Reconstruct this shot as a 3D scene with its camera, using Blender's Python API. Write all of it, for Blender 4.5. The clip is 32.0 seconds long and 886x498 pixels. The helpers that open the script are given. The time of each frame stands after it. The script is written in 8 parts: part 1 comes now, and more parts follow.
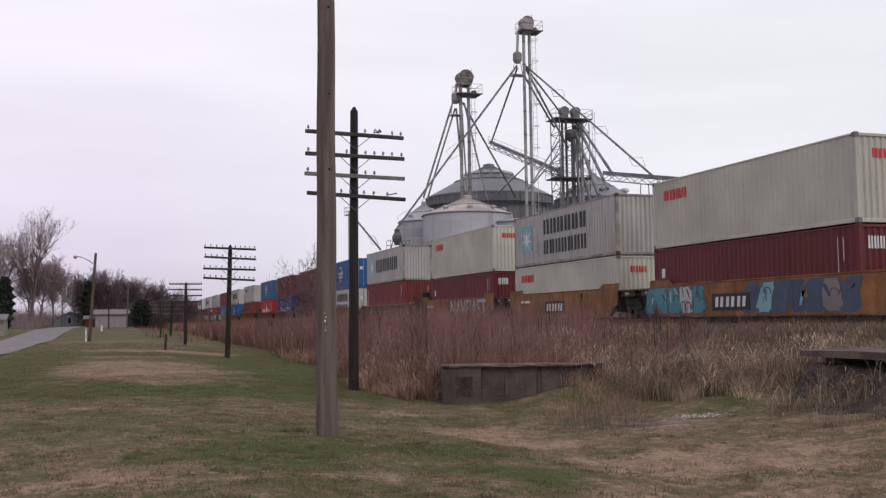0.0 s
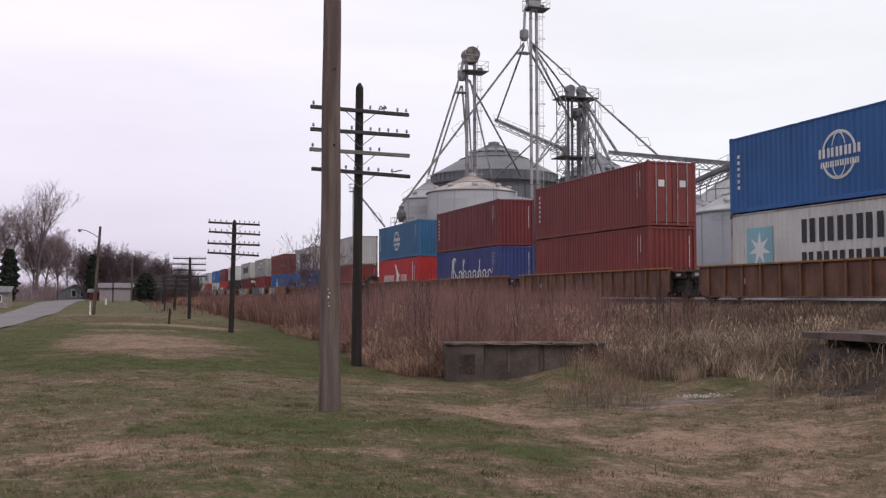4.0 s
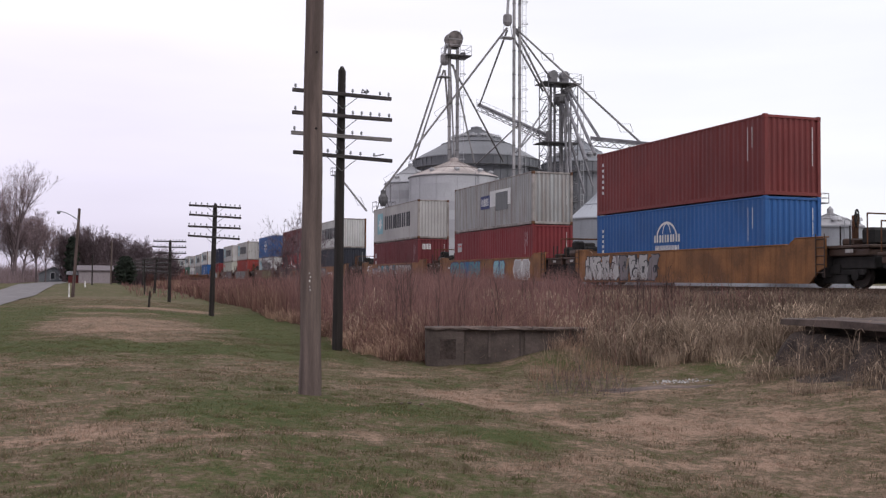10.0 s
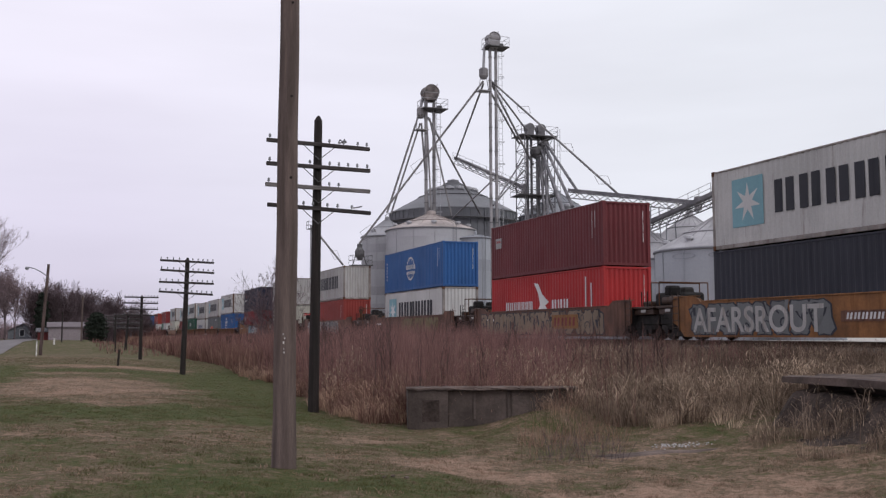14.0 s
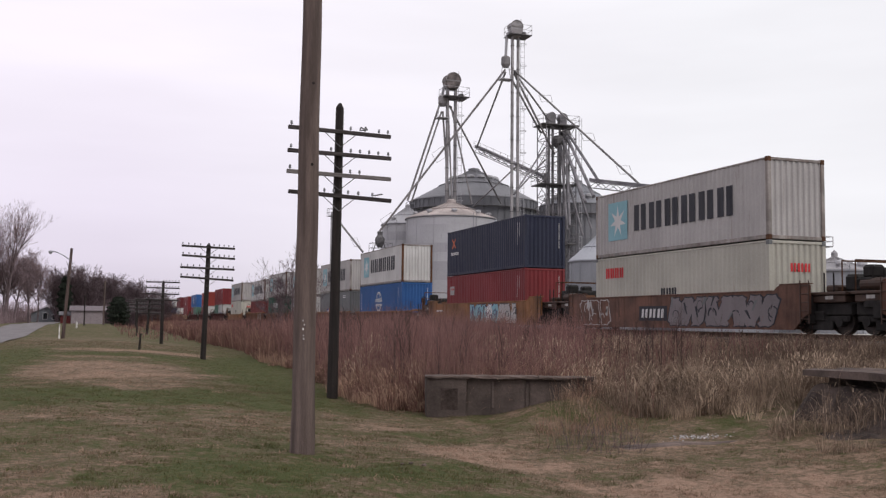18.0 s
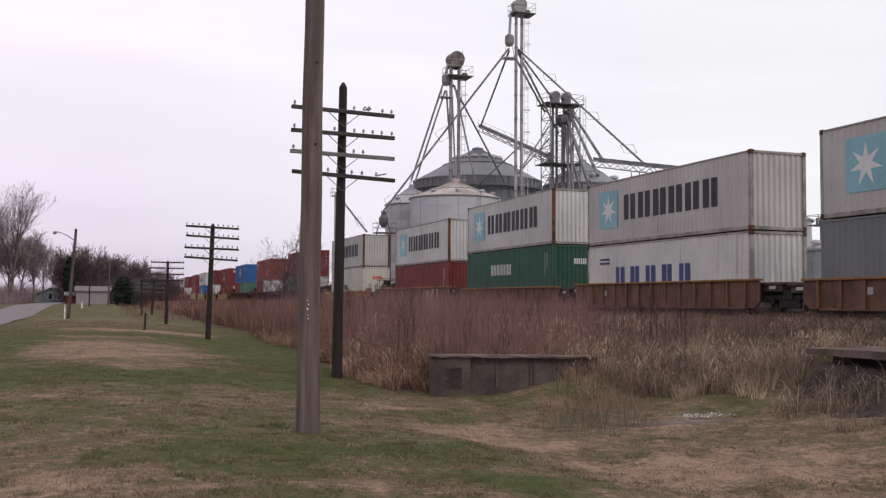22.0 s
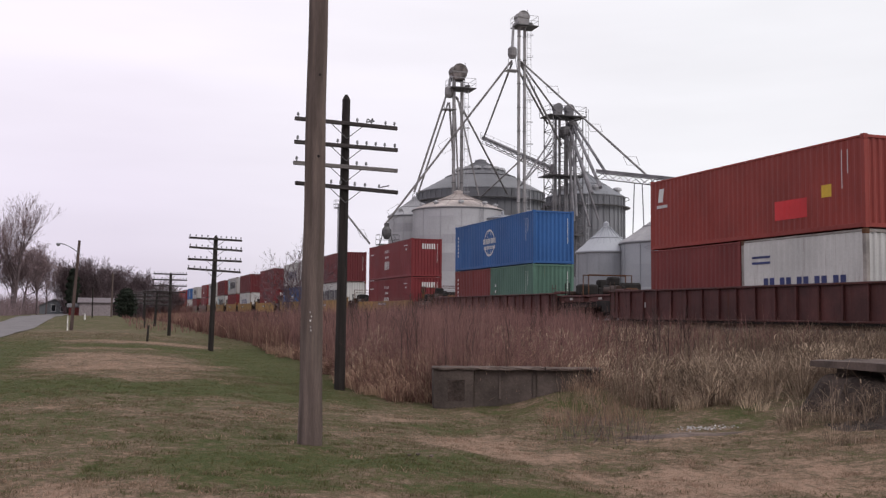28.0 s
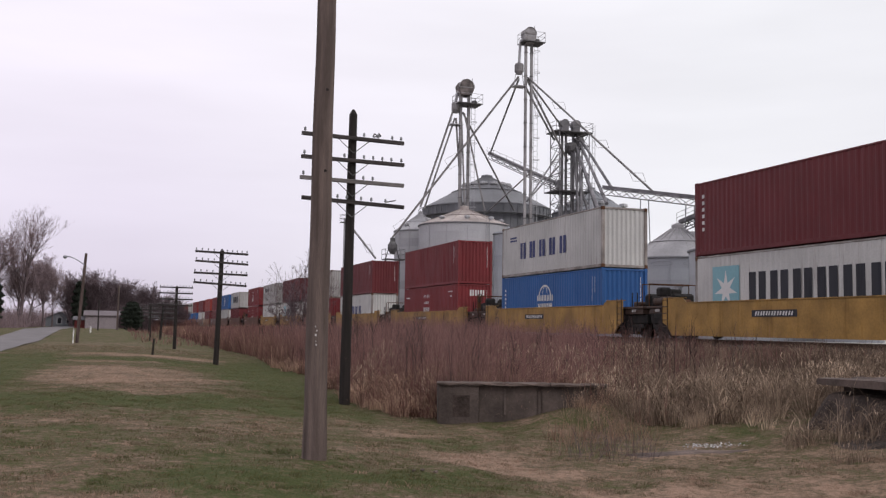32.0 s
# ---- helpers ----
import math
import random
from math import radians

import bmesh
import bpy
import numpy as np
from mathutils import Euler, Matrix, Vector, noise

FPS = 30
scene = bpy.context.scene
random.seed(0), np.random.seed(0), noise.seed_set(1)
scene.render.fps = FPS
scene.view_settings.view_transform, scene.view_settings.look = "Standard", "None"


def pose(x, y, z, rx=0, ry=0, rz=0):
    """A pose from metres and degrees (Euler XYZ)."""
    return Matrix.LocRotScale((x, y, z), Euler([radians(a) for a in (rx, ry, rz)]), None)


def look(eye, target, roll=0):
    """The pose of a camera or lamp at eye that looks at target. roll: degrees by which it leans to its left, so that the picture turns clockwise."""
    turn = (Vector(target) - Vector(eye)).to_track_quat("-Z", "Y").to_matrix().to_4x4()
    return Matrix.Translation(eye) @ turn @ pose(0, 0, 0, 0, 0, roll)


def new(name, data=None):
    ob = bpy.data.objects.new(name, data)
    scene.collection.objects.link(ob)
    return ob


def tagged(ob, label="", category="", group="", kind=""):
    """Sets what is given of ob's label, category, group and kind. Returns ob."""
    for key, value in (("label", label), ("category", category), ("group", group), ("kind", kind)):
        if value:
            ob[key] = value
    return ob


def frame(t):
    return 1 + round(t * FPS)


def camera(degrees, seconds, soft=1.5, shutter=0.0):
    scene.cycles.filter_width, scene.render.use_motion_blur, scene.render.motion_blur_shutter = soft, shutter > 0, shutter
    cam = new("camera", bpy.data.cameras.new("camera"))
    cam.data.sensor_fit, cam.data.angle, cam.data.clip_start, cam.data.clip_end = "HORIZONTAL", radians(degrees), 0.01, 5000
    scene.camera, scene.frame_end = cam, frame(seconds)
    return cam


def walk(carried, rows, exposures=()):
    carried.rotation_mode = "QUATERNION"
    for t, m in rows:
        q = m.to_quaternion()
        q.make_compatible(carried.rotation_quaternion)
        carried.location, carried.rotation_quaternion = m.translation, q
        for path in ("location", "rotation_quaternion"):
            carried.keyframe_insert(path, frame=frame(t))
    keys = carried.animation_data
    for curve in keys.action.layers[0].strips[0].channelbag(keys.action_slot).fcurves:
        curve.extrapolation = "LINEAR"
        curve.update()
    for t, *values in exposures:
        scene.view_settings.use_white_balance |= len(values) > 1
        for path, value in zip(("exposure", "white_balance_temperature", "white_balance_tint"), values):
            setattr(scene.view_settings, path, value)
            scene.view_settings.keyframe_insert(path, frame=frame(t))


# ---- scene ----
# The camera stands on the verge of a small road and follows a container train.
# World: y runs along the track away from the camera, x across it, z up.
cam = camera(49.28, 32.0, soft=1.3)
PATH = [
    (0, -0.16, -0.65, 1.65, 94.04, 0.77, -18.60),
    (0.5, -0.16, -0.65, 1.65, 93.92, 0.85, -18.37),
    (1, -0.16, -0.65, 1.65, 93.85, 0.85, -18.38),
    (1.5, -0.16, -0.65, 1.65, 93.64, 1.04, -18.34),
    (2, -0.16, -0.65, 1.65, 93.49, 1.04, -18.23),
    (2.5, -0.16, -0.65, 1.65, 93.38, 0.59, -18.34),
    (3, -0.16, -0.65, 1.65, 92.92, 0.92, -18.17),
    (3.5, -0.16, -0.65, 1.65, 92.74, 0.31, -18.13),
    (5.5, -0.16, -0.65, 1.65, 92.70, -0.14, -18.75),
    (6, -0.16, -0.65, 1.65, 93.04, -0.26, -18.83),
    (6.5, -0.16, -0.65, 1.65, 93.20, -0.32, -18.84),
    (7, -0.16, -0.65, 1.65, 92.80, -0.34, -18.91),
    (7.5, -0.16, -0.65, 1.65, 92.55, -0.38, -18.87),
    (8, -0.16, -0.65, 1.65, 92.39, -0.32, -19.12),
    (8.5, -0.16, -0.65, 1.65, 92.30, -0.11, -19.43),
    (9, -0.16, -0.65, 1.65, 92.10, 0.04, -19.45),
    (9.5, -0.16, -0.65, 1.65, 91.90, 0.30, -19.42),
    (10, -0.16, -0.65, 1.65, 91.81, -0.29, -19.51),
    (10.5, -0.16, -0.65, 1.65, 91.85, 0.00, -19.53),
    (11, -0.16, -0.65, 1.65, 91.85, 0.10, -19.59),
    (11.5, -0.16, -0.65, 1.65, 91.91, -0.30, -19.61),
    (12, -0.16, -0.65, 1.65, 92.72, -0.24, -19.71),
    (12.5, -0.16, -0.65, 1.65, 94.65, -0.16, -20.62),
    (13, 0.09, 0.46, 1.75, 95.21, -0.00, -21.08),
    (13.5, 0.09, 0.46, 1.75, 95.45, 0.29, -20.96),
    (14, 0.09, 0.46, 1.75, 94.96, 0.17, -20.90),
    (14.5, 0.09, 0.46, 1.75, 94.83, 0.23, -20.35),
    (15, 0.09, 0.46, 1.75, 94.66, 0.15, -19.54),
    (15.5, 0.09, 0.46, 1.75, 94.52, 0.19, -19.32),
    (17.5, 0.09, 0.46, 1.75, 94.34, -0.46, -19.74),
    (18, 0.09, 0.46, 1.75, 94.27, -0.56, -19.77),
    (18.5, 0.09, 0.46, 1.75, 94.16, -0.60, -19.53),
    (19, 0.09, 0.46, 1.75, 93.73, -0.77, -19.35),
    (19.5, 0.09, 0.46, 1.75, 93.56, -0.70, -19.24),
    (20, 0.09, 0.46, 1.75, 93.39, -0.68, -19.18),
    (20.5, 0.09, 0.46, 1.75, 93.51, -0.36, -19.38),
    (21, 0.09, 0.46, 1.75, 93.55, -0.11, -19.55),
    (21.5, 0.09, 0.46, 1.75, 93.35, -0.15, -19.54),
    (22, 0.09, 0.46, 1.75, 93.06, -0.44, -19.53),
    (22.5, 0.09, 0.46, 1.75, 92.98, -0.73, -19.71),
    (23, 0.09, 0.46, 1.75, 93.00, -0.44, -19.79),
    (23.5, 0.09, 0.46, 1.75, 93.06, -0.41, -19.94),
    (24, 0.09, 0.46, 1.75, 93.29, -0.49, -20.00),
    (24.5, 0.09, 0.46, 1.75, 93.54, -0.62, -20.07),
    (25, 0.09, 0.46, 1.75, 93.74, -0.55, -20.04),
    (25.5, 0.09, 0.46, 1.75, 93.93, -0.77, -19.97),
    (27.5, 0.09, 0.46, 1.75, 93.75, -0.67, -19.54),
    (28, 0.09, 0.46, 1.75, 93.76, -0.48, -19.36),
    (28.5, 0.09, 0.46, 1.75, 93.89, -0.60, -19.21),
    (29, 0.09, 0.46, 1.75, 94.09, -0.61, -19.10),
    (29.5, 0.09, 0.46, 1.75, 94.29, -0.85, -19.03),
    (30, 0.09, 0.46, 1.75, 94.46, -1.23, -19.12),
    (30.5, 0.09, 0.46, 1.75, 94.48, -1.34, -19.06),
    (31, 0.09, 0.46, 1.75, 94.52, -1.43, -19.00),
    (31.5, 0.09, 0.46, 1.75, 94.62, -1.47, -19.00),
    (32, 0.09, 0.46, 1.75, 94.65, -0.86, -19.04),
]
walk(cam, [(r[0], pose(*r[1:])) for r in PATH],
     exposures=[(t, s, w, 13) for t, s, w in ((0, -0.01, 6500), (3.0, 0.07, 6500), (6.0, 0.10, 6450), (9.5, 0.17, 6400), (11.7, 0.17, 6250), (12.8, -0.10, 6200), (14.5, -0.06, 6400), (16.5, 0.02, 6600), (19.0, 0.07, 6600), (26.0, 0.08, 6600), (32.0, 0.02, 6550))])

# ---- sky and light: a bright overcast ----
world = bpy.data.worlds.new("overcast")
scene.world = world
world.use_nodes = True
wn, wl = world.node_tree.nodes, world.node_tree.links
wn.clear()


def wnode(kind, **values):
    n = wn.new(kind)
    for key, value in values.items():
        if key in n.inputs:
            n.inputs[key].default_value = value
    return n


w_out = wnode("ShaderNodeOutputWorld")
w_bg = wnode("ShaderNodeBackground", Strength=1.02)
w_co = wnode("ShaderNodeTexCoord")
w_sep = wnode("ShaderNodeSeparateXYZ")
wl.new(w_co.outputs["Generated"], w_sep.inputs[0])
w_ramp = wnode("ShaderNodeValToRGB")
w_ramp.color_ramp.elements[0].position, w_ramp.color_ramp.elements[0].color = 0.0, (0.60, 0.555, 0.665, 1)
w_ramp.color_ramp.elements[1].position, w_ramp.color_ramp.elements[1].color = 1.0, (0.97, 0.96, 1.0, 1)
e = w_ramp.color_ramp.elements.new(0.10)
e.color = (0.76, 0.715, 0.83, 1)
e = w_ramp.color_ramp.elements.new(0.28)
e.color = (0.91, 0.875, 0.96, 1)
wl.new(w_sep.outputs[2], w_ramp.inputs[0])
# brighter cloud towards the east, where the track bends out of sight
w_east = wnode("ShaderNodeMapRange")
w_east.inputs["From Min"].default_value, w_east.inputs["From Max"].default_value = 0.02, 0.55
wl.new(w_sep.outputs[0], w_east.inputs["Value"])
w_mixe = wn.new("ShaderNodeMix")
w_mixe.data_type = "RGBA"
wl.new(w_east.outputs[0], w_mixe.inputs["Factor"])
wl.new(w_ramp.outputs[0], w_mixe.inputs["A"])
w_mixe.inputs["B"].default_value = (0.86, 0.875, 0.91, 1)
w_map = wnode("ShaderNodeMapping")
w_map.inputs["Scale"].default_value = (1.2, 1.2, 7.0)
wl.new(w_co.outputs["Generated"], w_map.inputs[0])
w_cloud = wnode("ShaderNodeTexNoise", Scale=1.6, Detail=4.0, Roughness=0.5)
wl.new(w_map.outputs[0], w_cloud.inputs["Vector"])
w_cr = wnode("ShaderNodeMapRange")
w_cr.inputs["From Min"].default_value, w_cr.inputs["From Max"].default_value = 0.3, 0.7
w_cr.inputs["To Min"].default_value, w_cr.inputs["To Max"].default_value = 0.93, 1.05
wl.new(w_cloud.outputs[0], w_cr.inputs["Value"])
w_mul = wn.new("ShaderNodeMix")
w_mul.data_type, w_mul.blend_type = "RGBA", "MULTIPLY"
w_mul.inputs["Factor"].default_value = 1.0
wl.new(w_mixe.outputs["Result"], w_mul.inputs["A"])
wl.new(w_cr.outputs[0], w_mul.inputs["B"])
w_sky = wn.new("ShaderNodeTexSky")
w_sky.sky_type, w_sky.sun_disc = "NISHITA", False
w_sky.sun_elevation, w_sky.sun_rotation = radians(38), radians(150)
w_add = wn.new("ShaderNodeMix")
w_add.data_type, w_add.blend_type = "RGBA", "ADD"
w_add.inputs["Factor"].default_value = 0.004
wl.new(w_mul.outputs["Result"], w_add.inputs["A"])
wl.new(w_sky.outputs[0], w_add.inputs["B"])
wl.new(w_add.outputs["Result"], w_bg.inputs["Color"])
wl.new(w_bg.outputs[0], w_out.inputs[0])

sun = new("sun", bpy.data.lights.new("sun", "SUN"))
sun.data.energy, sun.data.angle, sun.data.color = 1.0, radians(25), (1.0, 0.97, 0.93)
sun.matrix_world = look((60 * math.sin(radians(150)), 60 * math.cos(radians(150)), 48), (0, 0, 0))

# ---- materials ----


def material(name, base, rough=0.8, metal=0.0, dark=0.6, scale=3.0, fine=40.0, bump=0.15, streak=0.0, streak_colour=(0.09, 0.035, 0.015),
             stretch=(1, 1, 1), vary=0.12, by="object", light=1.25, spec=0.3, grain=0.16):
    """A painted, weathered or natural surface: base colour, large stains, fine grain, relief, and vertical streaks of rust or dirt."""
    m = bpy.data.materials.new(name)
    m.use_nodes = True
    nt = m.node_tree
    nodes, links = nt.nodes, nt.links
    b = nodes["Principled BSDF"]
    b.inputs["Roughness"].default_value, b.inputs["Metallic"].default_value = rough, metal
    b.inputs["Specular IOR Level"].default_value = spec
    co = nodes.new("ShaderNodeTexCoord")
    info = nodes.new("ShaderNodeObjectInfo")
    shift = nodes.new("ShaderNodeVectorMath")
    shift.operation = "MULTIPLY_ADD"
    shift.inputs[1].default_value = (37.0, 91.0, 53.0)
    links.new(info.outputs["Random"], shift.inputs[0])
    links.new(co.outputs["Object"], shift.inputs[2])
    mp = nodes.new("ShaderNodeMapping")
    mp.inputs["Scale"].default_value = stretch
    links.new(shift.outputs[0], mp.inputs[0])
    big = nodes.new("ShaderNodeTexNoise")
    big.inputs["Scale"].default_value, big.inputs["Detail"].default_value = scale, 5.0
    small = nodes.new("ShaderNodeTexNoise")
    small.inputs["Scale"].default_value, small.inputs["Detail"].default_value = fine, 3.0
    for n in (big, small):
        links.new(mp.outputs[0], n.inputs["Vector"])

    def span(value, a, z, lo, hi):
        r = nodes.new("ShaderNodeMapRange")
        for key, v in zip(("From Min", "From Max", "To Min", "To Max"), (a, z, lo, hi)):
            r.inputs[key].default_value = v
        links.new(value, r.inputs["Value"])
        return r.outputs[0]

    def mix(kind, factor, a, z):
        x = nodes.new("ShaderNodeMix")
        x.data_type, x.blend_type = "RGBA", kind
        for key, v in (("Factor", factor), ("A", a), ("B", z)):
            if isinstance(v, (float, int, tuple)):
                x.inputs[key].default_value = (*v, 1) if isinstance(v, tuple) else v
            else:
                links.new(v, x.inputs[key])
        return x.outputs["Result"]

    colour = mix("MIX", span(big.outputs[0], 0.35, 0.68, 0, 1), tuple(c * dark for c in base), tuple(min(1, c * light) for c in base))
    colour = mix("MULTIPLY", 1.0, colour, mix("MIX", span(small.outputs[0], 0.3, 0.7, 0, 1), (1 - grain,) * 3, (1 + 0.7 * grain,) * 3))
    if by == "island":
        geo = nodes.new("ShaderNodeNewGeometry")
        rnd = geo.outputs["Random Per Island"]
    else:
        rnd = info.outputs["Random"]
    colour = mix("MULTIPLY", 1.0, colour, mix("MIX", rnd, (1 - vary,) * 3, (1 + vary,) * 3))
    if streak:
        mp2 = nodes.new("ShaderNodeMapping")
        mp2.inputs["Scale"].default_value = (3.0, 3.0, 0.22)
        links.new(shift.outputs[0], mp2.inputs[0])
        st = nodes.new("ShaderNodeTexNoise")
        st.inputs["Scale"].default_value, st.inputs["Detail"].default_value, st.inputs["Roughness"].default_value = 1.6, 6.0, 0.7
        links.new(mp2.outputs[0], st.inputs["Vector"])
        colour = mix("MIX", span(st.outputs[0], 0.70 - 0.22 * streak, 0.80, 0, 0.75), colour, streak_colour)
        links.new(span(st.outputs[0], 0.5, 0.7, rough, min(1, rough + 0.3)), b.inputs["Roughness"])
    links.new(colour, b.inputs["Base Color"])
    if bump:
        bp = nodes.new("ShaderNodeBump")
        bp.inputs["Strength"].default_value, bp.inputs["Distance"].default_value = bump, 0.02
        links.new(small.outputs[0], bp.inputs["Height"])
        links.new(bp.outputs[0], b.inputs["Normal"])
    return m


def paint(name, base, streak=0.25, rough=0.55, dark=0.84, light=1.09, scale=0.45, grain=0.06, **more):
    return material(name, base, rough=rough, dark=dark, light=light, scale=scale, fine=14.0, bump=0.04, streak=streak, vary=0.07, grain=grain, **more)


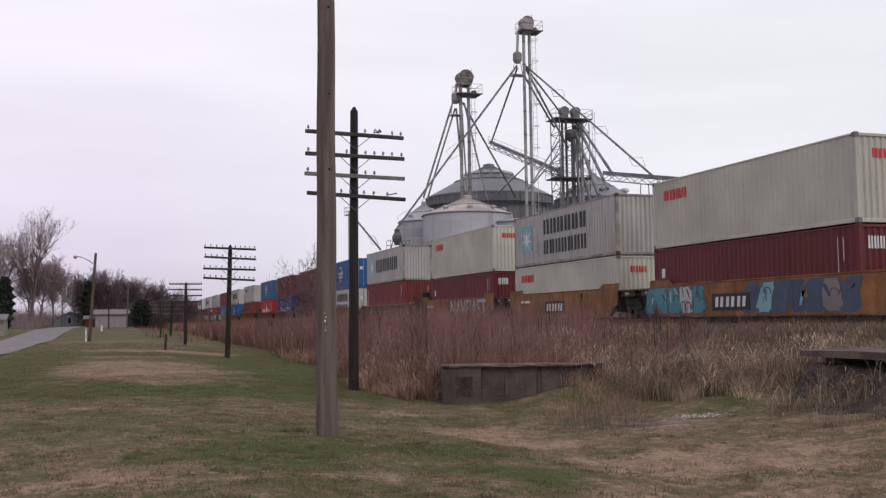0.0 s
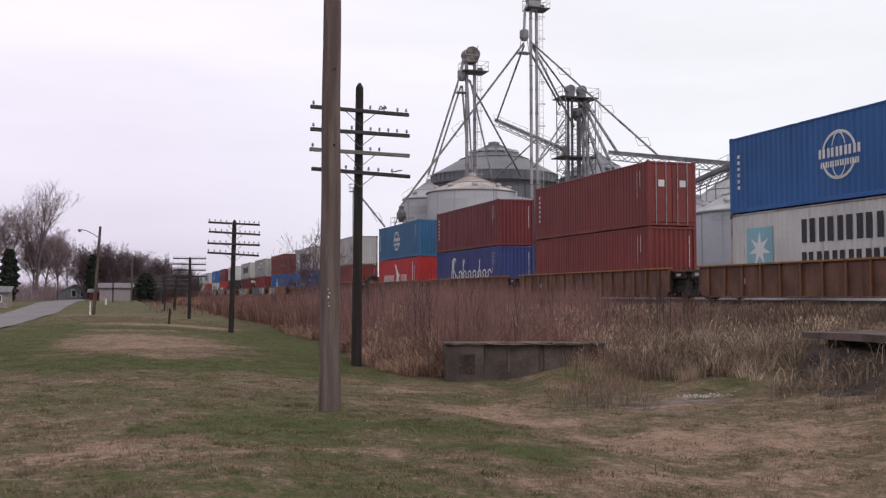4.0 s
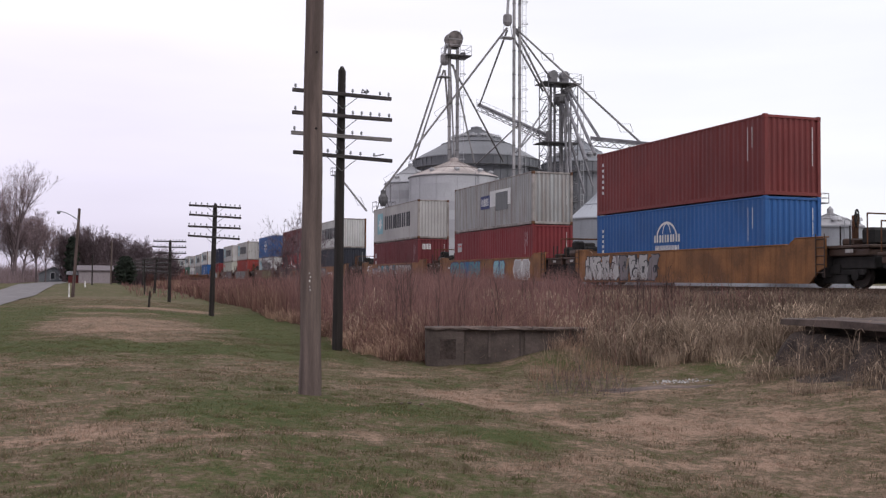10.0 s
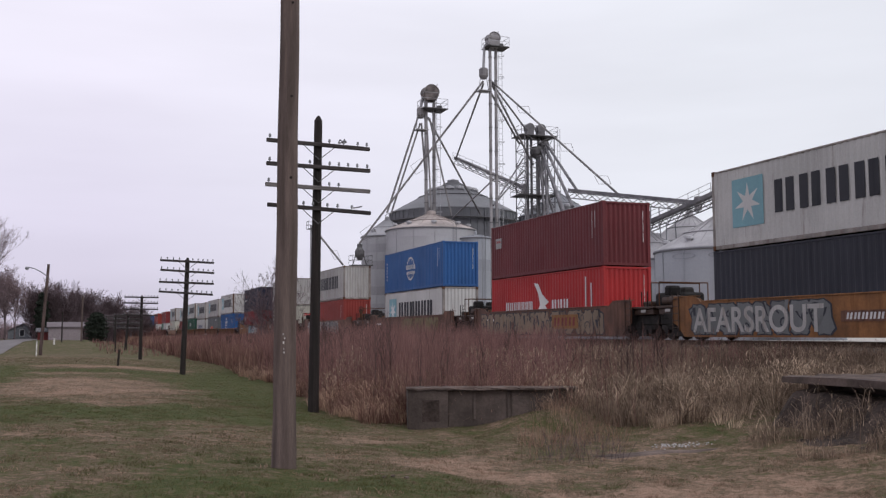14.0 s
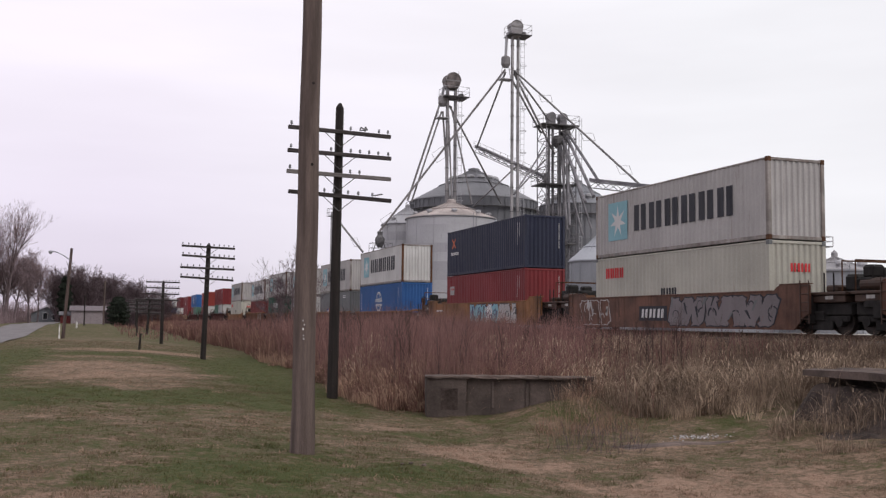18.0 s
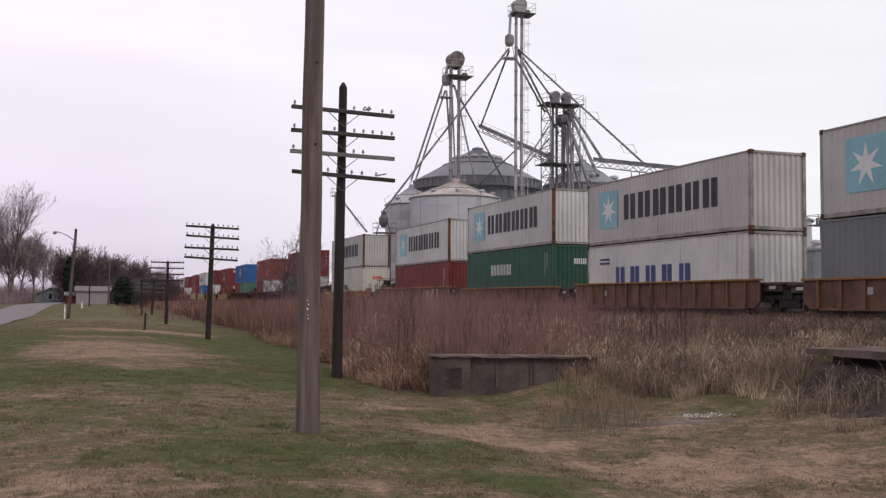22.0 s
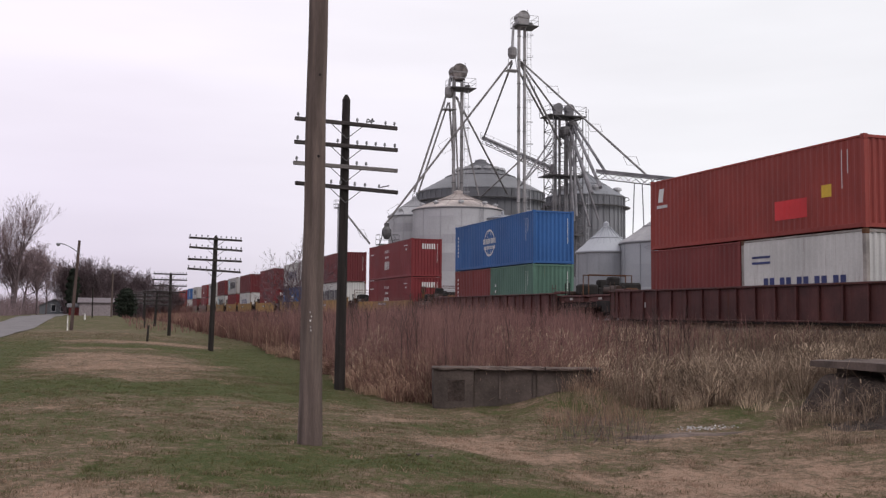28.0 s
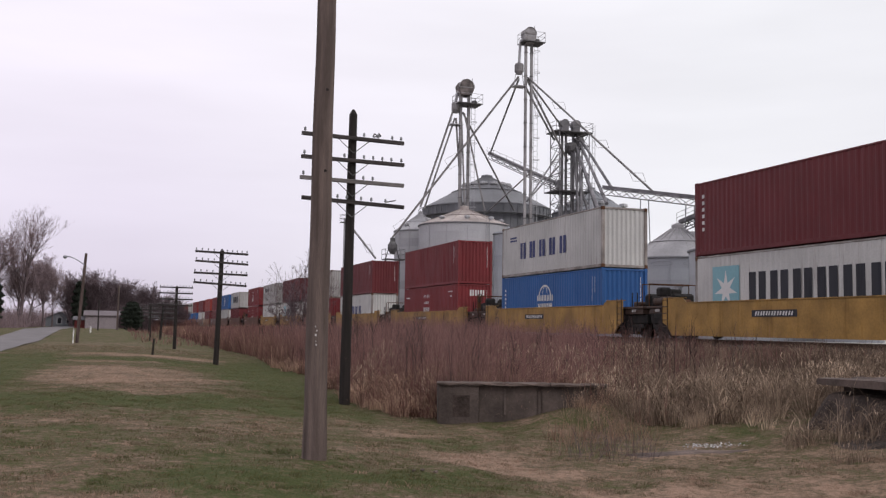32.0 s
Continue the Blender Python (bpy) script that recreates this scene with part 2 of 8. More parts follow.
M = {
    "grey_light": paint("pale_grey_container_paint", (0.365, 0.352, 0.340), 0.45),
    "beige": paint("beige_container_paint", (0.405, 0.395, 0.340), 0.32),
    "white": paint("off_white_container_paint", (0.47, 0.465, 0.45), 0.55),
    "stained_rail": paint("rust_stained_pale_rail_paint", (0.30, 0.275, 0.255), 1.1, dark=0.55, scale=1.6, streak_colour=(0.10, 0.048, 0.030), grain=0.12),
    "grey_worn": paint("worn_grey_container_paint", (0.36, 0.35, 0.335), 0.95, streak_colour=(0.15, 0.10, 0.075)),
    "grey_rusty": paint("rust_eaten_grey_container_paint", (0.29, 0.295, 0.29), 1.15, streak_colour=(0.13, 0.055, 0.028)),
    "grey_mid": paint("mid_grey_container_paint", (0.128, 0.134, 0.136), 0.3),
    "maroon": paint("maroon_container_paint", (0.115, 0.019, 0.022), 0.12),
    "brown_red": paint("brown_red_container_paint", (0.148, 0.026, 0.024), 0.2),
    "red": paint("bright_red_container_paint", (0.34, 0.022, 0.022), 0.15),
    "dark_red": paint("dark_red_container_paint", (0.158, 0.021, 0.024), 0.08),
    "orange_red": paint("faded_orange_red_container_paint", (0.235, 0.036, 0.028), 0.25),
    "blue": paint("blue_container_paint", (0.021, 0.088, 0.25), 0.15),
    "teal_blue": paint("teal_blue_container_paint", (0.026, 0.10, 0.205), 0.15),
    "navy": paint("navy_container_paint", (0.030, 0.042, 0.145), 0.15),
    "dark_navy": paint("dark_navy_container_paint", (0.017, 0.021, 0.042), 0.1),
    "charcoal": paint("charcoal_container_paint", (0.024, 0.026, 0.036), 0.1),
    "green": paint("dark_green_container_paint", (0.022, 0.072, 0.048), 0.1),
    "sea_green": paint("sea_green_container_paint", (0.072, 0.145, 0.110), 0.45),
    "star_blue": paint("sky_blue_paint", (0.19, 0.37, 0.42), 0.2),
    "logo_white": paint("white_paint", (0.58, 0.58, 0.57), 0.2),
    "logo_black": paint("black_paint", (0.020, 0.021, 0.028), 0.05),
    "logo_navy": paint("navy_letter_paint", (0.03, 0.04, 0.13), 0.05),
    "logo_red": paint("red_letter_paint", (0.50, 0.025, 0.03), 0.05),
    "logo_orange": paint("orange_panel_paint", (0.55, 0.14, 0.05), 0.1),
    "logo_yellow": paint("yellow_label_paint", (0.62, 0.40, 0.04), 0.05),
    "rust": material("rusty_steel", (0.10, 0.045, 0.022), 0.9, dark=0.5, scale=2.5, bump=0.3),
    "underside": material("dirty_black_steel", (0.020, 0.018, 0.017), 0.85, dark=0.5),
    "car_brown": paint("weathered_brown_railcar_paint", (0.118, 0.054, 0.034), 0.95, streak_colour=(0.040, 0.024, 0.018), dark=0.6, light=1.3, scale=1.1, grain=0.15),
    "car_orange": paint("weathered_orange_railcar_paint", (0.205, 0.088, 0.028), 0.95, streak_colour=(0.075, 0.035, 0.018), dark=0.6, light=1.25, scale=1.1, grain=0.15),
    "car_yellow": paint("yellow_railcar_paint", (0.29, 0.165, 0.043), 0.62, streak_colour=(0.10, 0.055, 0.026), dark=0.65, light=1.2, scale=1.0, grain=0.12),
    "rib_orange": paint("rubbed_orange_rib_paint", (0.155, 0.072, 0.034), 0.95, streak_colour=(0.07, 0.032, 0.02)),
    "end_dirt": paint("oily_brown_railcar_paint", (0.052, 0.032, 0.024), 0.9, streak_colour=(0.085, 0.045, 0.028)),
    "sea_teal": paint("faded_teal_spray_paint", (0.06, 0.20, 0.24), 0.3),
    "slate_blue": paint("slate_blue_spray_paint", (0.055, 0.075, 0.115), 0.5),
    "tan": paint("tan_spray_paint", (0.20, 0.15, 0.105), 0.6),
    "tan_dark": paint("brown_spray_paint", (0.125, 0.085, 0.062), 0.6),
    "olive": paint("olive_spray_paint", (0.15, 0.135, 0.062), 0.6),
    "mauve_grey": paint("mauve_grey_spray_paint", (0.17, 0.15, 0.155), 0.4),
    "car_maroon": paint("maroon_railcar_paint", (0.070, 0.021, 0.019), 0.6, dark=0.65, light=1.2, scale=1.0, grain=0.12),
    "flange": paint("worn_yellow_steel_flange", (0.23, 0.105, 0.030), 0.9),
    "wheel": material("worn_wheel_steel", (0.045, 0.038, 0.034), 0.6, metal=0.5),
    "galv": material("weathered_galvanised_steel", (0.37, 0.37, 0.385), 0.6, metal=0.2, dark=0.88, light=1.06, scale=0.25, fine=6.0, bump=0.02, streak=0.3, streak_colour=(0.22, 0.20, 0.20), grain=0.05),
    "casing": material("dull_grey_elevator_casing", (0.265, 0.255, 0.26), 0.65, metal=0.2, dark=0.7, light=1.2, scale=0.8, fine=8.0, bump=0.02, streak=0.4, streak_colour=(0.10, 0.08, 0.07)),
    "head_rust": material("rust_brown_elevator_head", (0.125, 0.108, 0.104), 0.8, dark=0.35, light=1.9, scale=1.1),
    "tower_steel": material("dull_dark_tower_steel", (0.175, 0.170, 0.180), 0.7, metal=0.2, dark=0.6, light=1.3, scale=0.8, bump=0.02),
    "galv_light": material("pale_galvanised_steel", (0.305, 0.32, 0.345), 0.5, metal=0.15, dark=0.92, light=1.04, scale=0.25, fine=6.0, bump=0.02, streak=0.25, streak_colour=(0.34, 0.34, 0.35), grain=0.04),
    "galv_dark": material("dull_dark_galvanised_steel", (0.185, 0.19, 0.205), 0.6, metal=0.2, dark=0.88, light=1.06, scale=0.25, grain=0.05, fine=6.0, bump=0.03, streak=0.35, streak_colour=(0.10, 0.10, 0.10)),
    "galv_mid": material("blue_grey_galvanised_steel", (0.235, 0.245, 0.265), 0.6, metal=0.2, dark=0.88, light=1.06, scale=0.25, grain=0.05, fine=6.0, bump=0.03, streak=0.3, streak_colour=(0.13, 0.13, 0.13)),
    "roof_rust": material("galvanised_roof_with_rust_bloom", (0.37, 0.325, 0.305), 0.6, metal=0.1, dark=0.7, light=1.2, scale=0.6, bump=0.03, streak=0.45, streak_colour=(0.22, 0.12, 0.08)),
    "roof_pale": material("dull_pale_bin_roof", (0.335, 0.33, 0.34), 0.6, metal=0.15, dark=0.8, light=1.1, scale=0.6, fine=6.0, bump=0.02, streak=0.5, streak_colour=(0.19, 0.15, 0.14), grain=0.06),
    "roof_grey": material("dull_grey_bin_roof", (0.185, 0.188, 0.20), 0.6, metal=0.15, dark=0.88, light=1.06, scale=0.3, fine=6.0, bump=0.02, streak=0.25, streak_colour=(0.15, 0.15, 0.15), grain=0.05),
    "steel_dark": material("dark_weathered_steel", (0.115, 0.112, 0.115), 0.7, metal=0.2, dark=0.6),
    "spout": material("grey_brown_spout_pipe", (0.215, 0.205, 0.205), 0.7, metal=0.2, dark=0.65, scale=0.7),
    "wood_grey": material("weathered_grey_brown_pole_wood", (0.125, 0.094, 0.083), 0.95, dark=0.66, scale=2.0, fine=26.0, bump=0.7, stretch=(5, 5, 0.35)),
    "wood_brown": material("dark_brown_pole_wood", (0.085, 0.060, 0.054), 0.95, dark=0.62, scale=2.0, fine=26.0, bump=0.6, stretch=(5, 5, 0.35)),
    "wood_tar": material("creosoted_black_pole_wood", (0.022, 0.017, 0.015), 0.8, dark=0.55, scale=2.0, fine=26.0, bump=0.5, stretch=(5, 5, 0.35)),
    "wood_arm": material("old_dark_crossarm_wood", (0.050, 0.043, 0.042), 0.9, dark=0.6, fine=30.0, bump=0.4, stretch=(0.6, 5, 5)),
    "wood_arm_pale": material("bleached_crossarm_wood", (0.17, 0.155, 0.15), 0.9, dark=0.7, fine=30.0, bump=0.4, stretch=(0.6, 5, 5)),
    "glass_insulator": material("grey_glass_insulator", (0.24, 0.25, 0.26), 0.25, spec=0.5),
    "concrete": material("old_stained_concrete", (0.088, 0.069, 0.060), 0.95, dark=0.6, scale=1.3, fine=18.0, bump=0.5, streak=0.6, streak_colour=(0.040, 0.032, 0.028)),
    "concrete_pale": material("pale_weathered_concrete", (0.130, 0.098, 0.085), 0.95, dark=0.45, scale=1.5, fine=18.0, bump=0.4),
    "ballast": material("grey_brown_ballast_stone", (0.15, 0.13, 0.115), 0.95, dark=0.6, scale=6.0, fine=30.0, bump=1.0),
    "rail": material("brown_rail_steel", (0.11, 0.07, 0.05), 0.6, metal=0.4),
    "tie": material("old_railway_sleeper_wood", (0.06, 0.048, 0.04), 0.95, fine=30.0, bump=0.4),
    "road": material("worn_grey_asphalt", (0.185, 0.170, 0.174), 0.92, dark=0.85, light=1.1, scale=0.5, fine=25.0, bump=0.2),
    "gravel": material("pale_crushed_limestone", (0.46, 0.435, 0.40), 0.95, dark=0.8, light=1.1, scale=0.6, fine=20.0, bump=0.4),
    "chips": material("broken_white_stone_chips", (0.37, 0.355, 0.35), 0.9, by="island", vary=0.4),
    "soil": material("dark_brown_soil", (0.060, 0.044, 0.037), 0.95, dark=0.45, scale=2.5, fine=16.0, bump=1.0, grain=0.4),
    "bark": material("grey_brown_bark", (0.150, 0.114, 0.118), 0.95, dark=0.6, fine=20.0, bump=0.5),
    "twig": material("purple_brown_twigs", (0.235, 0.172, 0.180), 0.95, by="island", vary=0.35, bump=0),
    "wood_twig": material("dark_purple_brown_wood_twigs", (0.135, 0.098, 0.106), 0.95, by="island", vary=0.35, bump=0),
    "brush_twig": material("red_brown_brush_stems", (0.190, 0.098, 0.086), 0.95, by="island", vary=0.5, bump=0),
    "shoot": material("dark_red_brown_shoots", (0.066, 0.043, 0.040), 0.95, by="island", vary=0.3, bump=0),
    "brush_haze": material("fine_reddish_brush_shoots", (0.235, 0.130, 0.116), 0.95, by="island", vary=0.45, bump=0),
    "conifer": material("dark_evergreen_needles", (0.026, 0.034, 0.024), 0.9, by="island", vary=0.4, bump=0),
    "siding_grey": material("blue_grey_house_siding", (0.20, 0.215, 0.235), 0.8, stretch=(1, 1, 6)),
    "siding_tan": material("tan_house_siding", (0.26, 0.225, 0.20), 0.8, stretch=(1, 1, 6)),
    "siding_mauve": material("faded_mauve_metal_siding", (0.29, 0.25, 0.26), 0.8, stretch=(1, 1, 6)),
    "roof_mauve": material("faded_mauve_metal_roof", (0.17, 0.145, 0.155), 0.85, stretch=(6, 1, 1)),
    "shingle": material("grey_roof_shingles", (0.15, 0.145, 0.155), 0.95, scale=4.0),
    "trim": material("white_house_trim", (0.62, 0.62, 0.63), 0.7),
    "pane": material("dark_window_glass", (0.025, 0.028, 0.035), 0.15, bump=0, spec=0.6),
    "post_white": material("white_painted_marker_post", (0.62, 0.60, 0.58), 0.8),
    "lamp_metal": material("grey_lamp_metal", (0.30, 0.31, 0.33), 0.5, metal=0.4),
}


def blade_material(name, low, high, vary, mid=None):
    """Grass: the colour comes from the dryness of each tuft and varies from blade to blade."""
    m = bpy.data.materials.new(name)
    m.use_nodes = True
    nodes, links = m.node_tree.nodes, m.node_tree.links
    b = nodes["Principled BSDF"]
    b.inputs["Roughness"].default_value = 0.85
    b.inputs["Specular IOR Level"].default_value = 0.15
    at = nodes.new("ShaderNodeAttribute")
    at.attribute_name = "dry"
    ramp = nodes.new("ShaderNodeValToRGB")
    ramp.color_ramp.elements[0].color, ramp.color_ramp.elements[1].color = (*low, 1), (*high, 1)
    if mid:
        ramp.color_ramp.elements.new(0.42).color = (*mid, 1)
    links.new(at.outputs["Fac"], ramp.inputs[0])
    geo = nodes.new("ShaderNodeNewGeometry")
    mr = nodes.new("ShaderNodeMapRange")
    mr.inputs["To Min"].default_value, mr.inputs["To Max"].default_value = 1 - vary, 1 + vary
    links.new(geo.outputs["Random Per Island"], mr.inputs["Value"])
    mu = nodes.new("ShaderNodeMix")
    mu.data_type, mu.blend_type = "RGBA", "MULTIPLY"
    mu.inputs["Factor"].default_value = 1.0
    links.new(ramp.outputs[0], mu.inputs["A"])
    links.new(mr.outputs[0], mu.inputs["B"])
    links.new(mu.outputs["Result"], b.inputs["Base Color"])
    # thin leaves let light through
    glow = nodes.new("ShaderNodeBsdfTranslucent")
    links.new(mu.outputs["Result"], glow.inputs["Color"])
    both = nodes.new("ShaderNodeMixShader")
    both.inputs[0].default_value = 0.4
    links.new(b.outputs[0], both.inputs[1])
    links.new(glow.outputs[0], both.inputs[2])
    links.new(both.outputs[0], nodes["Material Output"].inputs["Surface"])
    return m


M["lawn_blade"] = blade_material("lawn_grass_blades", (0.084, 0.086, 0.034), (0.300, 0.205, 0.150), 0.24, (0.132, 0.101, 0.064))
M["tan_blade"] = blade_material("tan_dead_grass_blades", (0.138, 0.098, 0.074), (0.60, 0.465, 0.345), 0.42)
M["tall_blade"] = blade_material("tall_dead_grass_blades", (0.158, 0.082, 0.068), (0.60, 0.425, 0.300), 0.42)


def ground_material():
    """Turf: straw where the attribute is high, olive between, green where it is low, mottled at four scales."""
    m = bpy.data.materials.new("turf_and_soil")
    m.use_nodes = True
    nodes, links = m.node_tree.nodes, m.node_tree.links
    b = nodes["Principled BSDF"]
    b.inputs["Roughness"].default_value = 0.95
    b.inputs["Specular IOR Level"].default_value = 0.1
    at = nodes.new("ShaderNodeAttribute")
    at.attribute_name = "dry"
    co = nodes.new("ShaderNodeTexCoord")

    def noise_of(scale, detail, rough, shift):
        mp = nodes.new("ShaderNodeMapping")
        mp.inputs["Location"].default_value = (shift, 2 * shift, 0)
        links.new(co.outputs["Object"], mp.inputs[0])
        n = nodes.new("ShaderNodeTexNoise")
        for key, v in (("Scale", scale), ("Detail", detail), ("Roughness", rough)):
            n.inputs[key].default_value = v
        links.new(mp.outputs[0], n.inputs["Vector"])
        return n.outputs[0]

    def span(value, a0, a1, lo, hi):
        r = nodes.new("ShaderNodeMapRange")
        for key, v in zip(("From Min", "From Max", "To Min", "To Max"), (a0, a1, lo, hi)):
            r.inputs[key].default_value = v
        links.new(value, r.inputs["Value"])
        return r.outputs[0]

    def mix(kind, factor, p, q):
        x = nodes.new("ShaderNodeMix")
        x.data_type, x.blend_type = "RGBA", kind
        for key, v in (("Factor", factor), ("A", p), ("B", q)):
            if isinstance(v, (float, int, tuple)):
                x.inputs[key].default_value = (*v, 1) if isinstance(v, tuple) else v
            else:
                links.new(v, x.inputs[key])
        return x.outputs["Result"]

    coarse, clods, fibre, thatch = noise_of(1.1, 6, 0.65, 0), noise_of(3.6, 7, 0.75, 7), noise_of(26.0, 4, 0.6, 13), noise_of(9.5, 4, 0.65, 21)
    add = nodes.new("ShaderNodeMath")
    add.operation = "ADD"
    links.new(at.outputs["Fac"], add.inputs[0])
    links.new(span(coarse, 0.25, 0.75, -0.16, 0.16), add.inputs[1])
    add2 = nodes.new("ShaderNodeMath")
    add2.operation = "ADD"
    links.new(add.outputs[0], add2.inputs[0])
    links.new(span(clods, 0.30, 0.70, -0.50, 0.46), add2.inputs[1])
    add3 = nodes.new("ShaderNodeMath")
    add3.operation = "ADD"
    links.new(add2.outputs[0], add3.inputs[0])
    links.new(span(thatch, 0.32, 0.68, -0.32, 0.30), add3.inputs[1])
    turf_ramp = nodes.new("ShaderNodeValToRGB")
    turf_ramp.color_ramp.elements[0].color, turf_ramp.color_ramp.elements[1].color = (0.060, 0.071, 0.024, 1), (0.285, 0.192, 0.140, 1)
    turf_ramp.color_ramp.elements.new(0.22).color = (0.092, 0.087, 0.040, 1)
    turf_ramp.color_ramp.elements.new(0.48).color = (0.128, 0.096, 0.063, 1)
    turf_ramp.color_ramp.elements.new(0.72).color = (0.190, 0.134, 0.094, 1)
    links.new(add3.outputs[0], turf_ramp.inputs[0])
    colour = mix("MULTIPLY", 1.0, turf_ramp.outputs[0], mix("MIX", span(fibre, 0.3, 0.7, 0, 1), (0.70, 0.70, 0.70), (1.12, 1.12, 1.12)))
    links.new(colour, b.inputs["Base Color"])
    bp = nodes.new("ShaderNodeBump")
    bp.inputs["Strength"].default_value, bp.inputs["Distance"].default_value = 0.8, 0.06
    links.new(clods, bp.inputs["Height"])
    links.new(bp.outputs[0], b.inputs["Normal"])
    return m


M["turf"] = ground_material()

# ---- building helpers ----


def box(bm, x0, x1, y0, y1, z0, z1, bevel=0.0):
    r = bmesh.ops.create_cube(bm, size=1.0)
    for v in r["verts"]:
        v.co = Vector((x0 + (v.co.x + 0.5) * (x1 - x0), y0 + (v.co.y + 0.5) * (y1 - y0), z0 + (v.co.z + 0.5) * (z1 - z0)))
    if bevel:
        edges = {e for v in r["verts"] for e in v.link_edges}
        bmesh.ops.bevel(bm, geom=list(edges), offset=bevel, segments=1, affect="EDGES")
    return bm


def tube(bm, a, b, r0, r1=None, n=8, caps=True):
    a, b = Vector(a), Vector(b)
    r1 = r0 if r1 is None else r1
    way = b - a
    if way.length < 1e-6:
        return bm
    side = way.orthogonal().normalized()
    other = way.normalized().cross(side)
    rings = []
    for p, r in ((a, r0), (b, r1)):
        rings.append([bm.verts.new(p + r * (math.cos(2 * math.pi * i / n) * side + math.sin(2 * math.pi * i / n) * other)) for i in range(n)])
    for i in range(n):
        bm.faces.new((rings[0][i], rings[0][(i + 1) % n], rings[1][(i + 1) % n], rings[1][i]))
    if caps:
        bm.faces.new(rings[0][::-1])
        bm.faces.new(rings[1])
    return bm


def lathe(bm, profile, n=24, centre=(0, 0, 0)):
    """A turned shape from (radius, height) rows."""
    rings = []
    for r, z in profile:
        if r < 1e-4:
            rings.append([bm.verts.new(Vector(centre) + Vector((0, 0, z)))])
        else:
            rings.append([bm.verts.new(Vector(centre) + Vector((r * math.cos(2 * math.pi * i / n), r * math.sin(2 * math.pi * i / n), z))) for i in range(n)])
    for lo, hi in zip(rings, rings[1:]):
        for i in range(n):
            j = (i + 1) % n
            if len(lo) == 1 and len(hi) > 1:
                bm.faces.new((lo[0], hi[j], hi[i]))
            elif len(hi) == 1 and len(lo) > 1:
                bm.faces.new((lo[i], lo[j], hi[0]))
            elif len(lo) > 1:
                bm.faces.new((lo[i], lo[j], hi[j], hi[i]))
    return bm


def flat(bm, points):
    bm.faces.new([bm.verts.new(p) for p in points])
    return bm


def mesh_of(name, bm, mat, smooth=False):
    bmesh.ops.recalc_face_normals(bm, faces=bm.faces)
    me = bpy.data.meshes.new(name)
    bm.to_mesh(me)
    bm.free()
    me.materials.append(mat)
    if smooth:
        me.polygons.foreach_set("use_smooth", [True] * len(me.polygons))
    return me


def part(name, bm, mat, parent, label="", smooth=False):
    ob = new(name, mesh_of(name, bm, mat, smooth))
    ob.parent = parent
    return tagged(ob, label) if label else ob


def piece(name, me, parent, m=None):
    """One more object on a shared mesh."""
    ob = new(name, me)
    ob.parent = parent
    if m is not None:
        ob.matrix_basis = m
    return ob


def thing(name, place, label, category, group="", kind=""):
    ob = new(name)
    ob.empty_display_size = 0.3
    ob.matrix_basis = place if isinstance(place, Matrix) else Matrix.Translation(place)
    return tagged(ob, label, category, group, kind)


def raw(name, verts, faces, mat, attr=None):
    me = bpy.data.meshes.new(name)
    me.from_pydata(verts, [], faces)
    me.materials.append(mat)
    if attr is not None:
        a = me.attributes.new("dry", "FLOAT", "POINT")
        a.data.foreach_set("value", np.asarray(attr, dtype=np.float32))
    return new(name, me)


def quads(name, verts, mat, attr=None):
    """Many separate quads from an array of 4 corners each."""
    v = np.asarray(verts, dtype=np.float32).reshape(-1, 3)
    n = len(v) // 4
    me = bpy.data.meshes.new(name)
    me.vertices.add(len(v))
    me.vertices.foreach_set("co", v.ravel())
    me.loops.add(len(v))
    me.loops.foreach_set("vertex_index", np.arange(len(v), dtype=np.int32))
    me.polygons.add(n)
    me.polygons.foreach_set("loop_start", np.arange(0, 4 * n, 4, dtype=np.int32))
    me.update(calc_edges=True)
    me.materials.append(mat)
    if attr is not None:
        a = me.attributes.new("dry", "FLOAT", "POINT")
        a.data.foreach_set("value", np.repeat(np.asarray(attr, dtype=np.float32), 4))
    return new(name, me)

# ---- the ground ----
STEPS_X = [-1e4, -2, 0, 2.95, 5, 6.5, 9, 11.5, 14, 18, 20.4, 21.0, 25.2, 26.5, 60, 1e4]
STEPS_Z = [0.0, 0.0, 0.0, -0.15, -0.34, -0.48, -0.48, -0.36, -0.05, 0.75, 1.05, 1.12, 1.12, 1.15, 1.15, 1.0]


def ground_z(x, y):
    """The verge lies level, dips to a ditch, and rises to the railway bank; farther off it climbs a little."""
    x, y = np.asarray(x, dtype=float), np.asarray(y, dtype=float)
    z = np.interp(x, STEPS_X, STEPS_Z)
    rise = np.clip((y - 88) / 50, 0, 1)
    z = z + 0.75 * rise * rise * (3 - 2 * rise) * np.clip((13 - x) / 6, 0, 1)
    # soil banked against the far end of the old wall
    along = ((x - 7.45) * 0.9536 - (y - 22.05) * 0.3011) / 3.985
    before = (22.05 - y) * 0.9536 - (x - 7.45) * 0.3011
    bank = np.clip((along - 0.36) / 0.66, 0, 1) * np.clip((1.18 - along) / 0.22, 0, 1)
    z = z + 0.50 * bank * np.exp(-(np.clip(before - 0.15, 0, 9) / 0.85) ** 2) * np.exp(-(np.clip(-before, 0, 9) / 2.5) ** 2) * np.clip((0.5 - z) / 0.9, 0, 1)
    z = z + 0.025 * np.sin(1.3 * x + 0.7 * y) * np.sin(0.9 * y - 0.5 * x) + 0.02 * np.sin(3.1 * x - 2.3 * y)
    return z


def gz(x, y):
    return float(ground_z(x, y))


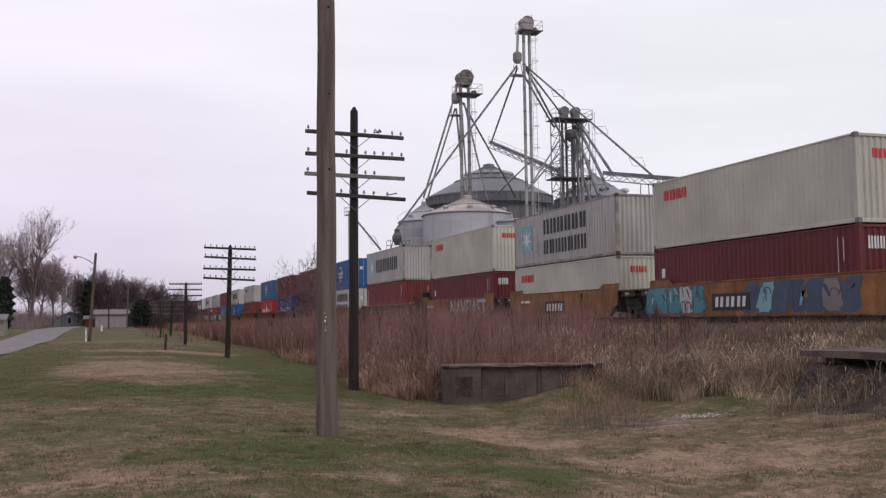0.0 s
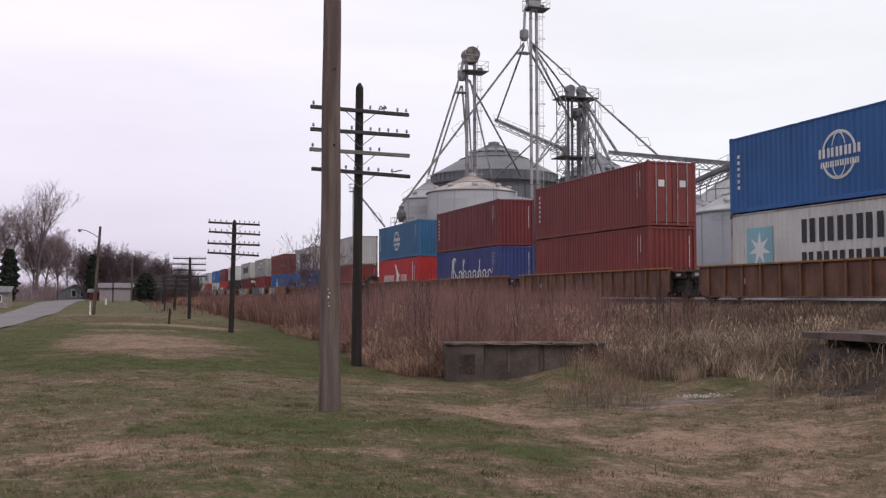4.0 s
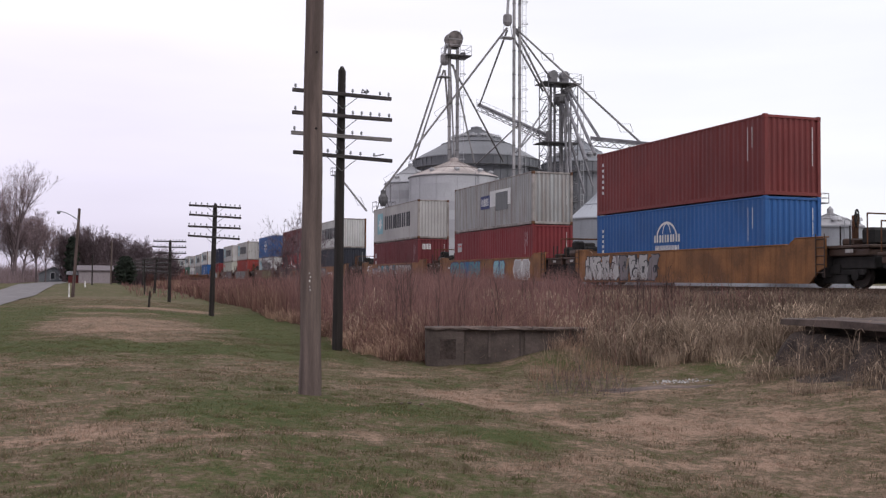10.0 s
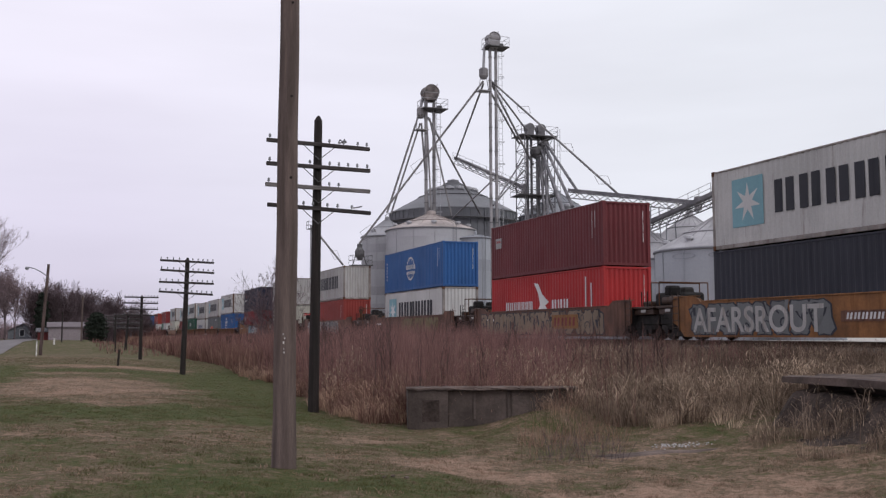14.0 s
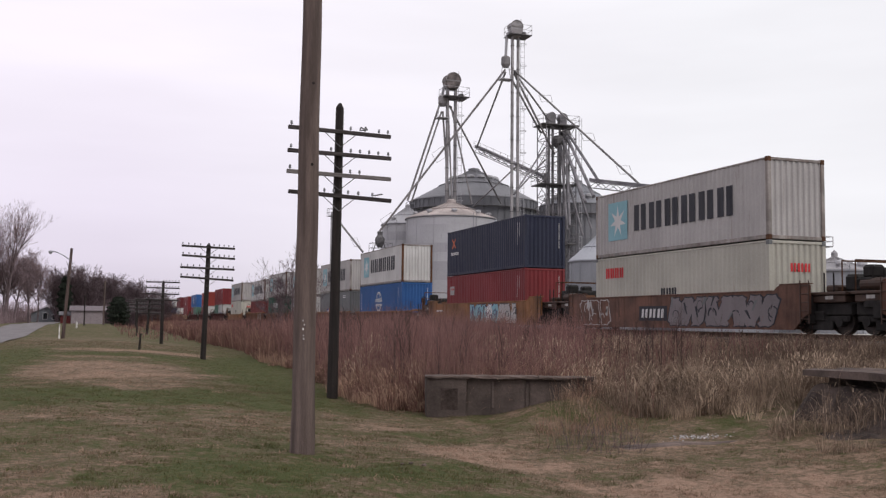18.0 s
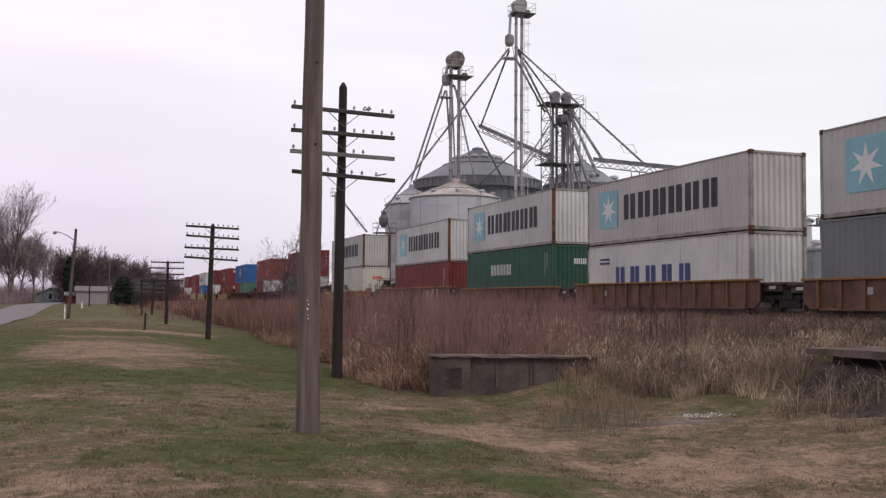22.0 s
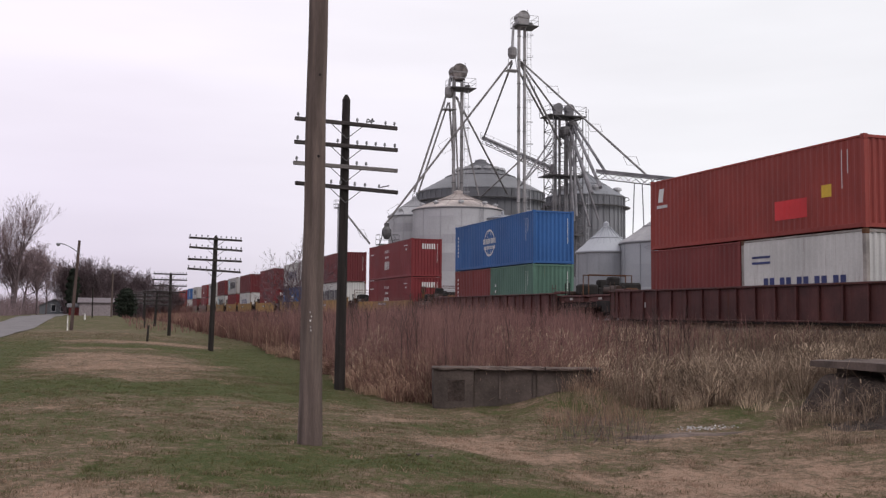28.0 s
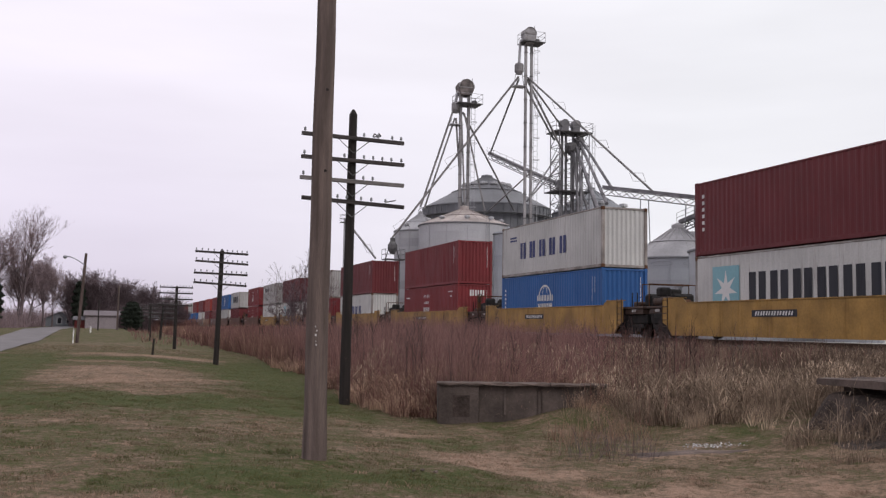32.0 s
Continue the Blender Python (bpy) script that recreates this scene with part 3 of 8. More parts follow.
# patches of straw (positive) and fresh green (negative): x, y, half across, half along, amount
PATCHES = [(0.5, 36.5, 3.3, 7.2, 0.42), (2.8, 58.5, 4.8, 2.8, 0.48), (-0.1, 10.3, 1.15, 0.85, 0.36), (2.3, 9.9, 1.2, 0.45, 0.36), (-2.2, 12.6, 1.2, 0.7, 0.14), (4.2, 8.4, 1.4, 0.5, 0.30),
           (5.9, 15.0, 1.2, 1.9, 0.36), (8.6, 11.5, 2.8, 1.2, 0.26), (6.6, 8.9, 2.2, 0.8, 0.26), (5.4, 19.6, 1.2, 0.7, 0.25), (0.0, 48, 3.2, 1.2, 0.25), (-0.6, 19.0, 1.6, 0.7, 0.22), (1.6, 28.0, 1.2, 0.9, 0.26),
           (1.2, 24.3, 4.6, 2.2, -0.42), (3.0, 12.4, 2.6, 1.1, -0.32), (4.7, 10.3, 0.9, 0.5, -0.28), (-2.9, 42, 0.8, 20, -0.30), (-4.4, 40, 0.6, 20, -0.25),
           (2.0, 51, 4.5, 2.2, -0.35), (5.6, 36, 1.4, 12, -0.36), (9.4, 20.4, 1.3, 0.6, -0.20), (7.6, 50, 2.0, 10, -0.30), (0.0, 80, 8, 14, 0.12), (7.2, 12.9, 0.8, 0.4, -0.15), (12.8, 17.4, 1.2, 0.6, -0.25)]


LATTICE = np.random.default_rng(11).uniform(-1, 1, (256, 256))


def mottle(x, y, size, shift=0):
    """Smooth random blotches of about that size."""
    u, v = x / size + 17.3 * shift, y / size + 9.1 * shift
    i, j = np.floor(u).astype(int), np.floor(v).astype(int)
    a, b = u - i, v - j
    a, b = a * a * (3 - 2 * a), b * b * (3 - 2 * b)
    i, j = i % 255, j % 255
    return (LATTICE[i, j] * (1 - a) + LATTICE[i + 1, j] * a) * (1 - b) + (LATTICE[i, j + 1] * (1 - a) + LATTICE[i + 1, j + 1] * a) * b


def dryness(x, y):
    x, y = np.asarray(x, dtype=float), np.asarray(y, dtype=float)
    wx, wy = x + 0.7 * mottle(x, y, 1.3, 5) + 0.35 * mottle(x, y, 0.45, 15), y + 0.7 * mottle(x, y, 1.3, 6) + 0.35 * mottle(x, y, 0.45, 16)
    d = 0.39 + 0.10 * mottle(x, y, 2.6, 1) + 0.13 * mottle(x, y, 0.9, 2) + 0.13 * mottle(x, y, 0.36, 3)
    for px, py, rx, ry, a in PATCHES:
        d = d + 1.4 * a * np.exp(-(((wx - px) / rx) ** 2 + ((wy - py) / ry) ** 2) ** 2.2)
    d = d - 0.10 * np.clip((y - 18) / 10, 0, 1)
    return np.clip(d + 0.20 * np.clip((x - 3.5) / 3.5, 0, 1) * np.clip((19 - y) / 3, 0, 1), 0, 1)


gx = np.array([-2500, -900, -300, -120, -60, -35, -22] + list(np.arange(-15, -4, 0.4)) + list(np.arange(-4, 12, 0.25)) + list(np.arange(12, 27.01, 0.4)) + [30, 36, 44, 60, 90, 150, 300, 900, 2500])
gy = np.array([-900, -300, -100, -40, -15] + list(np.arange(-6, 4, 0.5)) + list(np.arange(4, 30, 0.2)) + list(np.arange(30, 64, 0.4)) + list(np.arange(64, 130, 1.6)) + [135, 142, 150, 165, 190, 230, 300, 420, 700, 1200, 2800])
XX, YY = np.meshgrid(gx, gy)
ZZ = ground_z(XX, YY)
nx, ny = len(gx), len(gy)
g_faces = [(j * nx + i, j * nx + i + 1, (j + 1) * nx + i + 1, (j + 1) * nx + i) for j in range(ny - 1) for i in range(nx - 1)]
ground = raw("ground", np.stack([XX, YY, ZZ], -1).reshape(-1, 3).tolist(), g_faces, M["turf"], dryness(XX, YY).ravel())
ground.data.polygons.foreach_set("use_smooth", [True] * len(ground.data.polygons))
tagged(ground, "patchy green and straw coloured winter turf beside the railway", "ground", kind="structure")


def strip(name, x0, x1, ys, lift, mat, label, category, crown=0.0, follow=True, z=None, n=6):
    verts, faces = [], []
    for y in ys:
        for i in range(n + 1):
            u = i / n
            x = x0 + u * (x1 - x0)
            base = gz(x, y) if z is None else z
            verts.append((x, y, base + lift + crown * 4 * u * (1 - u)))
    for j in range(len(ys) - 1):
        for i in range(n):
            a = j * (n + 1) + i
            faces.append((a, a + 1, a + n + 2, a + n + 1))
    return tagged(raw(name, verts, faces, mat), label, category, kind="structure")


road = strip("road", -10.0, -5.7, [-200, -60] + list(np.arange(-20, 180, 3.0)) + [220, 300, 500, 900], 0.05, M["road"],
             "narrow pale grey asphalt road along the grass verge", "road", crown=0.04)
strip("gravel_lot", 26.2, 78, list(np.arange(-60, 241, 20.0)), 0.06, M["gravel"], "pale crushed limestone yard round the grain bins", "yard", z=1.15)


def ballast_bed():
    bm = bmesh.new()
    section = [(20.55, 1.02), (21.25, 1.26), (24.75, 1.26), (25.5, 1.02)]
    ys = [-300, -60, -20, 0, 20, 40, 70, 110, 180, 300, 600, 1500]
    rows = [[bm.verts.new((x, y, z)) for x, z in section] for y in ys]
    for a, b in zip(rows, rows[1:]):
        for i in range(3):
            bm.faces.new((a[i], a[i + 1], b[i + 1], b[i]))
    ob = new("ballast", mesh_of("ballast", bm, M["ballast"]))
    return tagged(ob, "grey brown stone ballast under the railway track", "ballast", kind="structure")


ballast_bed()
TRACK_X = 23.01
RAIL_TOP = 1.43


def railway_track():
    track = thing("railway_track", (TRACK_X, 0, 1.26), "rusty steel rails on dark wooden sleepers", "track", kind="structure")
    for x in (-0.75, 0.75):
        bm = bmesh.new()
        box(bm, x - 0.07, x + 0.07, -300, 1500, 0.02, 0.04)
        box(bm, x - 0.012, x + 0.012, -300, 1500, 0.04, 0.14)
        box(bm, x - 0.036, x + 0.036, -300, 1500, 0.135, 0.17)
        part("rail", bm, M["rail"], track)
    bm = bmesh.new()
    box(bm, -1.3, 1.3, -0.115, 0.115, -0.1, 0.02, 0.012)
    me = mesh_of("sleeper", bm, M["tie"])
    for i in range(64):
        piece("sleeper", me, track, pose(random.uniform(-0.03, 0.03), 12 + i * 0.55, random.uniform(-0.006, 0.0), 0, 0, random.uniform(-0.8, 0.8)))
    return track


railway_track()

# ---- grass and brush ----
rng = np.random.default_rng(7)


def blades(name, px, py, height, lean, width, mat, dry, lift=None, droop=0.3, way=None, arching=False, broad=False):
    """Bent blades of two quads each, or of four that nod over, one mesh."""
    n = len(px)
    z0 = ground_z(px, py) if lift is None else ground_z(px, py) + lift
    a = rng.uniform(0, 2 * np.pi, n) if way is None else way
    b = a + np.pi / 2 + rng.normal(0, 0.35, n) if broad else rng.uniform(0, 2 * np.pi, n)
    dx, dy = np.cos(a) * lean * height, np.sin(a) * lean * height
    wx, wy = np.cos(b) * width / 2, np.sin(b) * width / 2
    levels = ((0.0, 1.0), (0.6, 0.8), (1.0, 0.15)) if not arching else ((0.0, 0.8), (0.45, 1.0), (0.75, 0.85), (0.92, 0.6), (1.05, 0.2))
    c = 2 * len(levels)
    v = np.zeros((n, c, 3), dtype=np.float32)
    for k, (u, w) in enumerate(levels):
        h = height * (u - droop * lean * u * u) if not arching else height * (u - droop * u ** 4)
        bend = u * u if not arching else u ** 2.6
        for s, side in enumerate((-1, 1)):
            v[:, 2 * k + s, 0] = px + dx * bend + side * wx * w
            v[:, 2 * k + s, 1] = py + dy * bend + side * wy * w
            v[:, 2 * k + s, 2] = z0 + h - 0.03 * (k == 0)
    f = len(levels) - 1
    base = np.arange(n, dtype=np.int32)[:, None] * c
    loops = (base + np.array([[2 * q + o for q in range(f) for o in (0, 1, 3, 2)]], dtype=np.int32)).ravel()
    me = bpy.data.meshes.new(name)
    me.vertices.add(c * n)
    me.vertices.foreach_set("co", v.ravel())
    me.loops.add(4 * f * n)
    me.loops.foreach_set("vertex_index", loops)
    me.polygons.add(f * n)
    me.polygons.foreach_set("loop_start", np.arange(0, 4 * f * n, 4, dtype=np.int32))
    me.update(calc_edges=True)
    me.materials.append(mat)
    at = me.attributes.new("dry", "FLOAT", "POINT")
    at.data.foreach_set("value", np.repeat(np.clip(dry, 0, 1).astype(np.float32), c))
    return new(name, me)


EDGE_Y = [-20, 6, 12, 16, 18.6, 19.8, 21.5, 22.4, 24, 27, 40, 66, 90, 130, 400]
EDGE_X = [21.0, 19.0, 15.6, 13.6, 12.0, 10.7, 10.4, 7.6, 6.9, 6.7, 8.0, 9.6, 9.4, 9.0, 10.0]


def brush_edge(y):
    return np.interp(y, EDGE_Y, EDGE_X)


def scatter(n, x0, x1, y0, y1, power=1.0):
    return rng.uniform(x0, x1, n), y0 + (y1 - y0) * rng.uniform(0, 1, n) ** power


SLAB = (12.9, 18.9, 12.4, 17.4)


def heap_lift(x, y):
    """How high the earth is heaped against and under the old dock slab."""
    x, y = np.asarray(x, dtype=float), np.asarray(y, dtype=float)
    u = np.clip((1.24 - np.maximum(np.abs(x - 16.2) / 2.55, np.abs(y - 15.05) / 1.72) + 0.07 * mottle(x, y, 0.6, 77)) / 0.36, 0, 1)
    return np.maximum(0, 0.46 - ground_z(x, y)) * u * u * (3 - 2 * u) * (1 + 0.16 * mottle(x, y, 0.45, 76))


def clear_of_slab(x, y):
    return ~((x > SLAB[0]) & (x < SLAB[1]) & (y > SLAB[2]) & (y < SLAB[3]))


def stand(name, label, x, y, h, lean, width, dry, lift=None, way=None, **more):
    """Dead grass: tan on the open side of the old wall, redder on the brushy bank beyond it."""
    tan = y + 0.6 + 0.9 * mottle(x, y, 1.4, 95) < 1.87 * (x + 0.16)
    for mask, key in ((tan, "tan_blade"), (~tan, "tall_blade")):
        ob = blades(name, x[mask], y[mask], h[mask], lean[mask], width[mask], M[key], dry[mask], None if lift is None else lift[mask], way=None if way is None else way[mask], **more)
        tagged(ob, label.replace("dead", "dead tan" if key == "tan_blade" else "dead reddish"), "dead grass", kind="stuff")


def tall_grass():
    # tussocks: fountains of bent blades
    cx, cy = scatter(11500, 6.4, 20.9, 4, 60, 1.35)
    edge = brush_edge(cy) + 0.7 * mottle(cx, cy, 1.3, 1) + 0.4 * mottle(cx, cy, 0.5, 51)
    pick = mottle(cx, cy, 1.6, 3)
    keep = (cx > edge + 0.1) & clear_of_slab(cx, cy) & (rng.uniform(-1.2, 0.7, len(cx)) < pick)
    cx, cy = cx[keep], cy[keep]
    n = 30
    m = len(cx)
    depth = np.clip((cx - brush_edge(cy)) / 4.5, 0, 1)
    tops = np.interp(cx, [6.5, 9, 13, 17, 20.9], [1.25, 1.45, 1.25, 1.40, 1.50]) + 0.36 * mottle(cx, cy, 1.8, 8) + 0.2 * mottle(cx, cy, 0.7, 18)
    th = np.clip(tops - ground_z(cx, cy), 0.35, 2.0) * rng.uniform(0.55, 1.0, m) * np.clip(0.32 + 1.6 * depth, 0.32, 1)
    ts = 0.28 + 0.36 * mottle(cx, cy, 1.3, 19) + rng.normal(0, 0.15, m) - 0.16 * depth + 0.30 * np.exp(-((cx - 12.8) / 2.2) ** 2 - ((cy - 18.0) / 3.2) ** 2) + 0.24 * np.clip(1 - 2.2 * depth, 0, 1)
    way = rng.uniform(0, 2 * np.pi, m * n)
    rad = 0.16 * np.sqrt(rng.uniform(0, 1, m * n))
    x, y = np.repeat(cx, n) + rad * np.cos(way), np.repeat(cy, n) + rad * np.sin(way)
    lean = 0.10 + 2.6 * rad + rng.gamma(1.3, 0.16, m * n)
    h = np.repeat(th, n) * rng.uniform(0.45, 1.05, m * n)
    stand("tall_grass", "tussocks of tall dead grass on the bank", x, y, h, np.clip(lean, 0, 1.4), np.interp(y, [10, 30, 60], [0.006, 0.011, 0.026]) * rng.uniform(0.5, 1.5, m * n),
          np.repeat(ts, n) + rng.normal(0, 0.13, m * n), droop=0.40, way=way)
    # the farther bank
    x, y = scatter(60000, 7.5, 20.9, 52, 190, 1.3)
    keep = x > brush_edge(y) + 0.5 * mottle(x, y, 1.3, 1)
    x, y = x[keep], y[keep]
    h = np.clip(1.45 + 0.3 * mottle(x, y, 2.2, 8) - ground_z(x, y), 0.3, 2.0) * rng.uniform(0.4, 1.0, len(x))
    ob = blades("far_tall_grass", x, y, h, rng.gamma(2.0, 0.18, len(x)), np.interp(y, [50, 190], [0.03, 0.09]), M["tall_blade"], 0.12 + 0.2 * mottle(x, y, 1.5, 3) + rng.normal(0, 0.12, len(x)))
    tagged(ob, "brown dead grass along the farther bank", "tall grass", kind="stuff")
    # old matted grass between the stalks
    x, y = scatter(70000, 6.4, 20.9, 4, 60, 1.4)
    keep = (x > brush_edge(y) + 0.25) & clear_of_slab(x, y)
    x, y = x[keep], y[keep]
    stand("matted_grass", "matted dead grass under the stalks", x, y, rng.uniform(0.25, 0.85, len(x)), rng.uniform(0.6, 1.6, len(x)), np.interp(y, [10, 40, 60], [0.010, 0.02, 0.04]),
          0.10 + 0.25 * mottle(x, y, 0.9, 9) + rng.normal(0, 0.1, len(x)), droop=0.5)
    # broad straw leaves that arch over, in clumps along the front of the stand
    cx, cy = scatter(6000, 6.4, 17.5, 15.5, 46, 1.25)
    deep = cx - brush_edge(cy)
    keep = (deep > 0.05) & (deep < 5.5) & clear_of_slab(cx, cy) & ~((cx > 7.2) & (cx < 11.6) & (np.abs(cy - 21.6 + 0.316 * (cx - 8.9)) < 1.1)) & (mottle(cx, cy, 1.5, 33) + 0.5 * mottle(cx, cy, 0.6, 34) > -0.05 + 0.10 * deep) & (rng.uniform(0, 1, len(cx)) < np.interp(cy, [16, 24, 46], [1.0, 0.8, 0.5]))
    cx, cy, deep = cx[keep], cy[keep], deep[keep]
    m, n = len(cx), 13
    way = rng.uniform(0, 2 * np.pi, m * n)
    x, y = np.repeat(cx, n) + 0.14 * np.cos(way) * rng.uniform(0, 1, m * n), np.repeat(cy, n) + 0.14 * np.sin(way) * rng.uniform(0, 1, m * n)
    top = np.clip(1.30 - ground_z(cx, cy), 0.5, 1.75) * np.clip(0.42 + 0.38 * deep, 0.42, 1.0) * rng.uniform(0.45, 1.15, m)
    stand("arching_straw", "clumps of dead leaves arching over", x, y, np.repeat(top, n) * rng.uniform(0.6, 1.08, m * n), rng.uniform(0.12, 0.95, m * n),
          np.interp(y, [16, 24, 46], [0.012, 0.018, 0.034]) * rng.uniform(0.5, 1.3, m * n), np.repeat(0.32 + rng.normal(0, 0.32, m) - 0.02 * deep, n) + rng.normal(0, 0.18, m * n), droop=0.42, way=way, arching=True)
    # pale seed heads, thickest before the bank on the open side of the wall
    x, y = scatter(60000, 7.0, 19.0, 6, 40)
    weight = 0.02 + 0.40 * np.clip((x - 9.8) / 2, 0, 1) - 0.25 * np.clip((x - 15.0) / 2, 0, 1) - 0.3 * np.clip((y - 24) / 6, 0, 1)
    keep = (x > brush_edge(y) + 0.1) & clear_of_slab(x, y) & (mottle(x, y, 1.8, 12) + 0.4 * mottle(x, y, 0.6, 13) > 0.36 - weight)
    x, y = x[keep], y[keep]
    lift = np.clip(1.36 - ground_z(x, y), 0.3, 1.9) * rng.beta(3.2, 1.6, len(x)) * np.clip(0.45 + 0.5 * (x - brush_edge(y)), 0.3, 1)
    ripe = np.clip(0.35 + 0.8 * mottle(x, y, 1.1, 14), 0.05, 1.0)
    ob = blades("seed_heads", x, y, rng.uniform(0.05, 0.15, len(x)), rng.uniform(0.3, 1.4, len(x)), rng.uniform(0.006, 0.017, len(x)), M["tan_blade"], ripe * rng.uniform(0.4, 1.25, len(x)), lift, droop=0.5)
    tagged(ob, "pale feathery seed heads of the dead grass", "seed heads", kind="stuff")
    # loose white plumes in a few thick clusters
    cx, cy = scatter(150, 10.5, 16.0, 15.5, 22)
    keep = (cx > brush_edge(cy) + 0.2) & clear_of_slab(cx, cy) & (mottle(cx, cy, 1.7, 12) > -0.1)
    cx, cy = np.repeat(cx[keep], 34), np.repeat(cy[keep], 34)
    x, y = cx + rng.normal(0, 0.16, len(cx)), cy + rng.normal(0, 0.16, len(cx))
    lift = np.clip(1.12 - ground_z(x, y), 0.3, 1.7) * rng.beta(4, 1.6, len(x)) * np.clip(0.55 + 0.3 * (x - brush_edge(y)), 0.3, 1)
    ob = blades("white_plumes", x, y, rng.uniform(0.06, 0.15, len(x)), rng.uniform(0.5, 1.8, len(x)), rng.uniform(0.007, 0.018, len(x)), M["tan_blade"], rng.uniform(0.7, 1.3, len(x)), lift, droop=0.5)
    tagged(ob, "clusters of whitish plumes on the dead grass", "seed heads", kind="stuff")


def brush_stems():
    """Leafless red-brown shoots, thickest along the bank beyond the wall."""
    x, y = scatter(36000, 6.6, 20.5, 17, 130, 1.4)
    c = mottle(x, y, 2.4, 15) + 0.5 * mottle(x, y, 0.9, 16)
    keep = (x > brush_edge(y) + 0.15) & (rng.uniform(-1.0, 1.0, len(x)) < c + 0.6 * np.clip((y - 22) / 14, -1, 1))
    keep &= ~((x > 12.0) & (y < 21))
    x, y = x[keep], y[keep]
    h = np.clip(1.75 + 0.4 * mottle(x, y, 1.7, 17) - ground_z(x, y), 0.5, 2.6) * rng.uniform(0.4, 1.1, len(x))
    ob = blades("brush_stems", x, y, h, rng.gamma(1.5, 0.13, len(x)), np.interp(y, [20, 60, 120], [0.009, 0.022, 0.06]), M["brush_twig"], x * 0)
    tagged(ob, "leafless red-brown brush stems on the bank", "brush", kind="stuff")
    # a haze of fine shoots that hides the feet of the cars beyond the wall
    x, y = scatter(70000, 8.0, 19.5, 22, 62, 1.2)
    c = mottle(x, y, 2.0, 61) + 0.6 * mottle(x, y, 0.8, 62)
    keep = (x > brush_edge(y) + 0.7) & (y > 1.85 * x + 0.6) & (rng.uniform(-1.1, 0.8, len(x)) < c)
    x, y = x[keep], y[keep]
    h = np.clip(2.35 + 0.55 * mottle(x, y, 2.6, 63) + 0.3 * mottle(x, y, 0.9, 64) - ground_z(x, y), 0.6, 3.0) * rng.uniform(0.45, 1.0, len(x))
    ob = blades("fine_brush", x, y, h, rng.gamma(1.6, 0.16, len(x)), np.interp(y, [22, 62], [0.006, 0.014]) * rng.uniform(0.6, 1.4, len(x)), M["brush_haze"], x * 0)
    tagged(ob, "fine haze of leafless reddish brush shoots", "brush", kind="stuff")
    # taller dark shoots, each with a few side twigs
    x, y = scatter(620, 7.6, 19, 18.5, 75)
    keep = (x > brush_edge(y) + 0.7) & (mottle(x, y, 3.0, 23) > -0.25) & ~((x > 12.5) & (y < 21))
    x, y = x[keep], y[keep]
    h = np.clip(2.25 + 0.6 * mottle(x, y, 2.0, 24) - ground_z(x, y), 0.8, 3.2) * rng.uniform(0.6, 1.05, len(x))
    wide = np.interp(y, [18, 75], [0.022, 0.05])
    ob = blades("tall_shoots", x, y, h, rng.gamma(1.4, 0.06, len(x)), wide, M["shoot"], x * 0)
    tagged(ob, "taller dark bare shoots standing over the brush", "brush", kind="stuff")
    k = 7
    u = rng.uniform(0.35, 0.95, len(x) * k)
    tx, ty, th = np.repeat(x, k), np.repeat(y, k), np.repeat(h, k)
    ob = blades("shoot_twigs", tx, ty, th * rng.uniform(0.18, 0.34, len(tx)), rng.uniform(0.25, 0.9, len(tx)), np.repeat(wide, k) * 0.5, M["shoot"], tx * 0, lift=th * u * 0.85, droop=0.1)
    tagged(ob, "side twigs of the dark bare shoots", "brush", kind="stuff")


def nap(x, y):
    """The mower has laid the blades over towards the track, more or less."""
    return np.arctan2(y, x) + rng.normal(0, 0.75, len(x))


def lawn():
    x, y = scatter(75000, -9, 15, 5.0, 34, 1.5)
    keep = (x < brush_edge(y) + 0.8) & ~((x > 8.6) & (x < 11.2) & (np.abs(y - 15.75 + 0.2 * (x - 9.9)) < 0.32))
    keep &= np.hypot((x - 15.9) / 3.7, (y - 13.9) / 3.9) + 0.16 * mottle(x, y, 0.8, 71) > 0.95
    x, y = x[keep], y[keep]
    d = dryness(x, y) + 0.26 * mottle(x, y, 0.24, 41) + 0.18 * mottle(x, y, 0.10, 43) + rng.normal(0, 0.07, len(x))
    h = rng.uniform(0.012, 0.045, len(x)) * (1.2 - 0.5 * np.clip(d, 0, 1)) * (1 + 0.3 * np.clip(mottle(x, y, 0.35, 21), 0, 1))
    ob = blades("lawn_grass", x, y, h, rng.uniform(1.4, 3.0, len(x)), rng.uniform(0.006, 0.014, len(x)), M["lawn_blade"], d, droop=0.22, way=nap(x, y), broad=True)
    tagged(ob, "short mown winter grass, green and straw", "grass", kind="stuff")
    # the farther verge, in coarser blades that thin out
    x, y = scatter(34000, -5.5, 13, 27, 80, 1.6)
    keep = (x < brush_edge(y) + 0.6) & (rng.uniform(0, 1, len(x)) > np.clip((30 - y) / 4, 0, 1))
    x, y = x[keep], y[keep]
    d = dryness(x, y) + 0.20 * mottle(x, y, 0.5, 44) + rng.normal(0, 0.05, len(x))
    ob = blades("far_lawn_grass", x, y, rng.uniform(0.02, 0.06, len(x)), rng.uniform(1.4, 3.0, len(x)), np.interp(y, [27, 80], [0.02, 0.06]) * rng.uniform(0.6, 1.4, len(x)), M["lawn_blade"], d, droop=0.22, way=nap(x, y), broad=True)
    tagged(ob, "mown winter grass farther along the verge", "grass", kind="stuff")


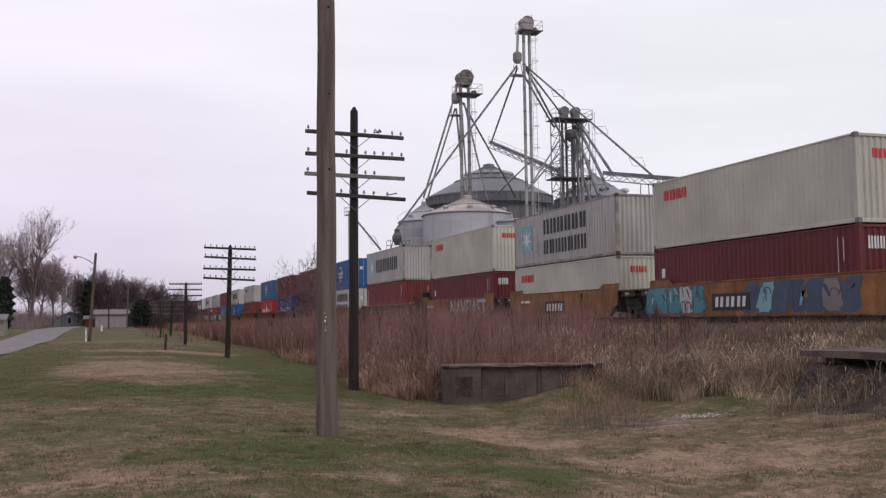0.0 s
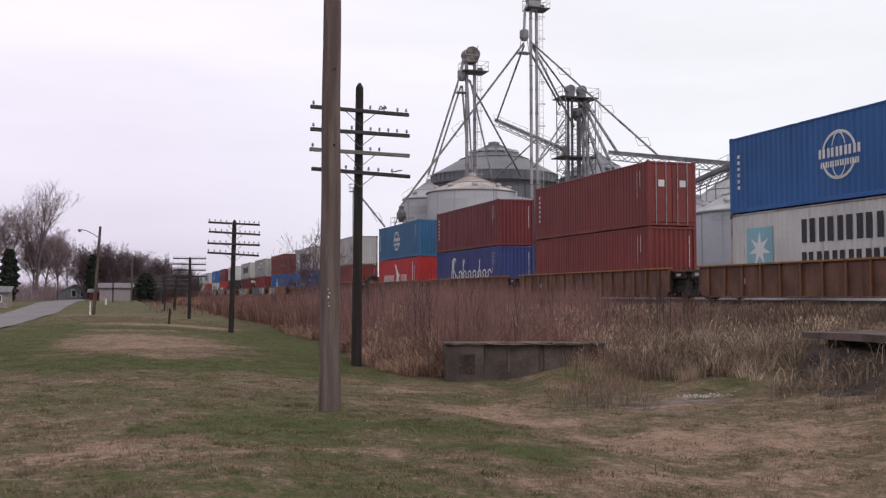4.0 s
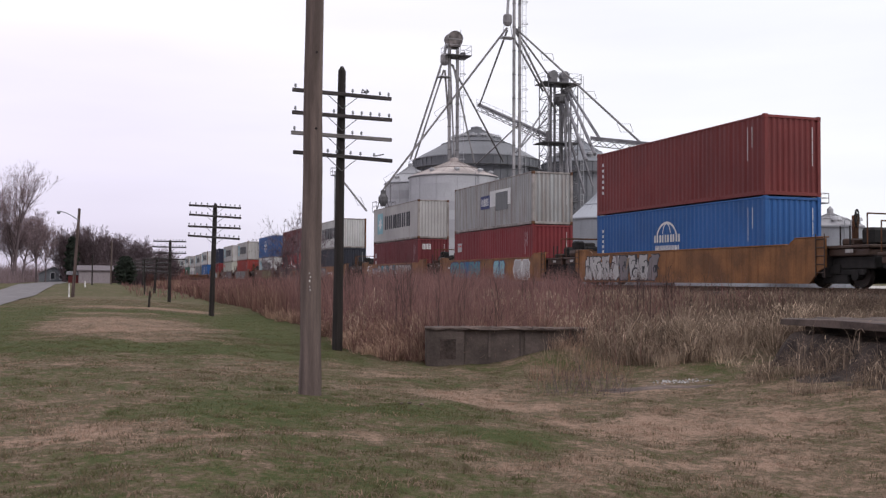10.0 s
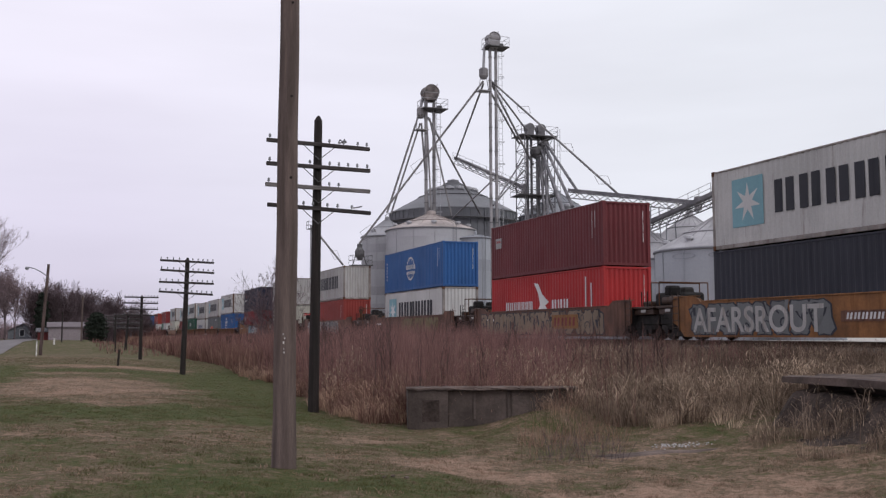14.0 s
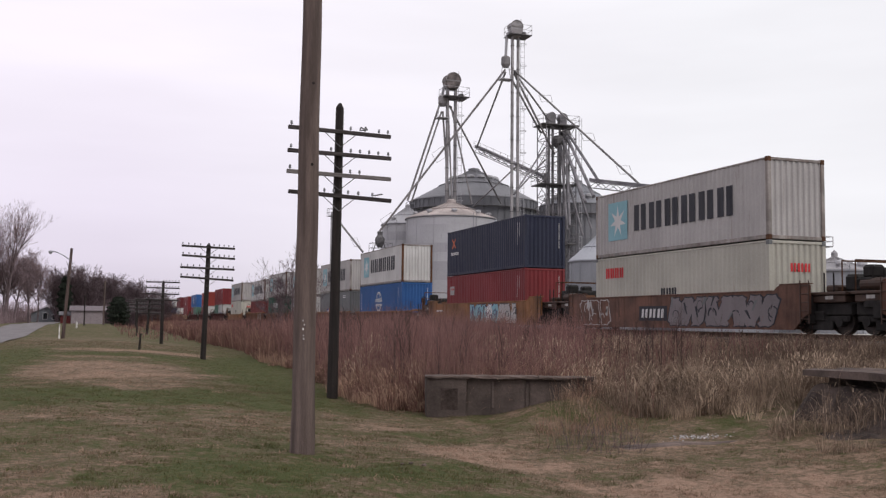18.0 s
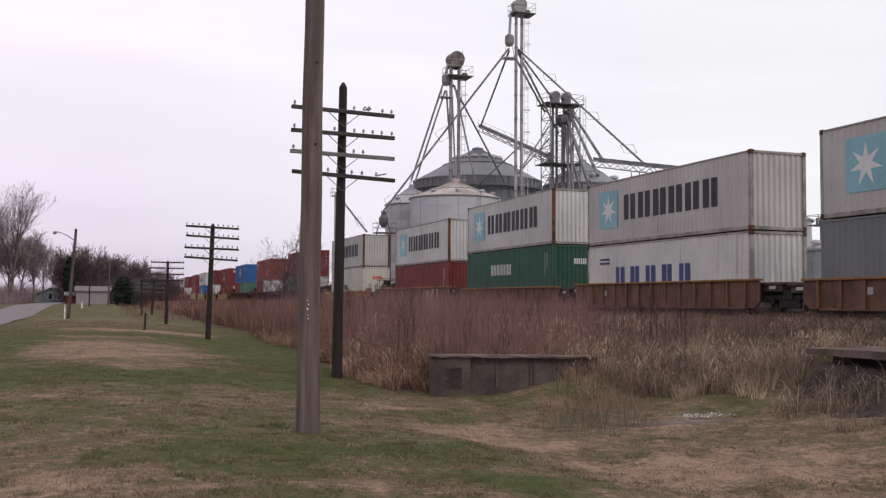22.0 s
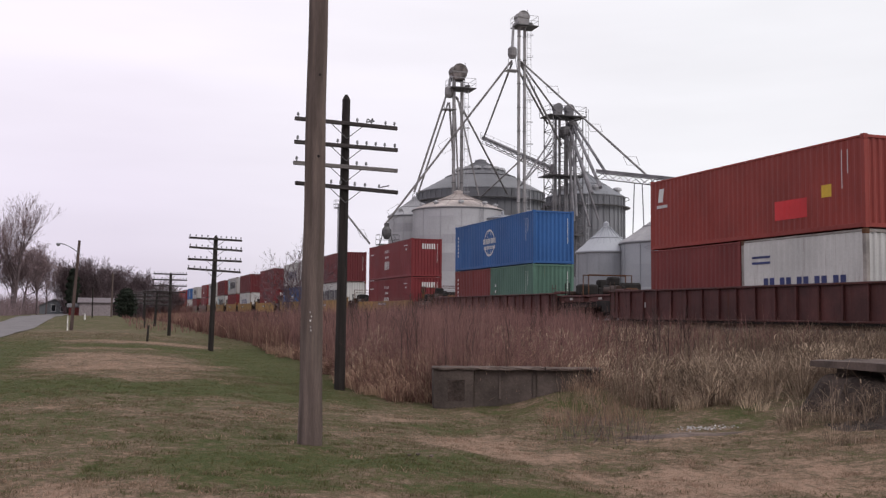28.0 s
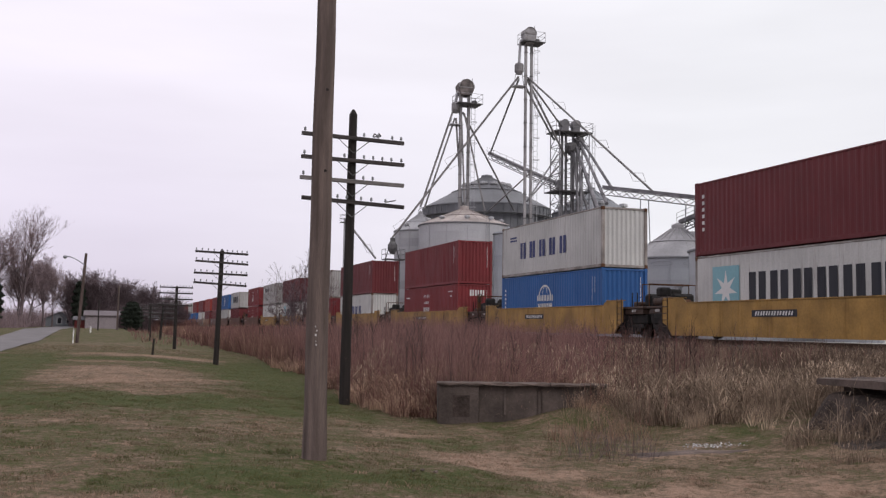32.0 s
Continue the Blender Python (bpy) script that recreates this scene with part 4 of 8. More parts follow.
def lawn_tufts():
    """Low clumps that stand out of the mown turf, each greener or drier than the next."""
    cx, cy = scatter(4200, -6, 13, 6.5, 30, 1.3)
    keep = (cx < brush_edge(cy) + 0.3) & (mottle(cx, cy, 0.8, 91) > -0.45) & (np.hypot((cx - 15.9) / 3.7, (cy - 13.9) / 3.9) > 1) & ~((cx > 8.5) & (cx < 11.3) & (np.abs(cy - 15.7) < 0.5))
    cx, cy = cx[keep], cy[keep]
    m, n = len(cx), 20
    size = rng.uniform(0.06, 0.20, m)
    way = rng.uniform(0, 2 * np.pi, m * n)
    rad = np.repeat(size, n) * np.sqrt(rng.uniform(0, 1, m * n))
    x, y = np.repeat(cx, n) + 1.3 * rad * np.cos(way), np.repeat(cy, n) + rad * np.sin(way)
    d = np.repeat(dryness(cx, cy) + rng.normal(-0.06, 0.27, m), n) + rng.normal(0, 0.06, m * n)
    ob = blades("grass_tufts", x, y, rng.uniform(0.02, 0.065, m * n) * np.repeat(rng.uniform(0.6, 1.4, m), n), rng.uniform(1.1, 2.6, m * n), rng.uniform(0.007, 0.015, m * n), M["lawn_blade"], d, droop=0.26, way=nap(x, y), broad=True)
    tagged(ob, "low clumps of green and straw grass in the turf", "grass", kind="stuff")


tall_grass()
brush_stems()
lawn()
lawn_tufts()


def twig_bush(name, x, y, spread, height, count, label, mat, dry=None):
    r = np.sqrt(rng.uniform(0, 1, count)) * spread
    a = rng.uniform(0, 2 * np.pi, count)
    px, py = x + r * np.cos(a), y + r * np.sin(a) * 0.8
    ob = blades(name, px, py, height * rng.uniform(0.4, 1.0, count) * (1.05 - 0.5 * r / spread), rng.gamma(1.8, 0.40, count), np.full(count, 0.0060), mat,
                np.full(count, 0.4) if dry is None else rng.uniform(*dry, count))
    return tagged(ob, label, "shrub", kind="stuff")


twig_bush("weed_clump", 8.5, 15.7, 0.95, 1.15, 150, "thin bare grey-brown weeds beside the gravel patch", M["wood_twig"])
twig_bush("weed_clump", 10.9, 20.15, 1.1, 1.15, 420, "dry straw-coloured weeds grown over the wall's buried end", M["tan_blade"], (0.0, 0.6))
twig_bush("weed_clump", 8.6, 16.2, 1.1, 0.6, 110, "thin straw-coloured weeds beside the gravel patch", M["tall_blade"], (0.0, 0.5))
twig_bush("weed_clump", 9.6, 18.0, 1.2, 1.0, 420, "thin straw-coloured weeds before the tall grass", M["tall_blade"], (0.0, 0.5))
px, py = scatter(26000, 11.0, 19.0, 9.0, 15.8)
keep = (np.hypot((px - 15.7) / 3.7, (py - 13.4) / 3.7) + 0.3 * mottle(px, py, 0.9, 81) < 1.0) & (mottle(px, py, 0.7, 82) > -0.5) & ~((px > 13.6) & (py > 13.3))
px, py = px[keep], py[keep]
tagged(blades("slab_weeds", px, py, rng.gamma(2.4, 0.13, len(px)), rng.gamma(2.2, 0.42, len(px)), rng.uniform(0.004, 0.012, len(px)), M["tan_blade"], rng.beta(0.7, 2.6, len(px)) * 1.0, heap_lift(px, py), droop=0.3, arching=True),
       "dry curling brown weeds on the bare soil by the slab", "weeds", kind="stuff")
px, py = px[::16], py[::16]
tagged(blades("slab_seed_heads", px, py, rng.uniform(0.04, 0.13, len(px)), rng.uniform(0.4, 1.6, len(px)), rng.uniform(0.006, 0.016, len(px)), M["tan_blade"], rng.uniform(0.5, 1.1, len(px)), heap_lift(px, py) + rng.uniform(0.08, 0.5, len(px)), droop=0.5),
       "pale seed heads of the weeds by the slab", "weeds", kind="stuff")

# ---- concrete remains ----


def rough_box(bm, x0, x1, y0, y1, z0, z1, n, amp):
    """A long slab whose edges are chipped and uneven."""
    rows = []
    for i in range(n + 1):
        x = x0 + (x1 - x0) * i / n
        rows.append([bm.verts.new((x, y + random.uniform(-amp, amp), z + random.uniform(-amp, amp) * 0.8)) for y, z in ((y0, z0), (y1, z0), (y1, z1), ((y0 + y1) / 2, z1), (y0 + 0.02, z1), (y0, z1 - 0.025))])
    for a, b in zip(rows, rows[1:]):
        for k in range(6):
            j = (k + 1) % 6
            bm.faces.new((a[k], a[j], b[j], b[k]))
    bm.faces.new(rows[0][::-1])
    bm.faces.new(rows[-1])
    return bm


def concrete_wall():
    a, b = Vector((7.45, 22.05, 0)), Vector((11.25, 20.85, 0))
    turn = math.degrees(math.atan2(b.y - a.y, b.x - a.x))
    length = (b - a).length
    wall = thing("concrete_wall", pose(a.x, a.y, -0.62, 0, 0, turn), "low stained concrete retaining wall with a thin lip, half buried in grass", "wall")
    bm = bmesh.new()
    box(bm, 0, 0.95, 0.0, 0.42, 0, 1.04, 0.02)
    part("end_block", bm, M["concrete"], wall)
    bm = bmesh.new()
    box(bm, 0.95, length, 0.10, 0.38, 0, 1.03, 0.015)
    part("wall_panel", bm, M["concrete"], wall)
    # a thin dark plate on the block's face stands for an opening
    bm = bmesh.new()
    box(bm, 0.34, 0.74, -0.004, 0.03, 0.30, 0.80, 0.004)
    part("drain_opening", bm, M["soil"], wall, "dark plate set flat on the concrete")
    for x, w in ((1.55, 0.05), (2.35, 0.10), (2.42, 0.03)):
        bm = bmesh.new()
        box(bm, x, x + w, 0.07, 0.11, 0.35, 1.0)
        part("crack_rib", bm, M["concrete"], wall)
    bm = bmesh.new()
    rough_box(bm, -0.03, length * 0.66, -0.05, 0.45, 1.035, 1.095, 22, 0.014)
    part("coping", bm, M["concrete_pale"], wall)
    bm = bmesh.new()
    rough_box(bm, length * 0.665, length + 0.02, -0.04, 0.45, 1.033, 1.09, 14, 0.016)
    part("coping", bm, M["concrete_pale"], wall)
    bm = bmesh.new()
    box(bm, 0.0, 0.3, 0.42, 2.2, 0, 1.0, 0.02)
    part("return_wall", bm, M["concrete"], wall)


concrete_wall()


def loading_slab():
    slab = thing("concrete_slab", pose(13.75, 13.9, -0.25, 0, 0, -4), "broken stained concrete dock slab on dark footings among weeds", "slab")
    bm = bmesh.new()
    rough_box(bm, -0.1, 5.0, -0.55, 2.9, 0.98, 1.10, 26, 0.03)
    part("deck", bm, M["concrete_pale"], slab)
    for x in (0.9, 2.6, 4.5):
        bm = bmesh.new()
        box(bm, x, x + 0.35, 0.7, 2.6, -0.3, 0.98, 0.02)
        part("footing", bm, M["concrete"], slab)
    bm = bmesh.new()
    box(bm, 0.3, 4.9, 2.3, 2.6, -0.3, 0.975)
    part("back_wall", bm, M["concrete"], slab)


loading_slab()


def soil_heap():
    """Bare dark earth heaped under and before the slab."""
    nu, nv = 56, 60
    verts, faces = [], []
    for j in range(nv + 1):
        for i in range(nu + 1):
            x, y = 11.4 + 8.8 * i / nu, 9.2 + 9.4 * j / nv
            r = math.hypot((x - 15.9) / 3.7, (y - 13.9) / 3.9) + 0.34 * float(mottle(np.array(x), np.array(y), 0.8, 71)) + 0.14 * float(mottle(np.array(x), np.array(y), 0.3, 74))
            lift = float(heap_lift(x, y))
            verts.append((x, y, gz(x, y) + lift + 0.05 * min(1, (1 - r) * 4) + 0.03 * float(mottle(np.array(x), np.array(y), 0.25, 72)) - (0.12 if r > 1 else 0) - 0.05 * max(0.0, min(1.0, (r - 0.8) * 5))))
    for j in range(nv):
        for i in range(nu):
            a = j * (nu + 1) + i
            faces.append((a, a + 1, a + nu + 2, a + nu + 1))
    tagged(raw("soil_heap", verts, faces, M["soil"]), "dark bare soil heaped under the concrete slab", "soil", kind="structure")


soil_heap()


def gravel_patch():
    verts, faces = [], []
    n = 26
    for ring, r in enumerate((0.0, 0.5, 1.0)):
        for i in range(n):
            a = 2 * math.pi * i / n
            k = r * (1 + 0.16 * math.sin(3 * a + 1) + 0.1 * math.sin(7 * a))
            x, y = 9.9 + 1.25 * k * math.cos(a), 15.7 + 0.30 * k * math.sin(a) - 0.28 * k * math.cos(a)
            verts.append((x, y, gz(x, y) + (0.02 if r < 1 else -0.02)))
    for ring in range(2):
        for i in range(n):
            j = (i + 1) % n
            faces.append((ring * n + i, ring * n + j, (ring + 1) * n + j, (ring + 1) * n + i))
    ob = raw("bare_patch", verts, faces, M["concrete_pale"])
    tagged(ob, "flat bare grey gravel patch in the turf", "gravel patch", kind="structure")
    vs = []
    fs = []
    for i in range(130):
        x, y = 10.75 + random.gauss(0, 0.30), 15.95 + random.gauss(0, 0.12)
        z, s = gz(x, y) + 0.035, random.uniform(0.006, 0.020)
        q = len(vs)
        for dx, dy, dz in ((-1, -1, 0), (1, -1, 0), (1, 1, 0), (-1, 1, 0), (0.2, 0.1, 1.1)):
            vs.append((x + dx * s * random.uniform(0.6, 1.1), y + dy * s * random.uniform(0.6, 1.1), z + dz * s))
        fs += [(q, q + 1, q + 4), (q + 1, q + 2, q + 4), (q + 2, q + 3, q + 4), (q + 3, q, q + 4)]
    tagged(raw("stone_chips", vs, fs, M["chips"]), "scattered white broken stone chips", "stones", kind="stuff")
    for x, y in ((4.35, 13.6), (4.5, 13.45), (4.2, 13.5)):
        bm = bmesh.new()
        bmesh.ops.create_icosphere(bm, subdivisions=1, radius=0.032)
        for v in bm.verts:
            v.co = Vector((v.co.x * random.uniform(0.8, 1.6), v.co.y * random.uniform(0.8, 1.3), v.co.z * 0.6))
        ob = new("stone", mesh_of("stone", bm, M["concrete_pale"]))
        ob.location = (x, y, gz(x, y) + 0.02)
        tagged(ob, "small pale stone lying in the grass", "stone")


gravel_patch()

# ---- poles ----


def plain_pole():
    x, y = 2.946, 14.33
    z = gz(x, y) - 0.25
    pole = thing("utility_pole", (x, y, z), "thick weathered grey-brown wooden utility pole in the grass", "utility pole")
    bm = bmesh.new()
    n, rings = 20, 24
    loops = []
    for k in range(rings + 1):
        u = k / rings
        h = u * 11.2
        r = 0.166 - 0.036 * min(1, h / 9) + (0.012 if h < 0.5 else 0)
        loops.append([bm.verts.new(((r * (1 + 0.02 * math.sin(5 * i + 3 * u))) * math.cos(2 * math.pi * i / n) + 0.006 * math.sin(2.2 * h) + 0.003 * h,
                                    r * math.sin(2 * math.pi * i / n), h)) for i in range(n)])
    for a, b in zip(loops, loops[1:]):
        for i in range(n):
            bm.faces.new((a[i], a[(i + 1) % n], b[(i + 1) % n], b[i]))
    bm.faces.new(loops[-1])
    part("shaft", bm, M["wood_grey"], pole, smooth=True)
    for dx, h, s in ((-0.05, 2.02, 0.010), (-0.035, 2.08, 0.007), (-0.055, 2.14, 0.008), (-0.045, 1.93, 0.006), (-0.04, 1.88, 0.008)):
        bm = bmesh.new()
        box(bm, dx - s, dx + s, -0.168, -0.150, h - s * 1.6, h + s * 1.6, 0.002)
        part("tag", bm, M["post_white"], pole, "small white tag nailed to the wood")
    for h in (5.6, 7.0, 4.4):
        bm = bmesh.new()
        tube(bm, (0.03, -0.158, h), (0.035, -0.142, h), 0.022, 0.014, 8)
        part("knot", bm, M["wood_tar"], pole)


plain_pole()


def insulator_mesh():
    bm = bmesh.new()
    lathe(bm, [(0.0, 0.0), (0.014, 0.0), (0.014, 0.05), (0.045, 0.05), (0.05, 0.07), (0.034, 0.10), (0.046, 0.115), (0.03, 0.16), (0.0, 0.17)], 8)
    return mesh_of("insulator", bm, M["glass_insulator"], True)


INSULATOR = insulator_mesh()


def telegraph_pole(x, y, base, top, arms, radius, label, lean=0.0, pins=None, fine=True):
    """arms: rows of (height, left end, right end, tilt); heights are over the base."""
    pole = thing("telegraph_pole", (x, y, base), label, "telegraph pole", "line of telegraph poles")
    h = top - base
    bm = bmesh.new()
    tube(bm, (0, 0, -0.3), (lean * 0.97, 0, h - 0.14), radius, radius * 0.74, 14)
    tube(bm, (lean * 0.97, 0, h - 0.14), (lean, 0, h), radius * 0.74, radius * 0.25, 14)
    part("shaft", bm, M["wood_tar"], pole, smooth=False)
    for k, (z, left, right, tilt) in enumerate(arms):
        at = lean * z / h
        bm = bmesh.new()
        box(bm, left - at, right - at, -0.045, 0.045, -0.055, 0.055, 0.012)
        arm = part("crossarm", bm, M["wood_arm_pale"] if (fine and k == 2) else M["wood_arm"], pole)
        arm.matrix_basis = pose(at, -radius - 0.03, z, 0, tilt, 0)
        slots = [left + (right - left) * u for u in ((0.02, 0.13, 0.24, 0.35, 0.60, 0.70, 0.79, 0.88, 0.975) if pins is None else pins[k])]
        for s in slots:
            piece("insulator", INSULATOR, arm, pose(s - at, 0, 0.055) @ Matrix.Diagonal((0.8, 0.8, 0.8, 1)))
        for side in (-1, 1):
            bm = bmesh.new()
            tube(bm, (at, -radius - 0.005, z - 0.42), (at + side * 0.46, -radius - 0.005, z - 0.03 - side * 0.46 * math.tan(radians(tilt))), 0.012, n=5)
            part("brace", bm, M["steel_dark"], pole)
    return pole


POLE_TEXT = "black creosoted telegraph pole with four wooden crossarms and glass insulators"
p2 = telegraph_pole(6.36, 26.96, -0.58, 7.90, [(7.62, -1.42, 1.54, 1.5), (6.98, -1.42, 1.56, 1.0), (6.39, -1.44, 1.56, 1.2), (5.80, -1.38, 1.58, 2.4)], 0.155,
                    POLE_TEXT, 0.08,
                    pins=((0.03, 0.13, 0.60, 0.74, 0.88, 0.97), (0.03, 0.12, 0.41, 0.60, 0.69, 0.78, 0.87, 0.97), (0.03, 0.13, 0.60, 0.69), (0.34, 0.43, 0.57, 0.67, 0.81)))
for side, (a, b) in enumerate((((0.62, -0.19, 7.70), (0.85, -0.19, 7.74)), ((0.62, -0.19, 7.70), (0.66, -0.19, 7.80)), ((0.66, -0.19, 7.80), (0.80, -0.19, 7.70)), ((0.85, -0.19, 7.74), (0.78, -0.19, 7.82)), ((1.05, -0.19, 5.86), (1.32, -0.19, 5.92)))):
    bm = bmesh.new()
    tube(bm, a, b, 0.018, n=5)
    part("wire_stub", bm, M["steel_dark"], p2, "loose bent wire left on the arm")
FAR_TEXT = "dark leaning telegraph pole with four wooden crossarms"
telegraph_pole(5.49, 52.71, -0.42, 5.74, [(5.94, -1.26, 1.50, 1.8), (5.42, -1.24, 1.52, 2.6), (4.82, -1.30, 1.50, 1.4), (4.28, -1.30, 1.46, 3.0)], 0.15, FAR_TEXT, 0.15, fine=False)
telegraph_pole(5.31, 83.83, -0.44, 4.90, [(5.18, -1.36, 1.33, 0.2), (4.70, -1.36, 1.33, 0.4), (4.20, -1.36, 1.33, 0.3), (3.70, -1.36, 1.30, 1.6)], 0.15, FAR_TEXT, 0.03, fine=False)
for py, pt, ln in ((112, 3.9, 0.25), (143, 4.3, 0.0), (175, 4.6, -0.1), (207, 4.8, 0.1)):
    pb = gz(5.5, py)
    telegraph_pole(5.5, py, pb, pt, [(pt - pb - 0.15, -1.3, 1.4, 0.5), (pt - pb - 0.62, -1.3, 1.4, 0.2), (pt - pb - 1.1, -1.3, 1.4, -0.3), (pt - pb - 1.6, -1.3, 1.4, 0.6)], 0.15, FAR_TEXT, ln, fine=False)


def post(name, x, y, height, radius, mat, label, lean=0.0, deep=0.2):
    z = gz(x, y)
    ob = thing(name, (x, y, z), label, "post")
    bm = bmesh.new()
    tube(bm, (0, 0, -deep), (lean, 0, height), radius, radius * 0.85, 10)
    part("shaft", bm, mat, ob)
    return ob


def street_lamp():
    x, y = -2.39, 87.3
    z = gz(x, y)
    lamp = thing("street_lamp", (x, y, z), "leaning brown wooden pole with curved arm and lamp", "street lamp")
    bm = bmesh.new()
    tube(bm, (0, 0, -0.2), (0.44, 0, 7.55 - z), 0.15, 0.11, 12)
    part("pole", bm, M["wood_brown"], lamp)
    bm = bmesh.new()
    pts = [Vector((0.40, -0.1, 6.55)), Vector((-0.15, -0.1, 6.95)), Vector((-0.7, -0.1, 7.22)), Vector((-1.1, -0.1, 7.30))]
    for a, b in zip(pts, pts[1:]):
        tube(bm, a, b, 0.04, n=8)
    part("arm", bm, M["lamp_metal"], lamp)
    bm = bmesh.new()
    lathe(bm, [(0.0, 0.10), (0.14, 0.06), (0.18, -0.04), (0.10, -0.18), (0.0, -0.2)], 12, (-1.2, -0.1, 7.26))
    part("lamp_head", bm, M["lamp_metal"], lamp, "pale grey lamp head")
    bm = bmesh.new()
    box(bm, -0.32, -0.22, -0.3, -0.2, -0.1, 1.25, 0.01)
    p = new("marker_stake", mesh_of("marker_post", bm, M["post_white"]))
    p.location = (x, y, z)
    tagged(p, "white painted wooden marker post at the foot of the lamp pole", "post")


street_lamp()
post("marker_post", -1.87, 119.9, 0.75, 0.10, M["post_white"], "short white painted marker post in the verge")
post("fence_post", 2.58, 59.9, 0.95, 0.07, M["wood_tar"], "short dark leaning fence post in the grass", 0.06)
post("bare_pole", 4.2, 104.9, 3.6, 0.09, M["wood_tar"], "thin dark pole without arms", -0.05)
post("bare_pole", 1.26, 150.0, 6.6, 0.14, M["wood_grey"], "pale grey wooden pole before the woods", 0.05)
post("bare_pole", -1.2, 133.0, 3.9, 0.09, M["wood_tar"], "thin dark pole before the long shed", 0.0)

# ---- grain elevator ----


def grain_bin(x, y, r, eave, peak, wall_mat, roof_mat, label, rings=10, vents=8, base=1.15, n=40, stiff=False, cap=0.10, hatches=(), vent_u=0.82):
    b = thing("grain_bin", (x, y, base), label, "grain bin", "grain bins of the elevator")
    h, p = eave - base, peak - base
    tier = h / rings
    for k in range(rings):
        bm = bmesh.new()
        prof = []
        m = 6
        for i in range(m + 1):
            prof.append((r + 0.02 * math.sin(math.pi * i / m * 6) + (0.012 if k % 2 else 0.0), k * tier + tier * i / m))
        lathe(bm, prof, n)
        part("wall_ring", bm, wall_mat, b, smooth=True)
    bm = bmesh.new()
    lathe(bm, [(r + 0.12, h - 0.05), (r + 0.10, h + 0.05), (r * cap, p), (r * cap, p + 0.35), (0, p + 0.55)], n)
    part("roof", bm, roof_mat, b)
    kink = h + 0.05 + (p - h - 0.05) * (1 - (0.54 * r - r * cap) / (r * (1 - cap) + 0.1))
    bm = bmesh.new()
    lathe(bm, [(0.55 * r, kink - 0.02), (0.56 * r, kink + 0.05), (0.53 * r, kink + 0.11), (0.52 * r, kink + 0.04)], n)
    part("roof_band", bm, roof_mat, b)
    bm = bmesh.new()
    tube(bm, (r + 0.03, 0, 0.05), (r + 0.03, 0, h - 0.1), 0.028, n=4)
    seam = mesh_of("wall_seam", bm, wall_mat)
    for i in range(0 if stiff else 6):
        piece("wall_seam", seam, b, pose(0, 0, 0, 0, 0, 26 * i + 150))
    bm = bmesh.new()
    tube(bm, (r * 0.985, 0, h + 0.10), (r * cap * 1.1, 0, p + 0.05), 0.035, n=4)
    rib = mesh_of("roof_rib", bm, roof_mat)
    ribs = n // 2
    for i in range(ribs):
        piece("roof_rib", rib, b, pose(0, 0, 0, 0, 0, 360 * i / ribs))
    bm = bmesh.new()
    lathe(bm, [(r + 0.05, h - 0.14), (r + 0.15, h - 0.1), (r + 0.15, h - 0.02), (r + 0.05, h)], n)
    part("eave_ring", bm, M["galv_dark"], b)
    if stiff:
        bm = bmesh.new()
        box(bm, r + 0.01, r + 0.10, -0.06, 0.06, 0.0, h - 0.15)
        me = mesh_of("stiffener", bm, wall_mat)
        for i in range(n):
            piece("stiffener", me, b, pose(0, 0, 0, 0, 0, 360 * i / n))
        for z in (h - 0.2, h - 1.3):
            bm = bmesh.new()
            for i in range(n):
                a0, a1 = 2 * math.pi * i / n, 2 * math.pi * (i + 1) / n
                tube(bm, ((r + 0.6) * math.cos(a0), (r + 0.6) * math.sin(a0), z), ((r + 0.6) * math.cos(a1), (r + 0.6) * math.sin(a1), z), 0.04, n=4)
            part("eave_walkway_rail", bm, M["steel_dark"], b)
        bm = bmesh.new()
        lathe(bm, [(r + 0.1, h - 1.35), (r + 0.7, h - 1.35), (r + 0.7, h - 1.28), (r + 0.1, h - 1.28)], n)
        part("eave_walkway", bm, M["steel_dark"], b)
    if vents:
        bm = bmesh.new()
        lathe(bm, [(0.20, -0.25), (0.20, 0.12), (0.34, 0.10), (0.30, 0.28), (0.0, 0.36)], 10)
        me = mesh_of("roof_vent", bm, M["galv"])
        for i in range(vents):
            a = 2 * math.pi * (i + 0.35) / vents
            u = vent_u
            piece("roof_vent", me, b, pose(r * u * math.cos(a), r * u * math.sin(a), h + (p - h) * (1 - u) + 0.12) @ Matrix.Diagonal((1.7, 1.7, 1.7, 1) if stiff else (1, 1, 1, 1)))
    for q in hatches:
        a = math.atan2(-y, -x) + q
        bm = bmesh.new()
        m, prev = 14, None
        for i in range(m + 1):
            w = 2 * math.pi * i / m
            b2 = a + 0.55 / r * math.cos(w) * 1.6
            pt = ((r + 0.05) * math.cos(b2), (r + 0.05) * math.sin(b2), h - 0.55 + 0.17 * math.sin(w))
            if prev:
                tube(bm, prev, pt, 0.018, n=4)
            prev = pt
        part("vent_hood", bm, M["galv_mid"], b)
    # ladder down the side that faces the track
    a = math.atan2(-y, -x) + 0.5
    bm = bmesh.new()
    for off in (-0.2, 0.2):
        px, py = (r + 0.18) * math.cos(a) - off * math.sin(a), (r + 0.18) * math.sin(a) + off * math.cos(a)
        tube(bm, (px, py, 0), (px, py, h + 0.3), 0.025, n=4)
    part("ladder", bm, M["galv_dark"], b)
    return b


